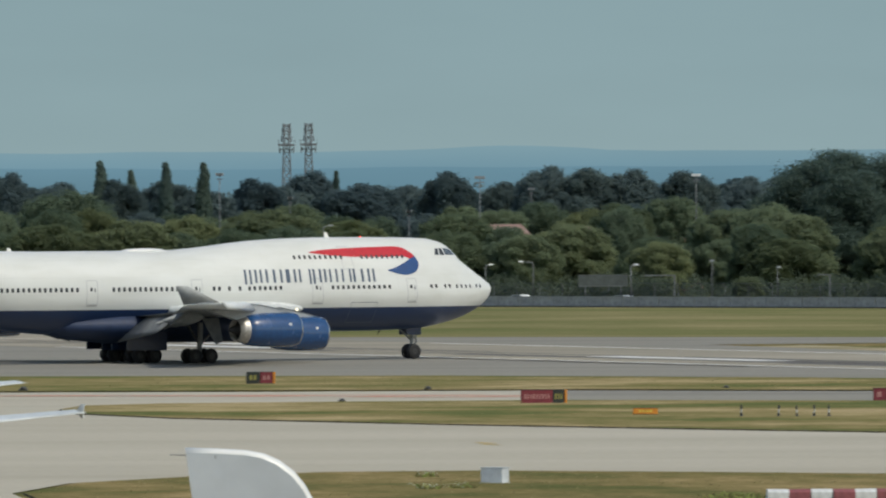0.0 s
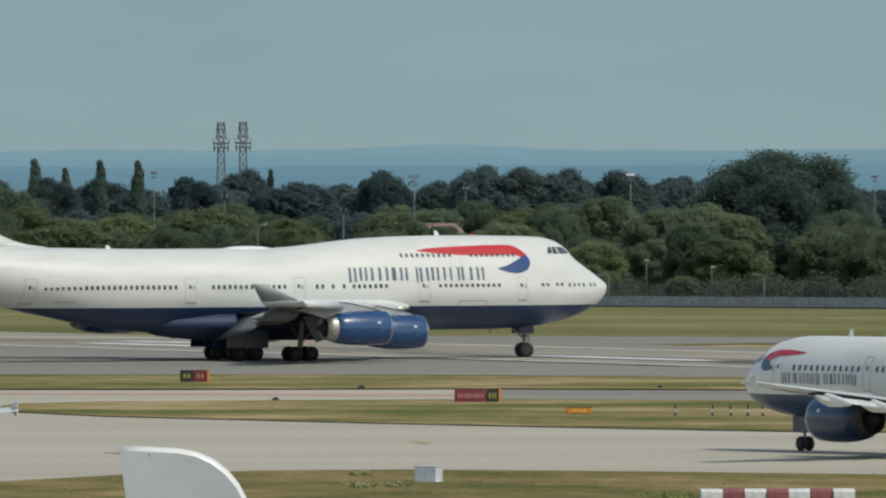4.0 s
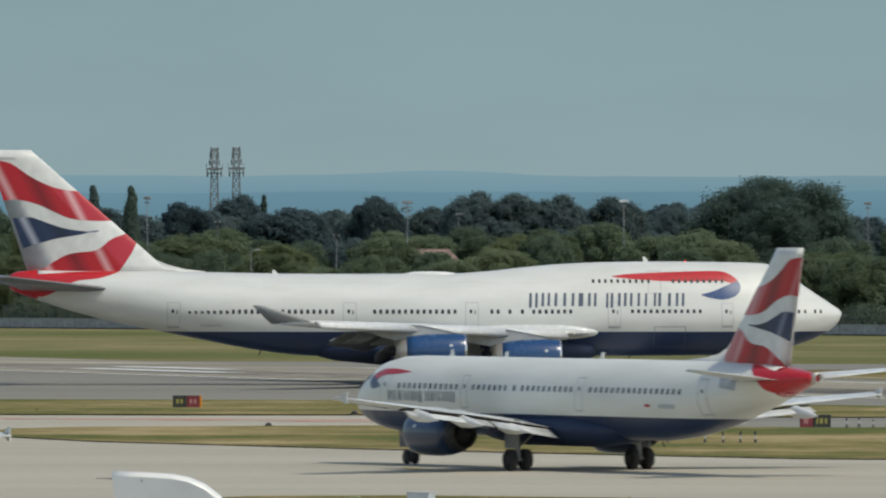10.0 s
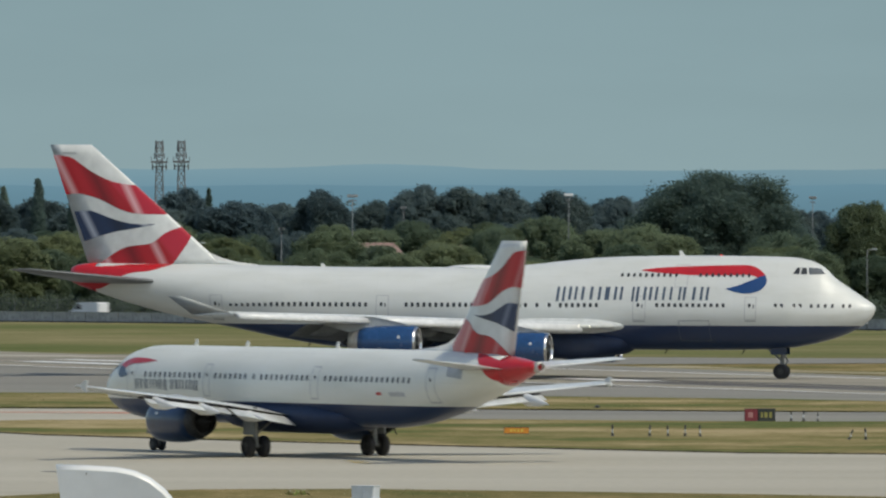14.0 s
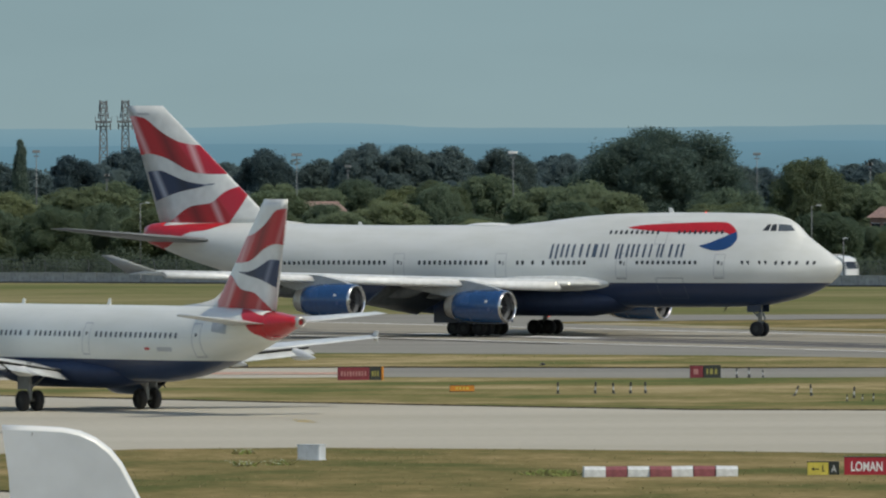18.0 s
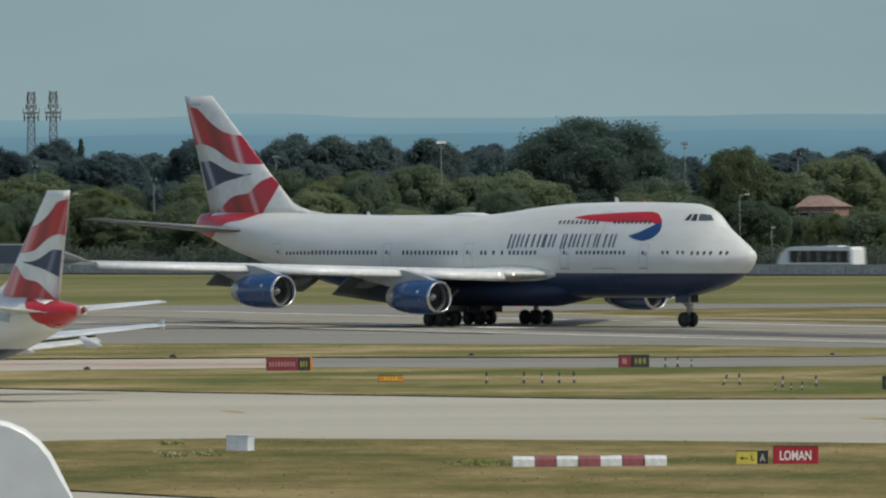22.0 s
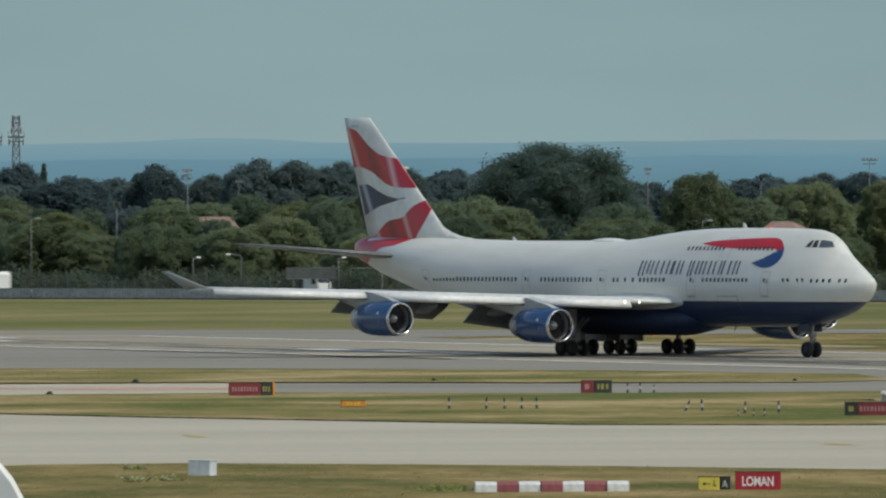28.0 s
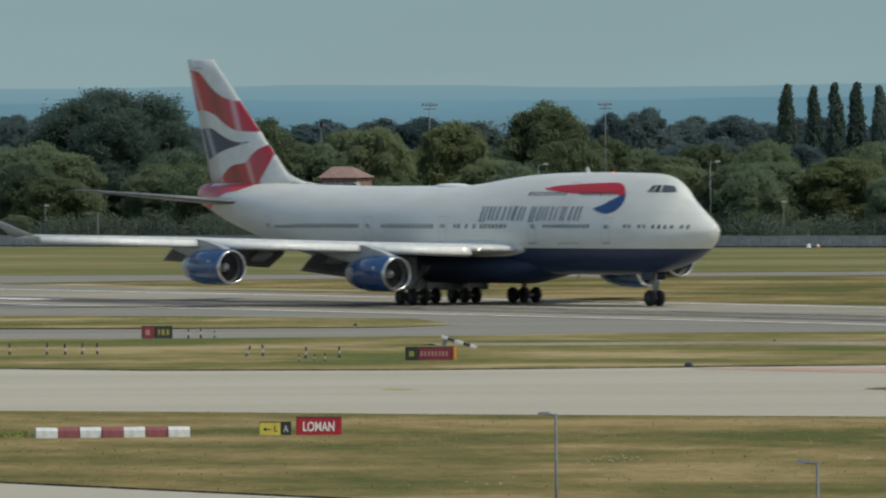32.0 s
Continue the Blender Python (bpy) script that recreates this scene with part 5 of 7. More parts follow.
loman = panel_sign(25.9, 460.4, -7, ((1.97, "sign_red"),), 0.84, -0.06, "bright red location sign with white lettering in dry grass")
writing("LOMAN", 0.56, P["lettering"], loman, pose(0, -0.145, 0.37, 90, 0, 0) @ Matrix.Diagonal((0.70, 1, 1, 1)), "white block lettering")
arrow = panel_sign(24.05, 460.8, -7, ((0.92, "sign_yellow"), (0.46, "sign_black")), 0.63, -0.06, "small yellow and black taxiway sign beside a red one")
writing("L", 0.34, P["sign_black"], arrow, pose(0.02, -0.145, 0.28, 90, 0, 0) @ Matrix.Diagonal((0.8, 1, 1, 1)), "black letter")
writing("A", 0.42, P["band_white"], arrow, pose(0.46, -0.145, 0.28, 90, 0, 0) @ Matrix.Diagonal((0.75, 1, 1, 1)), "pale letter")
part("arrow", mesh("arrow", *join(box(-0.49, -0.17, -0.148, -0.135, 0.255, 0.295), ([(-0.52, -0.148, 0.275), (-0.38, -0.148, 0.36), (-0.38, -0.148, 0.19)], [(0, 1, 2)])), P["sign_black"]), arrow, "black arrow pointing left")
panel_sign(6.3, 688.6, 4, ((2.05, "sign_dull"), (0.75, "sign_black")), 0.82, 0.06, "faded dark red holding-point sign with a black end panel", bars=text_bars(-1.2, 0.45, 9, 0.30, "dull_letter") + text_bars(0.78, 1.25, 3, 0.34, "dull_yellow"), end="orange")
panel_sign(28.6, 693.2, 4, ((0.85, "sign_dull"), (1.15, "sign_black")), 0.76, 0.06, "dark red and black holding-point sign beside marker posts", bars=[(-0.62, 0.3, 0.34, "dull_letter"), (0.12, 0.12, 0.36, "dull_yellow"), (0.38, 0.2, 0.36, "dull_yellow"), (0.68, 0.16, 0.36, "dull_yellow")])
panel_sign(-13.2, 772.6, -3, ((1.0, "sign_black"), (0.92, "sign_dull")), 0.78, 0.06, "black and dark red sign with an orange end on the grass", bars=[(-0.62, 0.2, 0.34, "dull_yellow"), (-0.32, 0.2, 0.34, "dull_yellow"), (0.35, 0.2, 0.3, "dull_letter"), (0.65, 0.2, 0.3, "dull_letter")], end="orange")
panel_sign(41.0, 616.0, -8, ((0.75, "sign_black"), (2.0, "sign_dull")), 0.74, 0.06, "dark red holding-point sign with black and orange ends", bars=text_bars(-0.5, 1.1, 8, 0.28, "dull_letter") + [(-1.0, 0.3, 0.3, "dull_yellow")], end="orange")
panel_sign(12.1, 648.1, 3, ((1.5, "orange"),), 0.34, 0.10, "small orange taxiway board on short legs", bars=text_bars(-0.4, 0.4, 4, 0.14, "sign_yellow"))

# striped concrete barrier
bar = thing("barrier", pose(17.0, 459.0, 0, 0, 0, 2), "red and white concrete blocks laid end to end in grass", "barrier")
for k in range(7):
    b = mesh("block", *loft([[(x, y, z) for x, y in ((-0.46, -0.40 + e), (0.46, -0.40 + e), (0.46, 0.40 - e), (-0.46, 0.40 - e))] for z, e in ((-0.05, 0.0), (0.34, 0.0), (0.37, 0.03), (0.47, 0.20))]), P["old_white" if k % 2 == 0 else "old_red"])
    part("block", b, bar, "", pose(-2.82 + 0.94 * k, 0.04 * (k % 3), 0, 0, (0.8, -0.9, 0.3)[k % 3], (1.5, -2, 0.6)[k % 3]))
cab = thing("cabinet", pose(2.35, 489, 0, 0, 0, -28), "pale grey steel electrical cabinet standing in the grass", "cabinet")
part("body", mesh("body", *box(-0.62, 0.50, -0.32, 0.32, 0, 0.70, 0.02), P["cabinet"]), cab)
part("roof", mesh("roof", *box(-0.65, 0.53, -0.35, 0.35, 0.70, 0.74), P["cabinet"]), cab)
part("door", mesh("door", *box(-0.58, -0.08, -0.345, -0.32, 0.06, 0.66), P["cabinet"]), cab)
part("door", mesh("door", *box(-0.04, 0.46, -0.345, -0.32, 0.06, 0.66), P["cabinet"]), cab)
part("plinth", mesh("plinth", *box(-0.66, 0.54, -0.36, 0.36, -0.05, 0.05), P["old_white"]), cab)


def marker_post():
    p = thing("marker_post", pose(0, 0, -20), "thin black and white banded marker post in grass", "post", "marker posts")
    for k, (z0, z1, mk, r) in enumerate(((-0.05, 0.22, "black", 0.075), (0.22, 0.45, "band_white", 0.05), (0.45, 0.70, "black", 0.06))):
        part("band", mesh("band", *tube((0, 0, z0), (0, 0, z1), r, r * 0.92, 10), P[mk]), p)
    part("base", mesh("base", *turned([(0, 0.14), (0.05, 0.13), (0.06, 0.06)], 12), P["black"], True), p, "", pose(0, 0, 0, 0, -90, 0))
    return p


post = marker_post()
first = True
for x, y, s, lean in ((17.7, 641.9, 1, 0), (19.9, 641.5, 1, 3), (21.0, 641.4, 0.95, -3), (22.0, 641.3, 1, 2), (22.9, 641.2, 1, -2), (31.3, 632, 0.95, 22), (32.3, 632, 1, -4), (33.5, 615.6, 0.62, 0), (34.4, 616, 0.62, 3), (34.35, 624, 1, 3), (35.0, 615.6, 0.7, 2), (36.4, 625.3, 1, -2), (30.7, 695, 0.85, 0), (31.5, 695, 0.95, 0), (32.4, 695, 0.7, 0)):
    if first:
        post.matrix_basis, first = Matrix.LocRotScale((x, y, 0.03), Euler((0, radians(lean), 0)), (s, s, s)), False
    else:
        place_copy(post, (x, y, 0.03), (0, radians(lean), 0), (s, s, s))


def edge_light():
    e = thing("edge_light", pose(0, 0, -20), "small dark airfield light fitting beside pavement", "light", "edge lights")
    part("body", mesh("body", *turned([(0, 0.22), (0.10, 0.24), (0.20, 0.22), (0.27, 0.13), (0.29, 0.02)], 14), P["black"], True), e, "", pose(0, 0, 0, 0, -90, 0))
    part("base_plate", mesh("base_plate", *box(-0.34, 0.28, -0.3, 0.3, 0, 0.09, 0.06), P["black"]), e)
    part("lens", mesh("lens", *tube((0, -0.34, 0.12), (0, -0.3, 0.14), 0.09, n=10), M["glass"]), e)
    return e


el = edge_light()
for k, (x, y, s) in enumerate(((-29.1, 746.7, 1.1), (-1.1, 744.3, 0.9), (-6.6, 697.9, 0.85), (53.9, 593.8, 1.0), (19.5, 745, 0.7), (44.0, 737, 0.6), (66, 668, 0.5))):
    if k == 0:
        el.matrix_basis = Matrix.LocRotScale((x, y, 0.0), None, (s, 1, s))
    else:
        place_copy(el, (x, y, 0), (0, 0, 0), (s, 1, s))

# a fallen striped board by the path
fb = thing("fallen_board", pose(45.2, 652, 0.34, 0, 17, -14), "tipped grey and white barrier board lying on grass", "barrier")
part("board", mesh("board", *box(-1.1, 1.1, -0.25, 0.25, 0.0, 0.16, 0.02), P["old_white"]), fb)
for a in (-0.7, 0.3):
    part("stripe", mesh("stripe", *box(a, a + 0.45, -0.256, 0.256, 0.0, 0.166), P["black"]), fb)
part("foot", mesh("foot", *box(-0.95, -0.75, -0.2, 0.2, -0.62, 0.0, 0.03), P["galvanised"]), fb)


def yard_lamp(x, y, h):
    l = thing("lamp_post", pose(x, y, -0.05), "slim grey steel lamp post with a short side arm", "lamp post", "yard lamps")
    part("pole", mesh("pole", *join(tube((0, 0, 0), (0, 0, 0.9), 0.075, n=12), tube((0, 0, 0.9), (0, 0, h), 0.048, 0.04, 12)), P["weathered"], True), l)
    part("arm", mesh("arm", *join(tube((0.05, 0, h), (-0.34, 0, h + 0.02), 0.03, n=8), tube((-0.2, 0, h), (-0.2, 0, h + 0.1), 0.02, n=6)), P["weathered"]), l)
    part("head", mesh("head", *loft([[(-0.52, -0.07, h + 0.01), (-0.16, -0.07, h + 0.01), (-0.16, 0.07, h + 0.01), (-0.52, 0.07, h + 0.01)], [(-0.46, -0.05, h + 0.09), (-0.2, -0.05, h + 0.09), (-0.2, 0.05, h + 0.09), (-0.46, 0.05, h + 0.09)]]), P["weathered"]), l, "grey lamp head")


yard_lamp(23.5, 300, 4.9)
yard_lamp(26.0, 253, 4.9)

# tail fin and rear of an aircraft parked close by
pk = thing("parked_aircraft", pose(-2.2, 125, 0), "plain white small airliner parked close below the terrace", "airplane")
fin_pts = [(-0.80, 9.68), (-0.45, 9.67), (-0.10, 9.65), (0.10, 9.61), (0.28, 9.53), (0.45, 9.40), (0.58, 9.24), (0.68, 9.05), (0.83, 8.75), (2.3, 5.6), (3.3, 3.6), (-0.35, 3.6), (-0.62, 7.0), (-0.72, 9.1)]
rim_z = [[(x, s, z) for x, z in fin_pts] for s in (-0.10, 0.10)]
inner = [[(x * 0.985 - 0.005 if z > 4 else x, s, z - 0.045 if z > 9.0 else z) for x, z in fin_pts] for s in (-0.14, 0.14)]
# bluish skin colour paints in the shaded side, beside the rim left bright as sunlit
shade_paint = surface("shaded_stained_white", (0.56, 0.59, 0.62), 0.4, vary=0.06, grain=1.2, stain=1.6, bump=0.01)
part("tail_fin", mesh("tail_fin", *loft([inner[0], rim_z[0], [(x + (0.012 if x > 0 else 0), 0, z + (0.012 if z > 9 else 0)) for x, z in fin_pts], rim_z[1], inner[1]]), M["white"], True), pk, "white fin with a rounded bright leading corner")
part("fin_skin", mesh("fin_skin", [(x, -0.142, z) for x, _, z in inner[0]] + [(x, 0.142, z) for x, _, z in inner[1]], [tuple(range(len(fin_pts))), tuple(reversed(range(len(fin_pts), 2 * len(fin_pts))))], shade_paint), pk, "stained white fin skin, coloured bluish as its shaded side")
part("static_wick", mesh("static_wick", *tube((-0.72, 0, 9.6), (-0.98, 0, 9.61), 0.008, 0.005, 6), M["strut"]), pk)
part("fin_mark", mesh("fin_mark", *box(-0.455, -0.44, -0.15, -0.135, 9.57, 9.60), M["strut"]), pk)
part("fuselage", mesh("fuselage", *loft([[(x, r * math.cos(2 * math.pi * k / 24), zc + r * math.sin(2 * math.pi * k / 24)) for k in range(24)] for x, r, zc in ((-3.6, 0.2, 3.6), (-1.5, 0.7, 3.4), (2, 1.2, 3.0), (6, 1.45, 2.75), (16, 1.45, 2.75), (19, 1.2, 2.6), (20.6, 0.6, 2.4), (21.2, 0.1, 2.35))]), M["white"], True), pk)
for s in (-1, 1):
    part("wing", mesh("wing", *loft([airfoil(11.5, s * 1.2, 2.0, 4.2), airfoil(8.0, s * 11, 2.7, 1.6)]), M["wing"], True), pk)
    part("tailplane", mesh("tailplane", *loft([airfoil(0.6, s * 0.4, 3.9, 2.4), airfoil(-1.3, s * 4.2, 4.3, 1.2)]), M["wing"], True), pk)
    part("main_gear", mesh("main_gear", *join(tube((9, s * 2.2, 0.0), (9, s * 2.2, 2.0), 0.14), box(8.6, 9.4, s * 2.2 - 0.2, s * 2.2 + 0.2, 0, 0.8, 0.15)), M["tyre"]), pk)
part("nose_gear", mesh("nose_gear", *join(tube((18.2, 0, 0), (18.2, 0, 1.6), 0.1), box(17.9, 18.5, -0.2, 0.2, 0, 0.6, 0.12)), M["tyre"]), pk)

# yellow lead lights and marks on the taxiway
for x, y in ((2.4, 570), (2.2, 574), (35, 546.3), (34.5, 545.6)):
    marks("yellow_mark", [strip((x - 0.5, y + 1.5), (x + 0.5, y - 1.5), 0.35, 0.004)], M["yellow"], "short worn yellow paint mark on concrete")
marks("taxi_line", [strip((33.5, 530 + 13), (40, 538), 0.12, 0.004), strip((40, 538), (60, 520), 0.12, 0.004)], M["yellow"], "thin worn yellow taxi guideline")


# ---- grass blades and flowers near the camera ----
def blades(name, places, height, width, mats, label, seed):
    g = np.random.default_rng(seed)
    p = np.array(places)
    n = len(p)
    a, lean = g.uniform(0, 2 * np.pi, n), g.uniform(-1.8, 1.8, (n, 2))
    h = height * g.uniform(0.4, 1.2, n)
    dx, dy = np.cos(a) * width / 2, np.sin(a) * width / 2
    v = np.zeros((n, 3, 3))
    v[:, 0] = np.c_[p[:, 0] - dx, p[:, 1] - dy, np.full(n, 0.02)]
    v[:, 1] = np.c_[p[:, 0] + dx, p[:, 1] + dy, np.full(n, 0.02)]
    v[:, 2] = np.c_[p[:, 0] + lean[:, 0] * h, p[:, 1] + lean[:, 1] * h, h]
    me = bpy.data.meshes.new(name)
    me.from_pydata(v.reshape(-1, 3).tolist(), [], np.arange(n * 3).reshape(-1, 3).tolist())
    for m in mats:
        me.materials.append(m)
    me.polygons.foreach_set("material_index", g.integers(0, len(mats), n).tolist())
    me.update()
    return tagged(new(name, me), label, "grass", kind="stuff")


def in_poly(x, y, poly):
    c, j = False, len(poly) - 1
    for i in range(len(poly)):
        (xi, yi), (xj, yj) = poly[i], poly[j]
        if (yi > y) != (yj > y) and x < (xj - xi) * (y - yi) / (yj - yi) + xi:
            c = not c
        j = i
    return c


def island(name):
    return [(v.co.x, v.co.y) for v in bpy.data.objects[name].data.vertices]


straw = leaf_mat("straw_blade", (0.34, 0.28, 0.13), (0.42, 0.34, 0.17))
green_blade = leaf_mat("green_blade", (0.13, 0.165, 0.045), (0.18, 0.20, 0.06))
olive_blade = leaf_mat("olive_blade", (0.22, 0.20, 0.08), (0.28, 0.25, 0.10))
g = np.random.default_rng(3)
pts_near, pts_mid = [], []
near_poly, mid_poly, back_poly = island("grass_verge"), island("grass_strip.001"), island("grass_strip")
while len(pts_near) < 4500:
    x, y = g.uniform(-19, 56), 378 + 136 * g.uniform(0, 1) ** 0.8
    if in_poly(x, y, near_poly) and noise.noise((x * 0.12, y * 0.05, 0)) > g.uniform(-0.6, 0.4):
        pts_near.append((x, y))
while len(pts_mid) < 3000:
    x, y = g.uniform(-25, 80), g.uniform(592, 812)
    if (in_poly(x, y, mid_poly) or in_poly(x, y, back_poly)) and noise.noise((x * 0.1, y * 0.05, 5)) > g.uniform(-0.5, 0.4):
        pts_mid.append((x, y))
blades("grass_blades", pts_near, 0.09, 0.09, (straw, straw, olive_blade), "dry straw and green grass blades on the verge", 1)
blades("grass_blades", pts_mid, 0.08, 0.10, (straw, olive_blade, green_blade), "dry straw and green grass blades on the strips", 2)
weeds = []
for cx, cy, r, n in ((12.5, 462, 0.45, 620), (-0.8, 501, 0.26, 90), (-0.7, 479, 0.24, 90), (0.75, 480.5, 0.34, 90)):
    weeds += [(cx + g.normal() * r, cy + g.normal() * r * 2) for _ in range(n // 2)]
blades("weeds", weeds, 0.26, 0.20, (leaf_mat("weed_leaves", (0.30, 0.36, 0.10), (0.40, 0.44, 0.15)), olive_blade), "tall rough green weeds in the verge", 4)
petal = surface("white_petals", (0.50, 0.54, 0.40), 0.7, vary=0.08, bump=0)
vs, fs = [], []
for cx, cy, r, n in ((-0.8, 501, 0.42, 84), (-0.7, 479, 0.40, 84), (0.75, 480.5, 0.52, 84), (-1.5, 479.5, 0.4, 20), (35.2, 418, 1.0, 50), (33.7, 413, 0.8, 24), (28.4, 391, 0.9, 24), (43.9, 417, 0.8, 24)):
    for _ in range(n // 3):
        x, y, z, q = cx + g.normal() * r * 0.6, cy + g.normal() * r * 2.0, g.uniform(0.06, 0.26), g.uniform(0.02, 0.05)
        k = len(vs)
        vs += [(x + q * math.cos(a), y + q * math.sin(a), z) for a in (0, 1.26, 2.51, 3.77, 5.03)] + [(x, y, z + q * 0.9)]
        fs += [(k + i, k + (i + 1) % 5, k + 5) for i in range(5)]
tagged(new("white_flowers", mesh("white_flowers", vs, fs, petal)), "loose clusters of small white wild flowers", "flowers", kind="stuff")

# ---- beyond the runway: wall, road, fence, lamps ----
WALL_A, WALL_B = Vector((-140.0, 1514.0)), Vector((330.0, 1078.0))
WALL_D = (WALL_B - WALL_A).normalized()
WALL_N = Vector((-WALL_D.y, WALL_D.x))
WALL_TURN = math.degrees(math.atan2(WALL_D.y, WALL_D.x))


def by_wall(x, back=0.0):
    """The place behind the wall whose foot on the wall has this x."""
    p = WALL_A + WALL_D * ((x - WALL_A.x) / WALL_D.x) + WALL_N * back
    return p.x, p.y


Q = dict(
    sign_back=surface("dull_sign_back", (0.085, 0.10, 0.095), 0.7, vary=0.15, grain=2, bump=0),
    concrete=surface("weathered_concrete", (0.40, 0.41, 0.40), 0.85, vary=0.12, grain=2, stain=0.2, random_tint=0.06),
    road=surface("road_asphalt", (0.07, 0.07, 0.07), 0.9, vary=0.15, grain=3, stain=0.1, bump=0),
    steel=surface("dull_steel", (0.20, 0.21, 0.22), 0.55, 0.3, vary=0.12, bump=0),
    # steel colour lightened to paint in haze over the distant towers
    lattice=surface("hazed_lattice_steel", (0.23, 0.25, 0.26), 0.7, 0.2, vary=0.2, bump=0),
    lamp=surface("lamp_housing", (0.30, 0.32, 0.33), 0.4, vary=0.1, bump=0),
    van_white=surface("vehicle_white", (0.78, 0.79, 0.78), 0.3, vary=0.04, bump=0, coat=0.4),
    van_grey=surface("trailer_grey", (0.52, 0.55, 0.56), 0.4, vary=0.08, bump=0),
    trailer=surface("trailer_slate_blue", (0.095, 0.12, 0.165), 0.4, vary=0.1, bump=0, coat=0.3),
    glass=surface("vehicle_glass", (0.03, 0.035, 0.04), 0.1, vary=0.1, bump=0),
    silver=surface("car_silver", (0.5, 0.52, 0.53), 0.3, 0.3, vary=0.05, bump=0, coat=0.5),
    brick=surface("house_brick", (0.34, 0.21, 0.16), 0.85, vary=0.15, grain=2, bump=0.05),
    tile=surface("roof_tiles", (0.31, 0.205, 0.175), 0.85, vary=0.15, grain=3, bump=0.1),
    bark=surface("bark", (0.10, 0.085, 0.065), 0.9, vary=0.25, grain=3, bump=0.3),
)
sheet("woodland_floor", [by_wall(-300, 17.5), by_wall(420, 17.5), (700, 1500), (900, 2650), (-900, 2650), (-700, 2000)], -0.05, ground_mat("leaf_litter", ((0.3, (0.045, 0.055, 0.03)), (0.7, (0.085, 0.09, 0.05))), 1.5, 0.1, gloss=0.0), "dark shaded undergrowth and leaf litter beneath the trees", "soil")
sheet("perimeter_road", [by_wall(-300, 3), by_wall(420, 3), by_wall(420, 17), by_wall(-300, 17)], -0.03, Q["road"], "dark asphalt perimeter road behind the wall", "road")
wall = thing("wall_perimeter", pose(WALL_A.x, WALL_A.y, 0, 0, 0, WALL_TURN), "long low grey concrete perimeter wall in panels", "wall", kind="structure")
wp = mesh("panel", *box(0.03, 5.97, -0.12, 0.12, -0.1, 1.24, 0.04), Q["concrete"])
for k in range(int((WALL_B - WALL_A).length / 6)):
    part("panel", wp, wall, "", pose(k * 6, 0, 0))
part("coping", mesh("coping", *box(0, 636, -0.18, 0.18, 1.24, 1.34), Q["concrete"]), wall)
part("kerb", mesh("kerb", *box(0, 636, -0.9, -0.12, -0.1, 0.12), Q["road"]), wall, "dark strip at the wall's foot")


def build_fence():
    a = by_wall(-120, 18)
    f = thing("fence", pose(a[0], a[1], 0, 0, 0, WALL_TURN), "tall dark wire security fence on steel posts", "fence", kind="structure")
    pm = mesh("post", *join(tube((0, 0, 0), (0, 0, 2.5), 0.05, n=6), tube((0, 0, 2.5), (0, -0.35, 2.85), 0.04, n=6)), Q["steel"])
    n = 110
    for k in range(n + 1):
        part("post", pm, f, "", pose(k * 4, 0, 0))
    wires = [box(0, n * 4, -0.012, 0.012, z, z + 0.025) for z in (0.1, 0.4, 0.7, 1.0, 1.3, 1.6, 1.9, 2.2, 2.45)] + [box(0, n * 4, -0.36, -0.335, 2.8, 2.84)]
    part("wire", mesh("wire", *join(*wires), Q["steel"]), f)
    up = [box(k * 0.5, k * 0.5 + 0.02, -0.01, 0.01, 0.05, 2.5) for k in range(n * 8)]
    part("mesh_wire", mesh("mesh_wire", *join(*up), Q["steel"]), f)


build_fence()


def street_lamp(x, y, h, arm, side, label="grey roadside lamp post with a side arm", head="lamp"):
    s = thing("street_lamp", pose(x, y, 0), label, "street lamp", "roadside lamps")
    part("pole", mesh("pole", *join(tube((0, 0, 0), (0, 0, 1.2), 0.11, n=8), tube((0, 0, 1.2), (0, 0, h), 0.07, 0.045, 8)), Q["steel"], True), s)
    if arm:
        part("arm", mesh("arm", *tube((0, 0, h - 0.05), (side * arm, 0, h + 0.12), 0.04, n=6), Q["lamp"]), s)
    part("head", mesh("head", *loft([[(side * arm - 0.35, -0.15, h + 0.03), (side * arm + 0.35, -0.15, h + 0.03), (side * arm + 0.35, 0.15, h + 0.03), (side * arm - 0.35, 0.15, h + 0.03)], [(side * arm - 0.22, -0.1, h + 0.22), (side * arm + 0.22, -0.1, h + 0.22), (side * arm + 0.22, 0.1, h + 0.22), (side * arm - 0.22, 0.1, h + 0.22)]]), Q[head]), s, "lamp head on its arm")


for x, h, arm, side in ((11.6, 5.6, 1.6, -1), (23.9, 5.2, 0.7, 1), (5.5, 5.2, 0.7, 1)):
    street_lamp(*by_wall(x - 3.5, 5), h, arm, side, "grey roadside lamp post with a pale head on its arm", "van_white")
for x, h, arm, side in ((42.0, 4.9, 0.2, 1), (71.8, 5.7, 0.2, 1)):
    street_lamp(*by_wall(x - 3.5, 5), h, arm, side)
for x, h in ((30.5, 5.7), (110.5, 4.6), (123.6, 5.2)):
    street_lamp(*by_wall(x, 5), h, 0.0, 1, "thin bare grey post behind the perimeter wall")
for x, h in ((118.3, 10.0), (99.2, 9.8), (67.6, 9.8), (-15.5, 10.3)):
    street_lamp(x, by_wall(x, 0)[1] - 1.0, h, 0.9, 1, "tall slim grey lamp post standing at the wall")


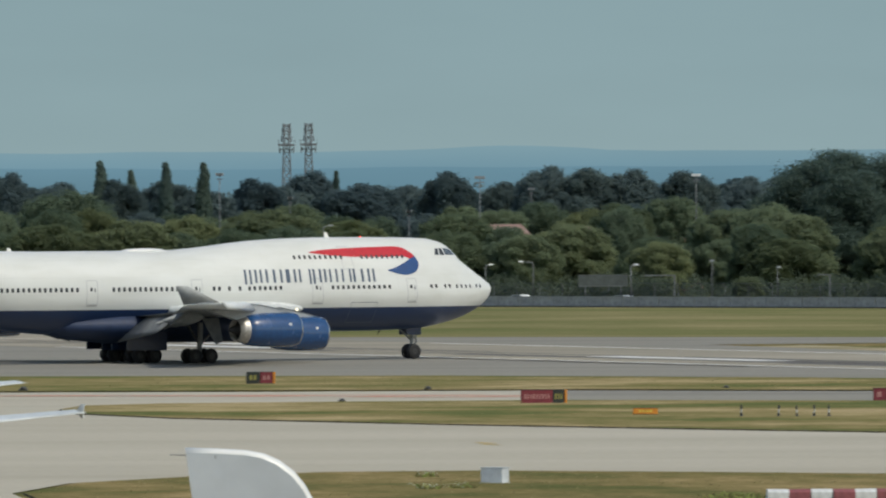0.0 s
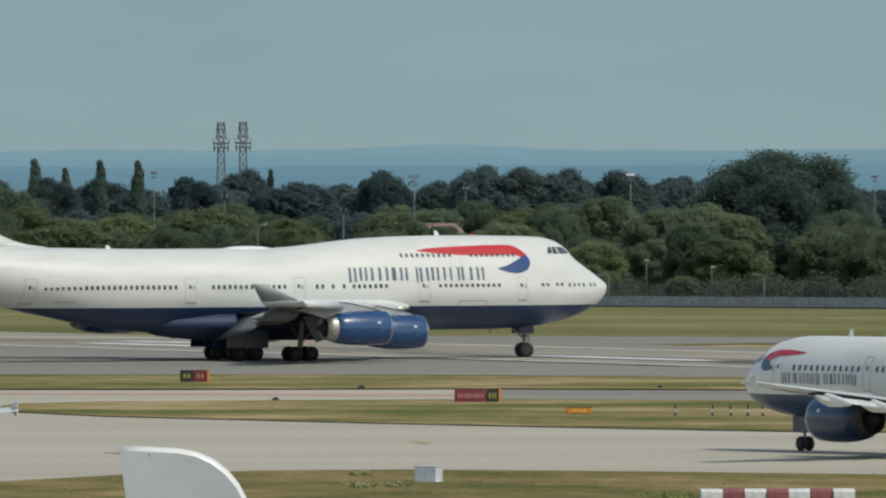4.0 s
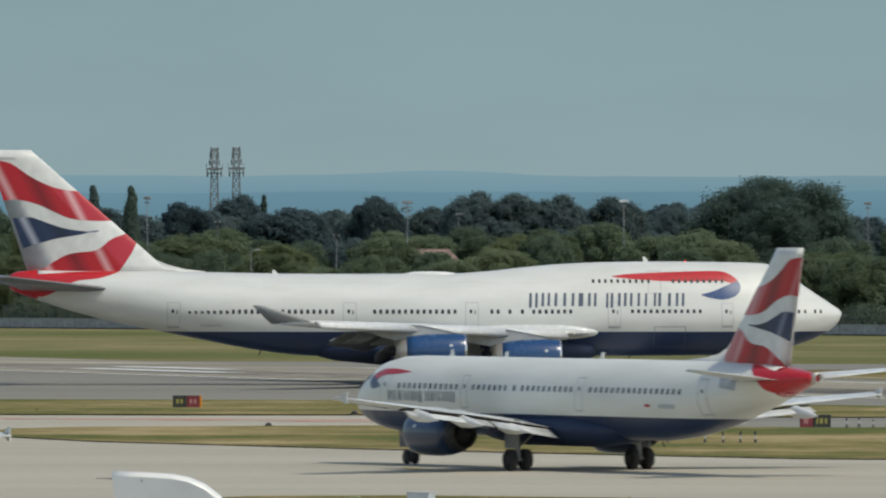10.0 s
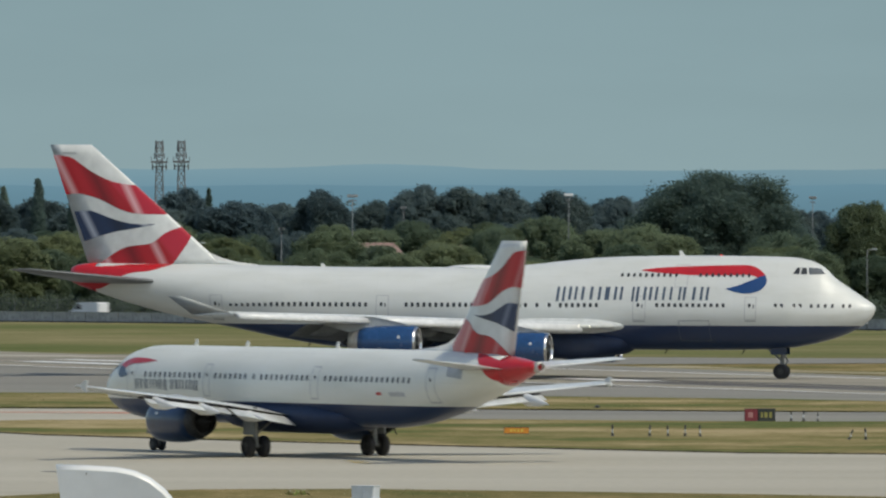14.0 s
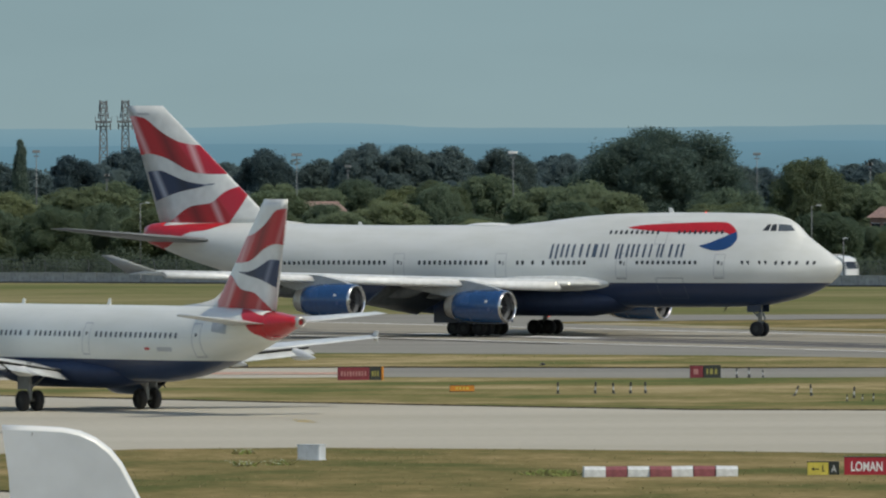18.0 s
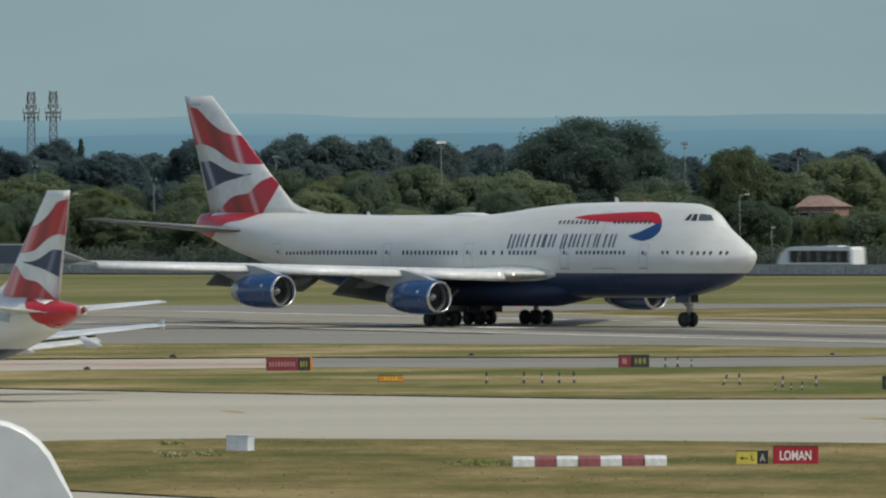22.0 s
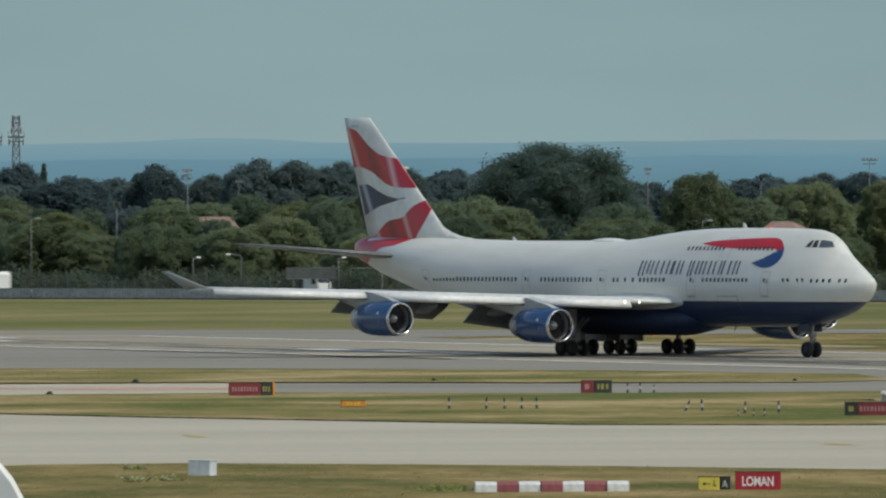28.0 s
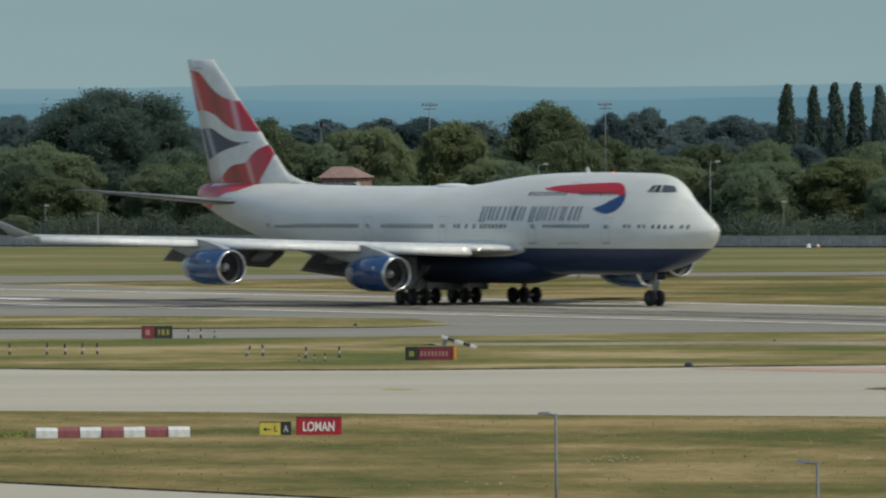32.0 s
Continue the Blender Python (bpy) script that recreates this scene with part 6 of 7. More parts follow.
def sign_gantry(x, h, arm):
    px, py = by_wall(x - 2.5, 4)
    s = thing("sign_gantry", pose(px, py, 0), "grey inverted-L steel gantry over the perimeter road", "gantry", "gantries")
    part("post", mesh("post", *box(-0.08, 0.08, -0.08, 0.08, 0, h), Q["steel"]), s)
    part("beam", mesh("beam", *box(-arm, 0.09, -0.05, 0.05, h - 0.08, h + 0.04), Q["steel"]), s)


sign_gantry(29.0, 4.0, 3.9)
sign_gantry(48.0, 4.1, 1.5)


def road_sign(x, wide, z0, z1):
    px, py = by_wall(x, 4)
    s = thing("road_sign", pose(px, py, 0), "wide road sign seen from its dull dark back", "road sign")
    part("board", mesh("board", *box(-wide / 2, wide / 2, -0.03, 0.03, z0, z1, 0.02), Q["sign_back"]), s, "dull dark sign board")
    for z in (z0, z1):
        part("rail", mesh("rail", *box(-wide / 2, wide / 2, -0.07, -0.032, z - 0.04, z + 0.04), Q["steel"]), s)
    for a in (-0.36, 0.36):
        part("post", mesh("post", *tube((a * wide, 0.12, 0), (a * wide, 0.12, z1 - 0.1), 0.07, n=8), Q["steel"], True), s)


road_sign(17.6, 6.3, 2.6, 4.0)


def flood_mast(x, y, h, wide):
    m = thing("flood_mast", pose(x, y, 0), "tall thin grey floodlight mast above the trees", "light mast", "floodlight masts")
    part("pole", mesh("pole", *tube((0, 0, 0), (0, 0, h), 0.10, 0.05, 8), Q["lattice"], True), m)
    for b, zz in ((wide, h - 0.2), (wide * 0.8, h - 0.75)):
        part("crossbar", mesh("crossbar", *box(-b, b, -0.08, 0.08, zz, zz + 0.14), Q["steel"]), m)
    for k in range(4):
        a = -wide + wide * 2 * (k + 0.5) / 4
        # the mast at 36.4 gets white heads, painted to imitate a sun glint
        part("floodlight", mesh("floodlight", *box(a - 0.2, a + 0.2, -0.25, 0.05, h - 0.15, h + 0.2, 0.04), Q["van_white" if x == 36.4 else "lamp"]), m)


for x, y, h, w in ((-32.1, 1550, 17.6, 0.5), (5.3, 1550, 17.0, 0.75), (36.4, 1550, 17.2, 0.6), (13.9, 1700, 15.6, 0.4), (73.8, 1600, 17.0, 0.5), (96.3, 1700, 15.6, 0.3), (106.8, 1600, 18.3, 1.2), (133.0, 1600, 18.2, 1.1), (-22.7, 1600, 14.2, 0.3), (-4.9, 1550, 12.2, 0.3)):
    flood_mast(x, y, h, w)


def lattice_tower(x, y, h):
    t = thing("lattice_tower", pose(x, y, 0), "dark steel lattice radio tower with a platform near the top", "tower", "radio towers")
    w = lambda z: 1.5 - 0.95 * z / h
    braces = []
    for sx in (-1, 1):
        for sy in (-1, 1):
            part("leg", mesh("leg", *tube((sx * w(0), sy * w(0), 0), (sx * w(h), sy * w(h), h), 0.2, 0.14, 6), Q["lattice"]), t)
    n = 15
    for k in range(n):
        z0, z1 = h * k / n, h * (k + 1) / n
        a, b = w(z0), w(z1)
        for s in (-1, 1):
            braces += [tube((-a, s * a, z0), (b, s * b, z1), 0.1, n=4), tube((a, s * a, z0), (-b, s * b, z1), 0.1, n=4), tube((s * a, -a, z0), (s * b, b, z1), 0.1, n=4), tube((-b, s * b, z1), (b, s * b, z1), 0.1, n=4)]
    part("bracing", mesh("bracing", *join(*braces), Q["lattice"]), t)
    part("platform", mesh("platform", *join(box(-1.9, 1.9, -1.9, 1.9, h * 0.845, h * 0.86), *[tube((sx * 1.85, sy * 1.85, h * 0.86), (sx * 1.85, sy * 1.85, h * 0.89), 0.05, n=4) for sx in (-1, 1) for sy in (-1, 1)]), Q["lattice"]), t)
    for z, s in ((0.82, 1.6), (0.9, 1.1), (0.95, 0.9), (0.99, 0.8)):
        part("aerial", mesh("aerial", *join(*[box(sx * s - 0.16, sx * s + 0.16, -0.2, 0.2, h * z - 0.8, h * z + 0.6) for sx in (-1, 1)], box(-s, s, -0.06, 0.06, h * z - 0.1, h * z + 0.1)), Q["lattice"]), t)


lattice_tower(-36.2, 2500, 32.3)
lattice_tower(-31.1, 2500, 32.4)


def house(x, y, w, d, eave, ridge, turn):
    h = thing("house", pose(x, y, 0, 0, 0, turn), "low brick house with a pinkish tiled roof among trees", "house", "houses")
    part("wall", mesh("wall", *box(-w / 2, w / 2, -d / 2, d / 2, 0, eave), Q["brick"]), h)
    r = [(-w / 2 - 0.4, -d / 2 - 0.4, eave), (w / 2 + 0.4, -d / 2 - 0.4, eave), (w / 2 + 0.4, d / 2 + 0.4, eave), (-w / 2 - 0.4, d / 2 + 0.4, eave), (-w / 2 + d * 0.08, 0, ridge), (w / 2 - d * 0.3, 0, ridge)]
    part("roof", mesh("roof", r, [(0, 1, 5, 4), (2, 3, 4, 5), (1, 2, 5), (3, 0, 4), (3, 2, 1, 0)], Q["tile"]), h, "pinkish hipped tile roof")
    for k in range(3):
        a = -w / 2 + w * (k + 0.5) / 3
        win = part("window", mesh("window", *box(a - 0.6, a + 0.6, -d / 2 - 0.03, -d / 2, eave - 2.0, eave - 0.8), Q["glass"]), h)
        part("frame", mesh("frame", *join(box(a - 0.68, a + 0.68, -d / 2 - 0.05, -d / 2, eave - 0.8, eave - 0.72), box(a - 0.68, a + 0.68, -d / 2 - 0.05, -d / 2, eave - 2.08, eave - 2.0)), Q["van_white"]), win)


house(87.0, 1475, 5.2, 6.0, 7.9, 9.4, -24)
house(6.0, 1600, 16.0, 8.0, 7.0, 10.2, 5)
house(30.0, 1620, 18.0, 8.0, 6.6, 9.8, 0)


# ---- small things at the wall's foot ----
def traffic_drum(x, y, h, key):
    d = thing("traffic_drum", pose(x, y, -0.045), "small roadworks drum standing at the wall's foot", "drum", "roadworks drums")
    part("body", mesh("body", *turned([(0, 0.32), (0.08, 0.32), (0.1, 0.26), (h, 0.2), (h + 0.03, 0.02)], 14), P[key], True), d, "", pose(0, 0, 0, 0, -90, 0))
    part("band", mesh("band", *turned([(h * 0.45, 0.245), (h * 0.7, 0.225)], 14), P["old_white"], True), d, "pale reflective band", pose(0, 0, 0, 0, -90, 0))


traffic_drum(128.8, 1262, 0.4, "old_white")
traffic_drum(129.9, 1262, 0.42, "rust")

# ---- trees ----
# the last leaf colour's pale blue stands in for haze over the far trees
LEAF = [leaf_mat("oak_leaves", (0.136, 0.190, 0.122), (0.176, 0.226, 0.142)), leaf_mat("lime_leaves", (0.160, 0.204, 0.112), (0.212, 0.248, 0.134)), leaf_mat("dark_leaves", (0.116, 0.170, 0.142), (0.146, 0.204, 0.168)), leaf_mat("haze_blue_leaves", (0.112, 0.162, 0.166), (0.130, 0.182, 0.184))]


def crown(name, lobes, per, leaf, mat, seed):
    """Leaf clumps scattered over uneven lobes of (x, y, z, radius, flatness)."""
    g = np.random.default_rng(seed)
    c, nrm, size = [], [], []
    for x, y, z, r, fl in lobes:
        n = int(per * r * r)
        d = g.normal(size=(n, 3))
        d /= np.linalg.norm(d, axis=1)[:, None]
        rad = r * (0.94 + np.clip(0.24 * g.normal(size=n), -0.6, 0.34)) * (0.90 + 0.30 * np.sin(d[:, 0] * 6 + x) * np.sin(d[:, 1] * 6 + y) * np.cos(d[:, 2] * 5))
        p = d * rad[:, None] * np.array([1, 1, fl]) + np.array([x, y, z])
        c.append(p)
        q = d * 0.30 + np.array([0.14, -0.26, 0.52]) + 0.30 * g.normal(size=(n, 3))
        nrm.append(q / np.linalg.norm(q, axis=1)[:, None])
        size.append(leaf * g.uniform(0.5, 1.25, n))
    c, nrm, size = np.vstack(c), np.vstack(nrm), np.concatenate(size)
    ref = g.normal(size=c.shape)
    u = np.cross(nrm, ref)
    u /= np.linalg.norm(u, axis=1)[:, None]
    w = np.cross(nrm, u)
    s = size[:, None] / 2
    v = np.stack([c - u * s, c - w * s * 0.6, c + u * s, c + w * s * 0.6], 1).reshape(-1, 3)
    me = bpy.data.meshes.new(name)
    me.from_pydata(v.tolist(), [], np.arange(len(v)).reshape(-1, 4).tolist())
    me.materials.append(mat)
    me.update()
    return me


def make_tree(seed, height, spread, kind, mat, per=1250, leaf=0.28):
    """A tree with a tapered trunk, limbs and a lobed crown; built about one unit of its own height."""
    r = random.Random(seed)
    lobes = []
    if kind == "poplar":
        for k in range(13):
            f = k / 12
            rad = spread / 2 * (0.35 + 0.75 * math.sin(math.pi * min(1, 0.12 + f * 0.86)) ** 0.7) * 0.85
            lobes.append((r.gauss(0, 0.18), r.gauss(0, 0.18), height * (0.10 + 0.86 * f), rad, 1.5))
    else:
        oak = kind == "oak"
        n, mid = (52, 0.50) if oak else (32, 0.52)
        for k in range(n):
            f = 1 - 1.55 * (k + 0.5) / n                    # from the crown's top down to its skirt
            a = k * 2.39996 + r.uniform(-0.5, 0.5)
            rad = spread * (r.uniform(0.07, 0.15) if oak else r.uniform(0.075, 0.175))
            ring = (1 - abs(f) ** 2.4) ** 0.5 * r.uniform(0.80, 1.06)
            up = height * (mid if f < 0 else 1 - mid) - (rad * 0.8 if f > 0 else 0.0)
            lobes.append((ring * (spread / 2 - rad * 0.7) * math.cos(a), ring * (spread / 2 - rad * 0.7) * math.sin(a), height * mid + f * up * r.uniform(0.88, 1.03), rad, r.uniform(0.7, 0.95)))
        r.shuffle(lobes)
        lobes.append((0, 0, height * 0.55, spread * 0.33, min(1.3, 1.15 * height / spread)))
        lobes.append((0, 0, height * 0.28, spread * 0.30, 0.9))
    tr = tube((0, 0, 0), (0, 0, height * 0.6), spread * 0.035, spread * 0.012, 8)
    limbs = [tube((0, 0, height * 0.25), (x * 0.8, y * 0.8, z * 0.92), spread * 0.014, spread * 0.004, 5) for x, y, z, _, _ in lobes[:9]]
    t = thing("tree", pose(0, 0, -60), "broad leafy green deciduous tree in full summer leaf" if kind != "poplar" else "tall slender dark green poplar tree", "tree", "trees beyond the road" if kind != "poplar" else "poplars")
    part("trunk", mesh("trunk", *tr, Q["bark"], True), t)
    part("limbs", mesh("limbs", *join(*limbs), Q["bark"], True), t)
    part("crown", crown("crown", lobes, per * (10 / max(spread, 3.5)) ** 2 * (2.2 if kind == "poplar" else 1), leaf, mat, seed), t)
    return t, height, spread


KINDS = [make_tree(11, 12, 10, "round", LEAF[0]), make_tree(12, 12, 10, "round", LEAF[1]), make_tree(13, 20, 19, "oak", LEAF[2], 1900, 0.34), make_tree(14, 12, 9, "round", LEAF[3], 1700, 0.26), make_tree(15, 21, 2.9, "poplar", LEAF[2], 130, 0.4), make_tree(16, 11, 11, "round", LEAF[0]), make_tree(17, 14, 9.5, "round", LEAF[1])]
used = set()


def plant(k, x, y, h, w, turn):
    t, th, tw = KINDS[k]
    if 1300 < y < 1472 and abs(x / y - 0.0593) * 1475 < 3.6 + w * 0.5:
        h, w = min(h, 7.7), min(w, 7.0)          # low trees before the house
    size = Vector((w / tw, w / tw, h / th))
    if k in used:
        place_copy(t, (x, y, 0), (0, 0, turn), size)
    else:
        t.matrix_basis = Matrix.LocRotScale((x, y, 0), Euler((0, 0, turn)), size)
        used.add(k)


rng = random.Random(21)


def plant_list(rows, kinds):
    for x, y, h, w in rows:
        plant(rng.choice(kinds), x, y, h, w * (1.35 if kinds == (3,) else 1.15 if kinds != (4,) else 1.0), rng.uniform(0, 6.28))


plant_list(((55.0, 1480, 20.5, 21.6),), (2,))
plant_list(((76.0, 1500, 16.8, 9.4), (93.8, 1520, 15.4, 9.6), (92.0, 1560, 15.1, 9.4), (107.5, 1560, 16.2, 9.5), (114.9, 1480, 18.7, 10.2), (78.2, 1530, 15.7, 8.6), (25.8, 1560, 13.5, 9.8), (34.0, 1600, 14.5, 10.1), (39.8, 1500, 12.6, 10.2), (-35.2, 1480, 12.1, 9.3), (-24.8, 1560, 12.8, 13.1)), (0, 1, 6))
plant_list(((1.6, 1440, 12.1, 11.3), (17.0, 1440, 10.8, 10.6), (8.7, 1430, 10.4, 7.5), (46.2, 1430, 12.2, 10.5), (-41.6, 1470, 11.6, 10.7), (-53.5, 1470, 11.0, 12.2), (-12.9, 1500, 11.4, 11.0), (-59.1, 1700, 16.0, 14.3), (-13.1, 1450, 10.0, 10.6), (25.3, 1520, 13.2, 6.4), (42.2, 1500, 12.4, 9.4)), (1, 5, 1, 0))
plant_list(((62.4, 1440, 12.3, 10.6), (43.4, 1440, 13.3, 10.6), (84.5, 1500, 12.9, 9.4), (112.7, 1420, 13.4, 8.9), (127.9, 1440, 11.1, 10.6), (140.7, 1440, 9.9, 12.1), (152.0, 1440, 10.6, 12.1), (148.0, 1600, 12.6, 10.1), (104.5, 1440, 10.8, 9.1), (92.5, 1430, 10.2, 9.0)), (0, 1, 5))
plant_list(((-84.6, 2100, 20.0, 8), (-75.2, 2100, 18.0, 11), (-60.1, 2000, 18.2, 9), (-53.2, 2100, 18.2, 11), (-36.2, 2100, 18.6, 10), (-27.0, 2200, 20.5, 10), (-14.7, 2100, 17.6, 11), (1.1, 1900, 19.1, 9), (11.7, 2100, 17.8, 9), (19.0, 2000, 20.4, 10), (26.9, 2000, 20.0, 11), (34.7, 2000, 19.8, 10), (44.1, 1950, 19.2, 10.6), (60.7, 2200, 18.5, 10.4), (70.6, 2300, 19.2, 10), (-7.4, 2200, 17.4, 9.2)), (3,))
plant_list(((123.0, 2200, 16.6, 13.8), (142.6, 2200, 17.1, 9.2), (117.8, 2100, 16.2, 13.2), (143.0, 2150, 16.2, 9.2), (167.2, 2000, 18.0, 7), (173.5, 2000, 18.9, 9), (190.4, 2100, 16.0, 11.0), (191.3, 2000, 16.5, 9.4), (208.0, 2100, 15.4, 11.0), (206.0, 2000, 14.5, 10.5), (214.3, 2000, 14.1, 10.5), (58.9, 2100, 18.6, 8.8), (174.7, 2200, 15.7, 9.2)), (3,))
plant_list(((-63.5, 2000, 21.7, 2.9), (-57.8, 2000, 20.0, 2.4), (-51.4, 2000, 21.4, 2.6), (-44.4, 2000, 21.3, 2.9), (-23.6, 2380, 21.1, 2.3), (175.2, 1750, 21.8, 3.1), (179.6, 1750, 21.5, 2.6), (183.1, 1750, 22.0, 3.1), (186.6, 1750, 22.0, 2.9), (190.4, 1750, 21.5, 2.9)), (4,))
# belts that fill the background
x = -82.0
while x < 172:
    bx, by = by_wall(x, rng.uniform(30, 60))
    plant(rng.choice((0, 1, 5, 0)), bx, by, rng.uniform(8.2, 10.6), rng.uniform(8, 11), rng.uniform(0, 6.28))
    x += rng.uniform(4.0, 6.0)
x = -95.0
while x < 185:
    plant(rng.choice((0, 3, 5, 6)), x, rng.uniform(1640, 1760), rng.uniform(11.5, 14.0), rng.uniform(9, 12), rng.uniform(0, 6.28))
    x += rng.uniform(5.0, 7.5)
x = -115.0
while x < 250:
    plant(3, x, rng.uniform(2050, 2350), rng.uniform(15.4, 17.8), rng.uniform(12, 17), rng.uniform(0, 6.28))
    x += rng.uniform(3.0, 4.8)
for dx, hh in ((-6.0, 7.2), (-3.0, 7.0), (0.0, 7.3), (3.0, 6.9), (6.0, 7.4), (9.0, 7.2)):
    plant(rng.choice((0, 5)), 85.2 + dx, 1452 + rng.uniform(-4, 4), hh, 6.8, rng.uniform(0, 6.28))
# a light green bush by the fence
plant(1, *by_wall(24.9, 20.5), 3.9, 4.0, 0.4)
g = np.random.default_rng(9)
hl = []
for k in range(520):
    bx, by = by_wall(-105 + k * 0.58, 25 + float(g.normal() * 3.0))
    hl.append((bx, by, float(g.uniform(0.8, 2.6)), float(g.uniform(1.1, 2.0)), 1.0))
# filler leaves whose dark green is the shade under the trees, put into colour
tagged(new("hedge", crown("hedge", hl, 90, 0.42, leaf_mat("shade_dark_leaves", (0.075, 0.105, 0.072), (0.11, 0.14, 0.096)), 4)), "dense undergrowth along the fence, coloured dark as tree shade", "hedge", kind="stuff")
far = []
for k in range(300):
    far.append((-300 + k * 2.6 + float(g.normal()), float(g.uniform(2400, 2600)), float(g.uniform(7, 12.5)), float(g.uniform(3.5, 6)), 1.0))
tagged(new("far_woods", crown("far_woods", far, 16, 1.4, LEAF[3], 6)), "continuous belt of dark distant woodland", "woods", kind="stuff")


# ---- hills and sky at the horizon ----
# Haze and daylight are put into emission colours, so these sheets glow themselves.
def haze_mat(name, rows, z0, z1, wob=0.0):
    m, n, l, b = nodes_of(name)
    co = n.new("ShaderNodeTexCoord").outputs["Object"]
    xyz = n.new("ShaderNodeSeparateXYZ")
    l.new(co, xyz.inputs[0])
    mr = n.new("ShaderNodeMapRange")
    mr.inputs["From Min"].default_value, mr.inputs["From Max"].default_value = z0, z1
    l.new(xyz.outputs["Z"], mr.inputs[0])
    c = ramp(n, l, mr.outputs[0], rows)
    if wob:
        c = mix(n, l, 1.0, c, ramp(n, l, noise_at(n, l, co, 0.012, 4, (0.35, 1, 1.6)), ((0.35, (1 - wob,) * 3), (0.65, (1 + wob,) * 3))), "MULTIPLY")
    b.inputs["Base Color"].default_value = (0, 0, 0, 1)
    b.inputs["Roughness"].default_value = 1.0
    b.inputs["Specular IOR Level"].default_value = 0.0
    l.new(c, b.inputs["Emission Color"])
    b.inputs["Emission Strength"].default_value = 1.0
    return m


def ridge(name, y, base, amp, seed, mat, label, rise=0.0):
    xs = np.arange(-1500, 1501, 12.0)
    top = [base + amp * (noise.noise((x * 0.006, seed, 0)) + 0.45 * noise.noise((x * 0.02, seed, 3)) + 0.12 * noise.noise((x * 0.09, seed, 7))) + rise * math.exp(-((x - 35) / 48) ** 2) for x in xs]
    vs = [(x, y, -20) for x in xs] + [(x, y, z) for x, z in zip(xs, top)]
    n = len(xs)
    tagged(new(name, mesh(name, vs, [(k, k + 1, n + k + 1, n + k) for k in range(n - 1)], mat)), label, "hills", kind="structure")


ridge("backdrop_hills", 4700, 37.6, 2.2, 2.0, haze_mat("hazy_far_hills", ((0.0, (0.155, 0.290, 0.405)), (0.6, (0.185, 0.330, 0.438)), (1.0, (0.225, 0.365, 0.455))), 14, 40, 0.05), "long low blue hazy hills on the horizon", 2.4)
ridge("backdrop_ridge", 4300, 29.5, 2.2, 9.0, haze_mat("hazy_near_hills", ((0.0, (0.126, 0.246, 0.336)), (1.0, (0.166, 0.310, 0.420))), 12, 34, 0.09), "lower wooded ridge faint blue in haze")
arc = [(4850 * math.sin(radians(a)), 4850 * math.cos(radians(a))) for a in range(-24, 25, 2)]
n = len(arc)
tagged(new("backdrop_sky", mesh("backdrop_sky", [(x, y, -30) for x, y in arc] + [(x, y, 420) for x, y in arc], [(k, k + 1, n + k + 1, n + k) for k in range(n - 1)],
       haze_mat("hazy_sky", ((0.0, (0.298, 0.420, 0.480)), (0.35, (0.266, 0.390, 0.457)), (1.0, (0.194, 0.310, 0.397))), 30, 400, 0.03), True)), "hazy grey-blue summer sky above the horizon", "sky", kind="structure")


# ---- vehicles on the perimeter road: x forward ----
def road_wheels(v, xs, half, r, mk="black"):
    me = mesh("wheel", *tube((0, -0.13, 0), (0, 0.13, 0), r, n=16), P[mk])
    for x in xs:
        for s in (-1, 1):
            part("wheel", me, v, "", pose(x, s * half, r))


def build_car(name, mat, label, high=1.45, long=4.3):
    c = thing(name, pose(0, 0, -60), label, "car", "road traffic")
    side = [(-long / 2, 0.45), (-long / 2 + 0.1, 0.95), (-long * 0.30, 1.0), (-long * 0.18, high), (long * 0.12, high), (long * 0.26, 0.98), (long / 2 - 0.1, 0.82), (long / 2, 0.45), (long / 2 - 0.05, 0.25), (-long / 2 + 0.05, 0.25)]
    part("body", mesh("body", *loft([[(x, y, z) for x, z in side] for y in (-0.85, -0.8, 0.8, 0.85)]), Q[mat]), c)
    glass = [(-long * 0.27, 1.02), (-long * 0.17, high - 0.08), (long * 0.11, high - 0.08), (long * 0.23, 1.02)]
    part("windows", mesh("windows", *loft([[(x, y, z) for x, z in glass] for y in (-0.86, 0.86)]), Q["glass"]), c)
    road_wheels(c, (-long * 0.3, long * 0.3), 0.78, 0.32)
    return c


def build_coach():
    c = thing("coach", pose(0, 0, -60), "white touring coach with dark tinted windows", "bus", "road traffic")
    side = [(-6, 0.5), (-5.95, 3.0), (-5.6, 3.38), (3.6, 3.42), (4.6, 3.2), (5.5, 2.5), (6.0, 1.5), (6.0, 0.5), (5.6, 0.3), (-5.7, 0.3)]
    part("body", mesh("body", *loft([[(x, y * k, z) for x, z in side] for y, k in ((-1.25, 1), (-1.2, 1), (1.2, 1), (1.25, 1))]), Q["van_white"]), c)
    for s in (-1, 1):
        for k in range(6):
            a = -5.4 + k * 1.6
            part("window", mesh("window", *box(a, a + 1.5, s * 1.262 - 0.012, s * 1.262 + 0.012, 1.45, 2.92), Q["glass"]), c)
    part("windscreen", mesh("windscreen", [(4.7, -1.1, 3.14), (4.7, 1.1, 3.14), (5.53, 1.1, 2.5), (5.53, -1.1, 2.5), (6.02, 1.1, 1.52), (6.02, -1.1, 1.52)], [(0, 1, 2, 3), (3, 2, 4, 5)], Q["glass"]), c)
    part("roof_unit", mesh("roof_unit", *box(-3.5, -1.0, -0.7, 0.7, 3.38, 3.52, 0.1), Q["van_white"]), c)
    road_wheels(c, (-3.4, 3.6), 1.1, 0.5)
    return c


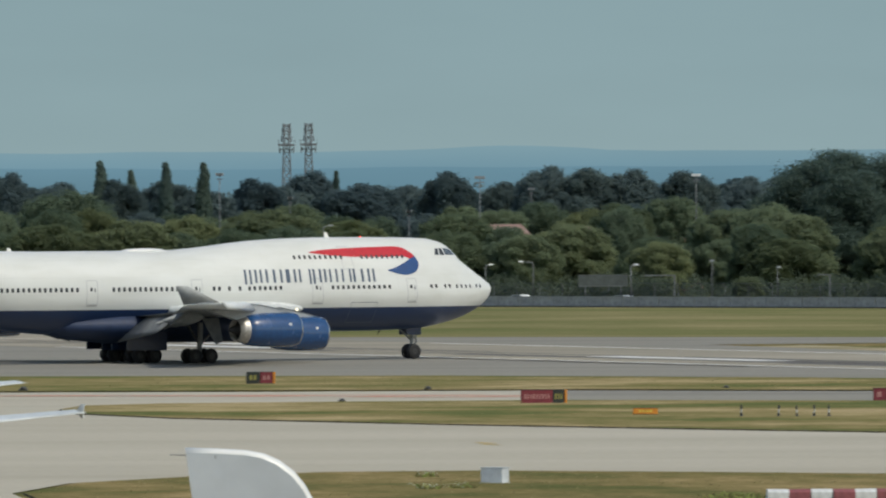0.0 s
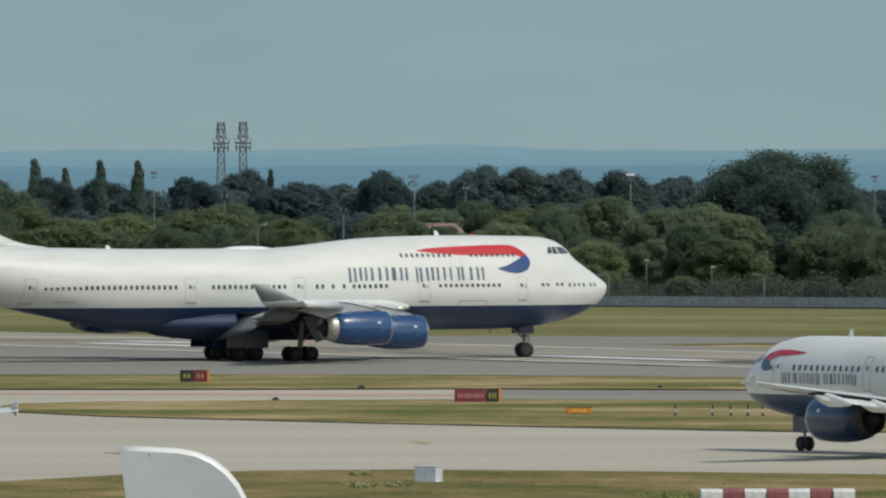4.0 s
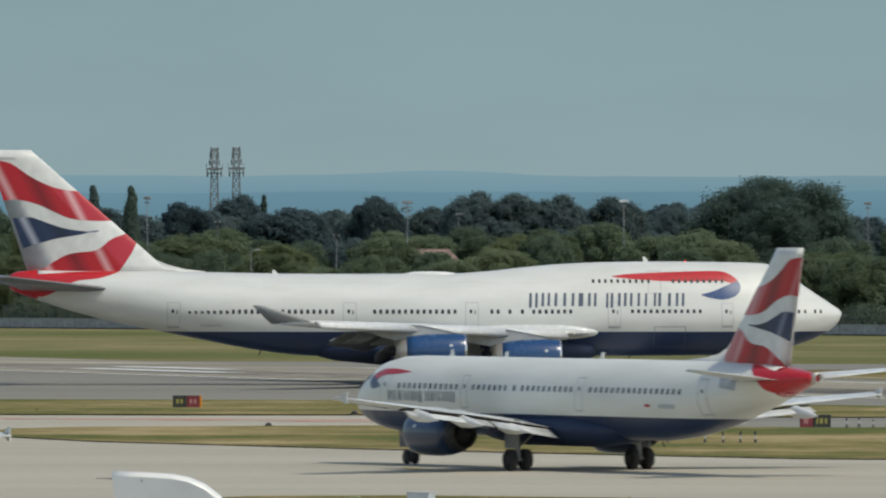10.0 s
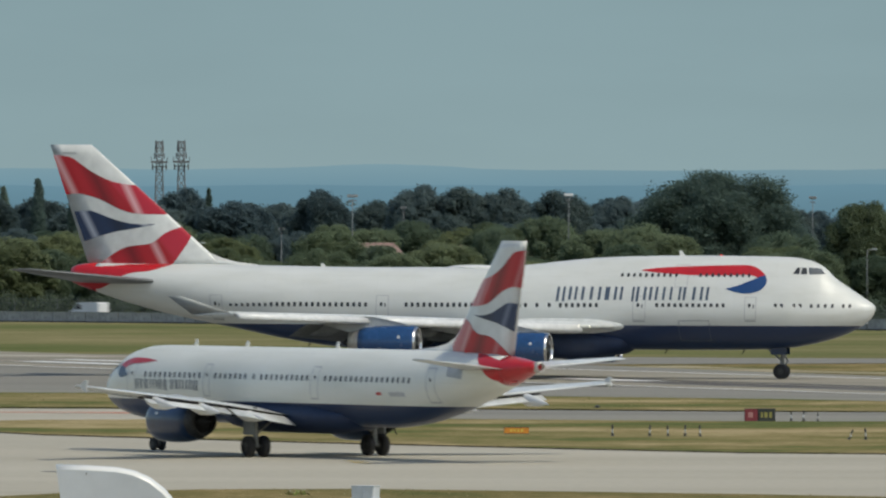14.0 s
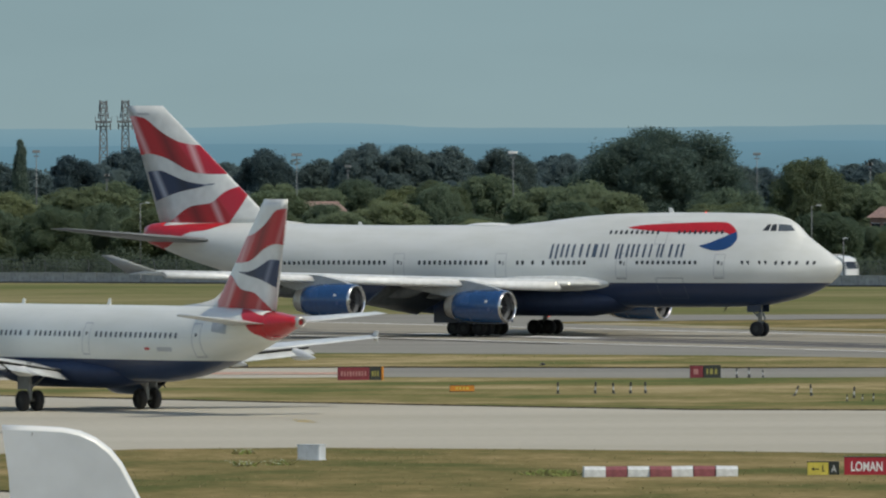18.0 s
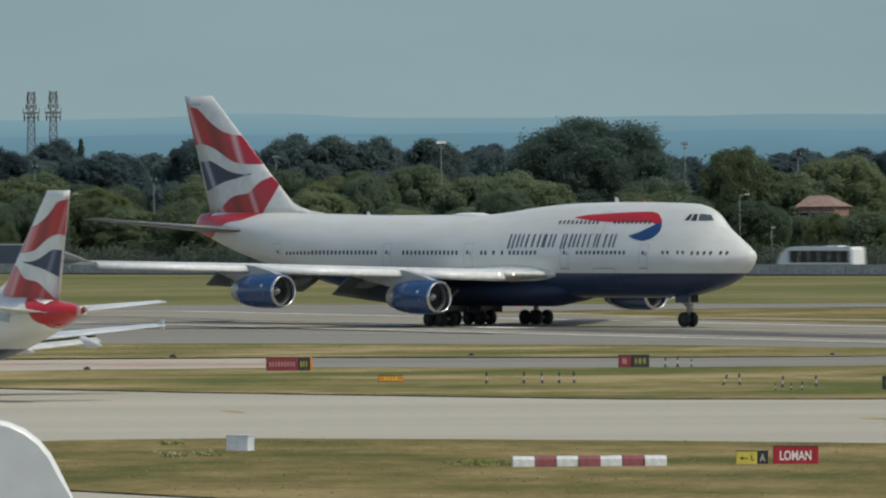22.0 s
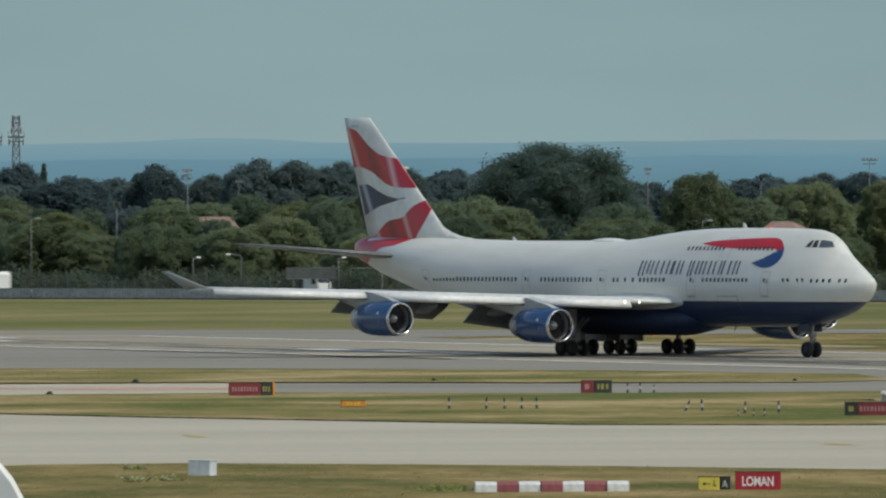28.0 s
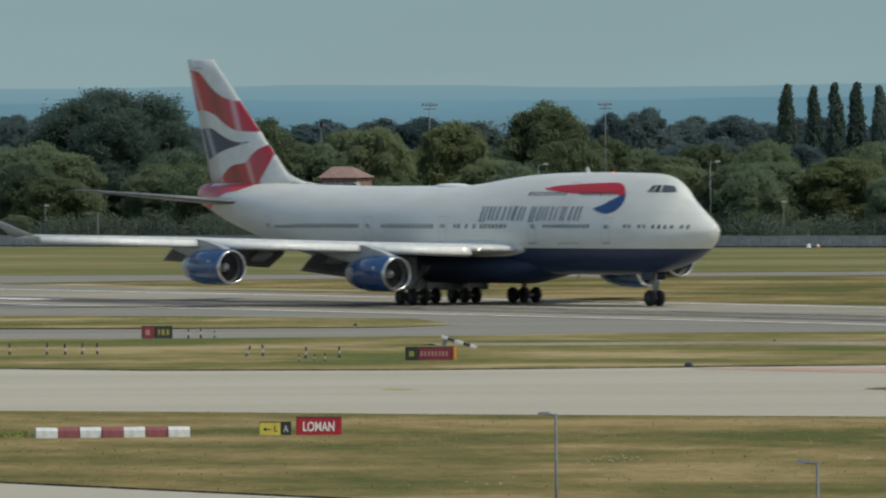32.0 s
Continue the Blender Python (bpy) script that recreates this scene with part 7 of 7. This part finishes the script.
def build_truck(trailer_mat, label, long=12.5, loaded=True):
    t = thing("truck", pose(0, 0, -60), label, "truck", "road traffic")
    cab = [(0, 0.7), (0, 3.0), (0.5, 3.65), (1.6, 3.3), (2.1, 2.0), (2.2, 0.7)]
    part("cab", mesh("cab", *loft([[(x, y, z) for x, z in cab] for y in (-1.22, 1.22)]), Q["van_white"]), t, "white driver's cab")
    part("cab_window", mesh("cab_window", *box(1.05, 1.75, -1.235, 1.235, 1.9, 2.6), Q["glass"]), t)
    part("windscreen", mesh("windscreen", [(1.63, -1.1, 3.2), (1.63, 1.1, 3.2), (2.11, 1.1, 2.05), (2.11, -1.1, 2.05)], [(0, 1, 2, 3)], Q["glass"]), t)
    if not loaded:
        part("chassis", mesh("chassis", *box(-3.6, 1.9, -0.5, 0.5, 0.6, 1.0), Q["steel"]), t)
        part("fairing", mesh("fairing", *box(-0.5, 0.02, -1.18, 1.18, 0.9, 3.4, 0.1), Q["van_white"]), t)
        road_wheels(t, (-2.8, -1.5, 1.4), 1.05, 0.5)
        return t
    part("trailer", mesh("trailer", *box(-long, -0.5, -1.25, 1.25, 1.05, 3.75, 0.06), Q[trailer_mat]), t, "plain box trailer")
    part("trailer_rail", mesh("trailer_rail", *join(box(-long, -0.5, -1.27, 1.27, 3.72, 3.82), box(-long, -0.5, -1.27, 1.27, 1.0, 1.1)), Q["van_white"]), t)
    part("chassis", mesh("chassis", *box(-long, 1.9, -0.5, 0.5, 0.6, 1.0), Q["steel"]), t)
    road_wheels(t, (-long + 1.2, -long + 2.5, -long + 3.8, -0.2, 1.4), 1.05, 0.5)
    return t


def build_van(label):
    v = thing("van", pose(0, 0, -60), label, "van", "road traffic")
    side = [(-2.7, 0.4), (-2.7, 2.35), (-2.5, 2.5), (1.0, 2.5), (1.9, 1.55), (2.6, 1.25), (2.7, 0.4)]
    part("body", mesh("body", *loft([[(x, y, z) for x, z in side] for y in (-1.0, 1.0)]), Q["van_white"]), v)
    part("window", mesh("window", *loft([[(0.5, y, 2.2), (1.05, y, 2.2), (1.65, y, 1.55), (0.5, y, 1.55)] for y in (-1.012, 1.012)]), Q["glass"]), v)
    road_wheels(v, (-1.7, 1.7), 0.92, 0.36)
    return v


TRAFFIC = [
    (build_car("car", "van_white", "white hatchback car driving on the perimeter road"), -1, 10.0, 0.0, 16.2),
    (build_car("car", "silver", "silver saloon car driving on the perimeter road", 1.4, 4.5), -1, 36.0, 1.0, 13.0),
    (build_van("plain white panel van on the perimeter road"), 1, -30.0, 14.0, -17.5),
    (build_truck("van_grey", "white lorry with a pale grey box trailer", 6.6), -1, 73.6, 18.2, 11.5),
    (build_coach(), 1, 78.0, 22.0, -16.95),
    (build_truck("trailer", "white lorry with a dark blue box trailer"), -1, -6.5, 23.0, 12.4),
    (build_truck("van_grey", "white lorry tractor unit running without a trailer", loaded=False), -1, 12.0, 27.5, 17.0),
]


# ---- what moves ----
def distance_rolled(rows):
    """Times and metres rolled, from a plane's rows."""
    t = np.array([r[0] for r in rows])
    p = np.array([r[1].translation[:] for r in rows])
    tt = np.arange(0, 32.01, 1 / 30)
    xy = np.array([[np.interp(s, t, p[:, k]) for k in (0, 1)] for s in tt])
    return tt, np.concatenate([[0], np.cumsum(np.linalg.norm(np.diff(xy, axis=0), axis=1))])


def roll_wheels(rolling, rows):
    tt, s = distance_rolled(rows)
    for w, x, y, r in rolling:
        keys, last = [], -9.0
        for i, t in enumerate(tt):
            if s[i] - last >= 1.1 * r or i == len(tt) - 1:
                keys.append((float(t), pose(x, y, r, 0, math.degrees(s[i] / r), 0)))
                last = s[i]
        walk(w, keys)


def drive(v, lane, x, t, speed):
    """Drives a vehicle along the road: at x metres at t seconds, with its speed along x."""
    back = 7.0 if lane < 0 else 12.0
    turn = WALL_TURN if speed > 0 else WALL_TURN + 180
    rows = []
    for s in (0.0, 8.0, 16.0, 24.0, 32.0):
        px, py = by_wall(x - back * WALL_N.x + speed * (s - t), back)
        rows.append((s, pose(px, py, 0, 0, 0, turn)))
    walk(v, rows)


def motions():
    for v, lane, x, t, speed in TRAFFIC:
        drive(v, lane, x, t, speed)
    walk(jumbo, JET_ROWS)
    walk(twin, TWIN_ROWS)
    roll_wheels(ROLLING_JUMBO, JET_ROWS)
    roll_wheels(ROLLING_TWIN, TWIN_ROWS)


motions()
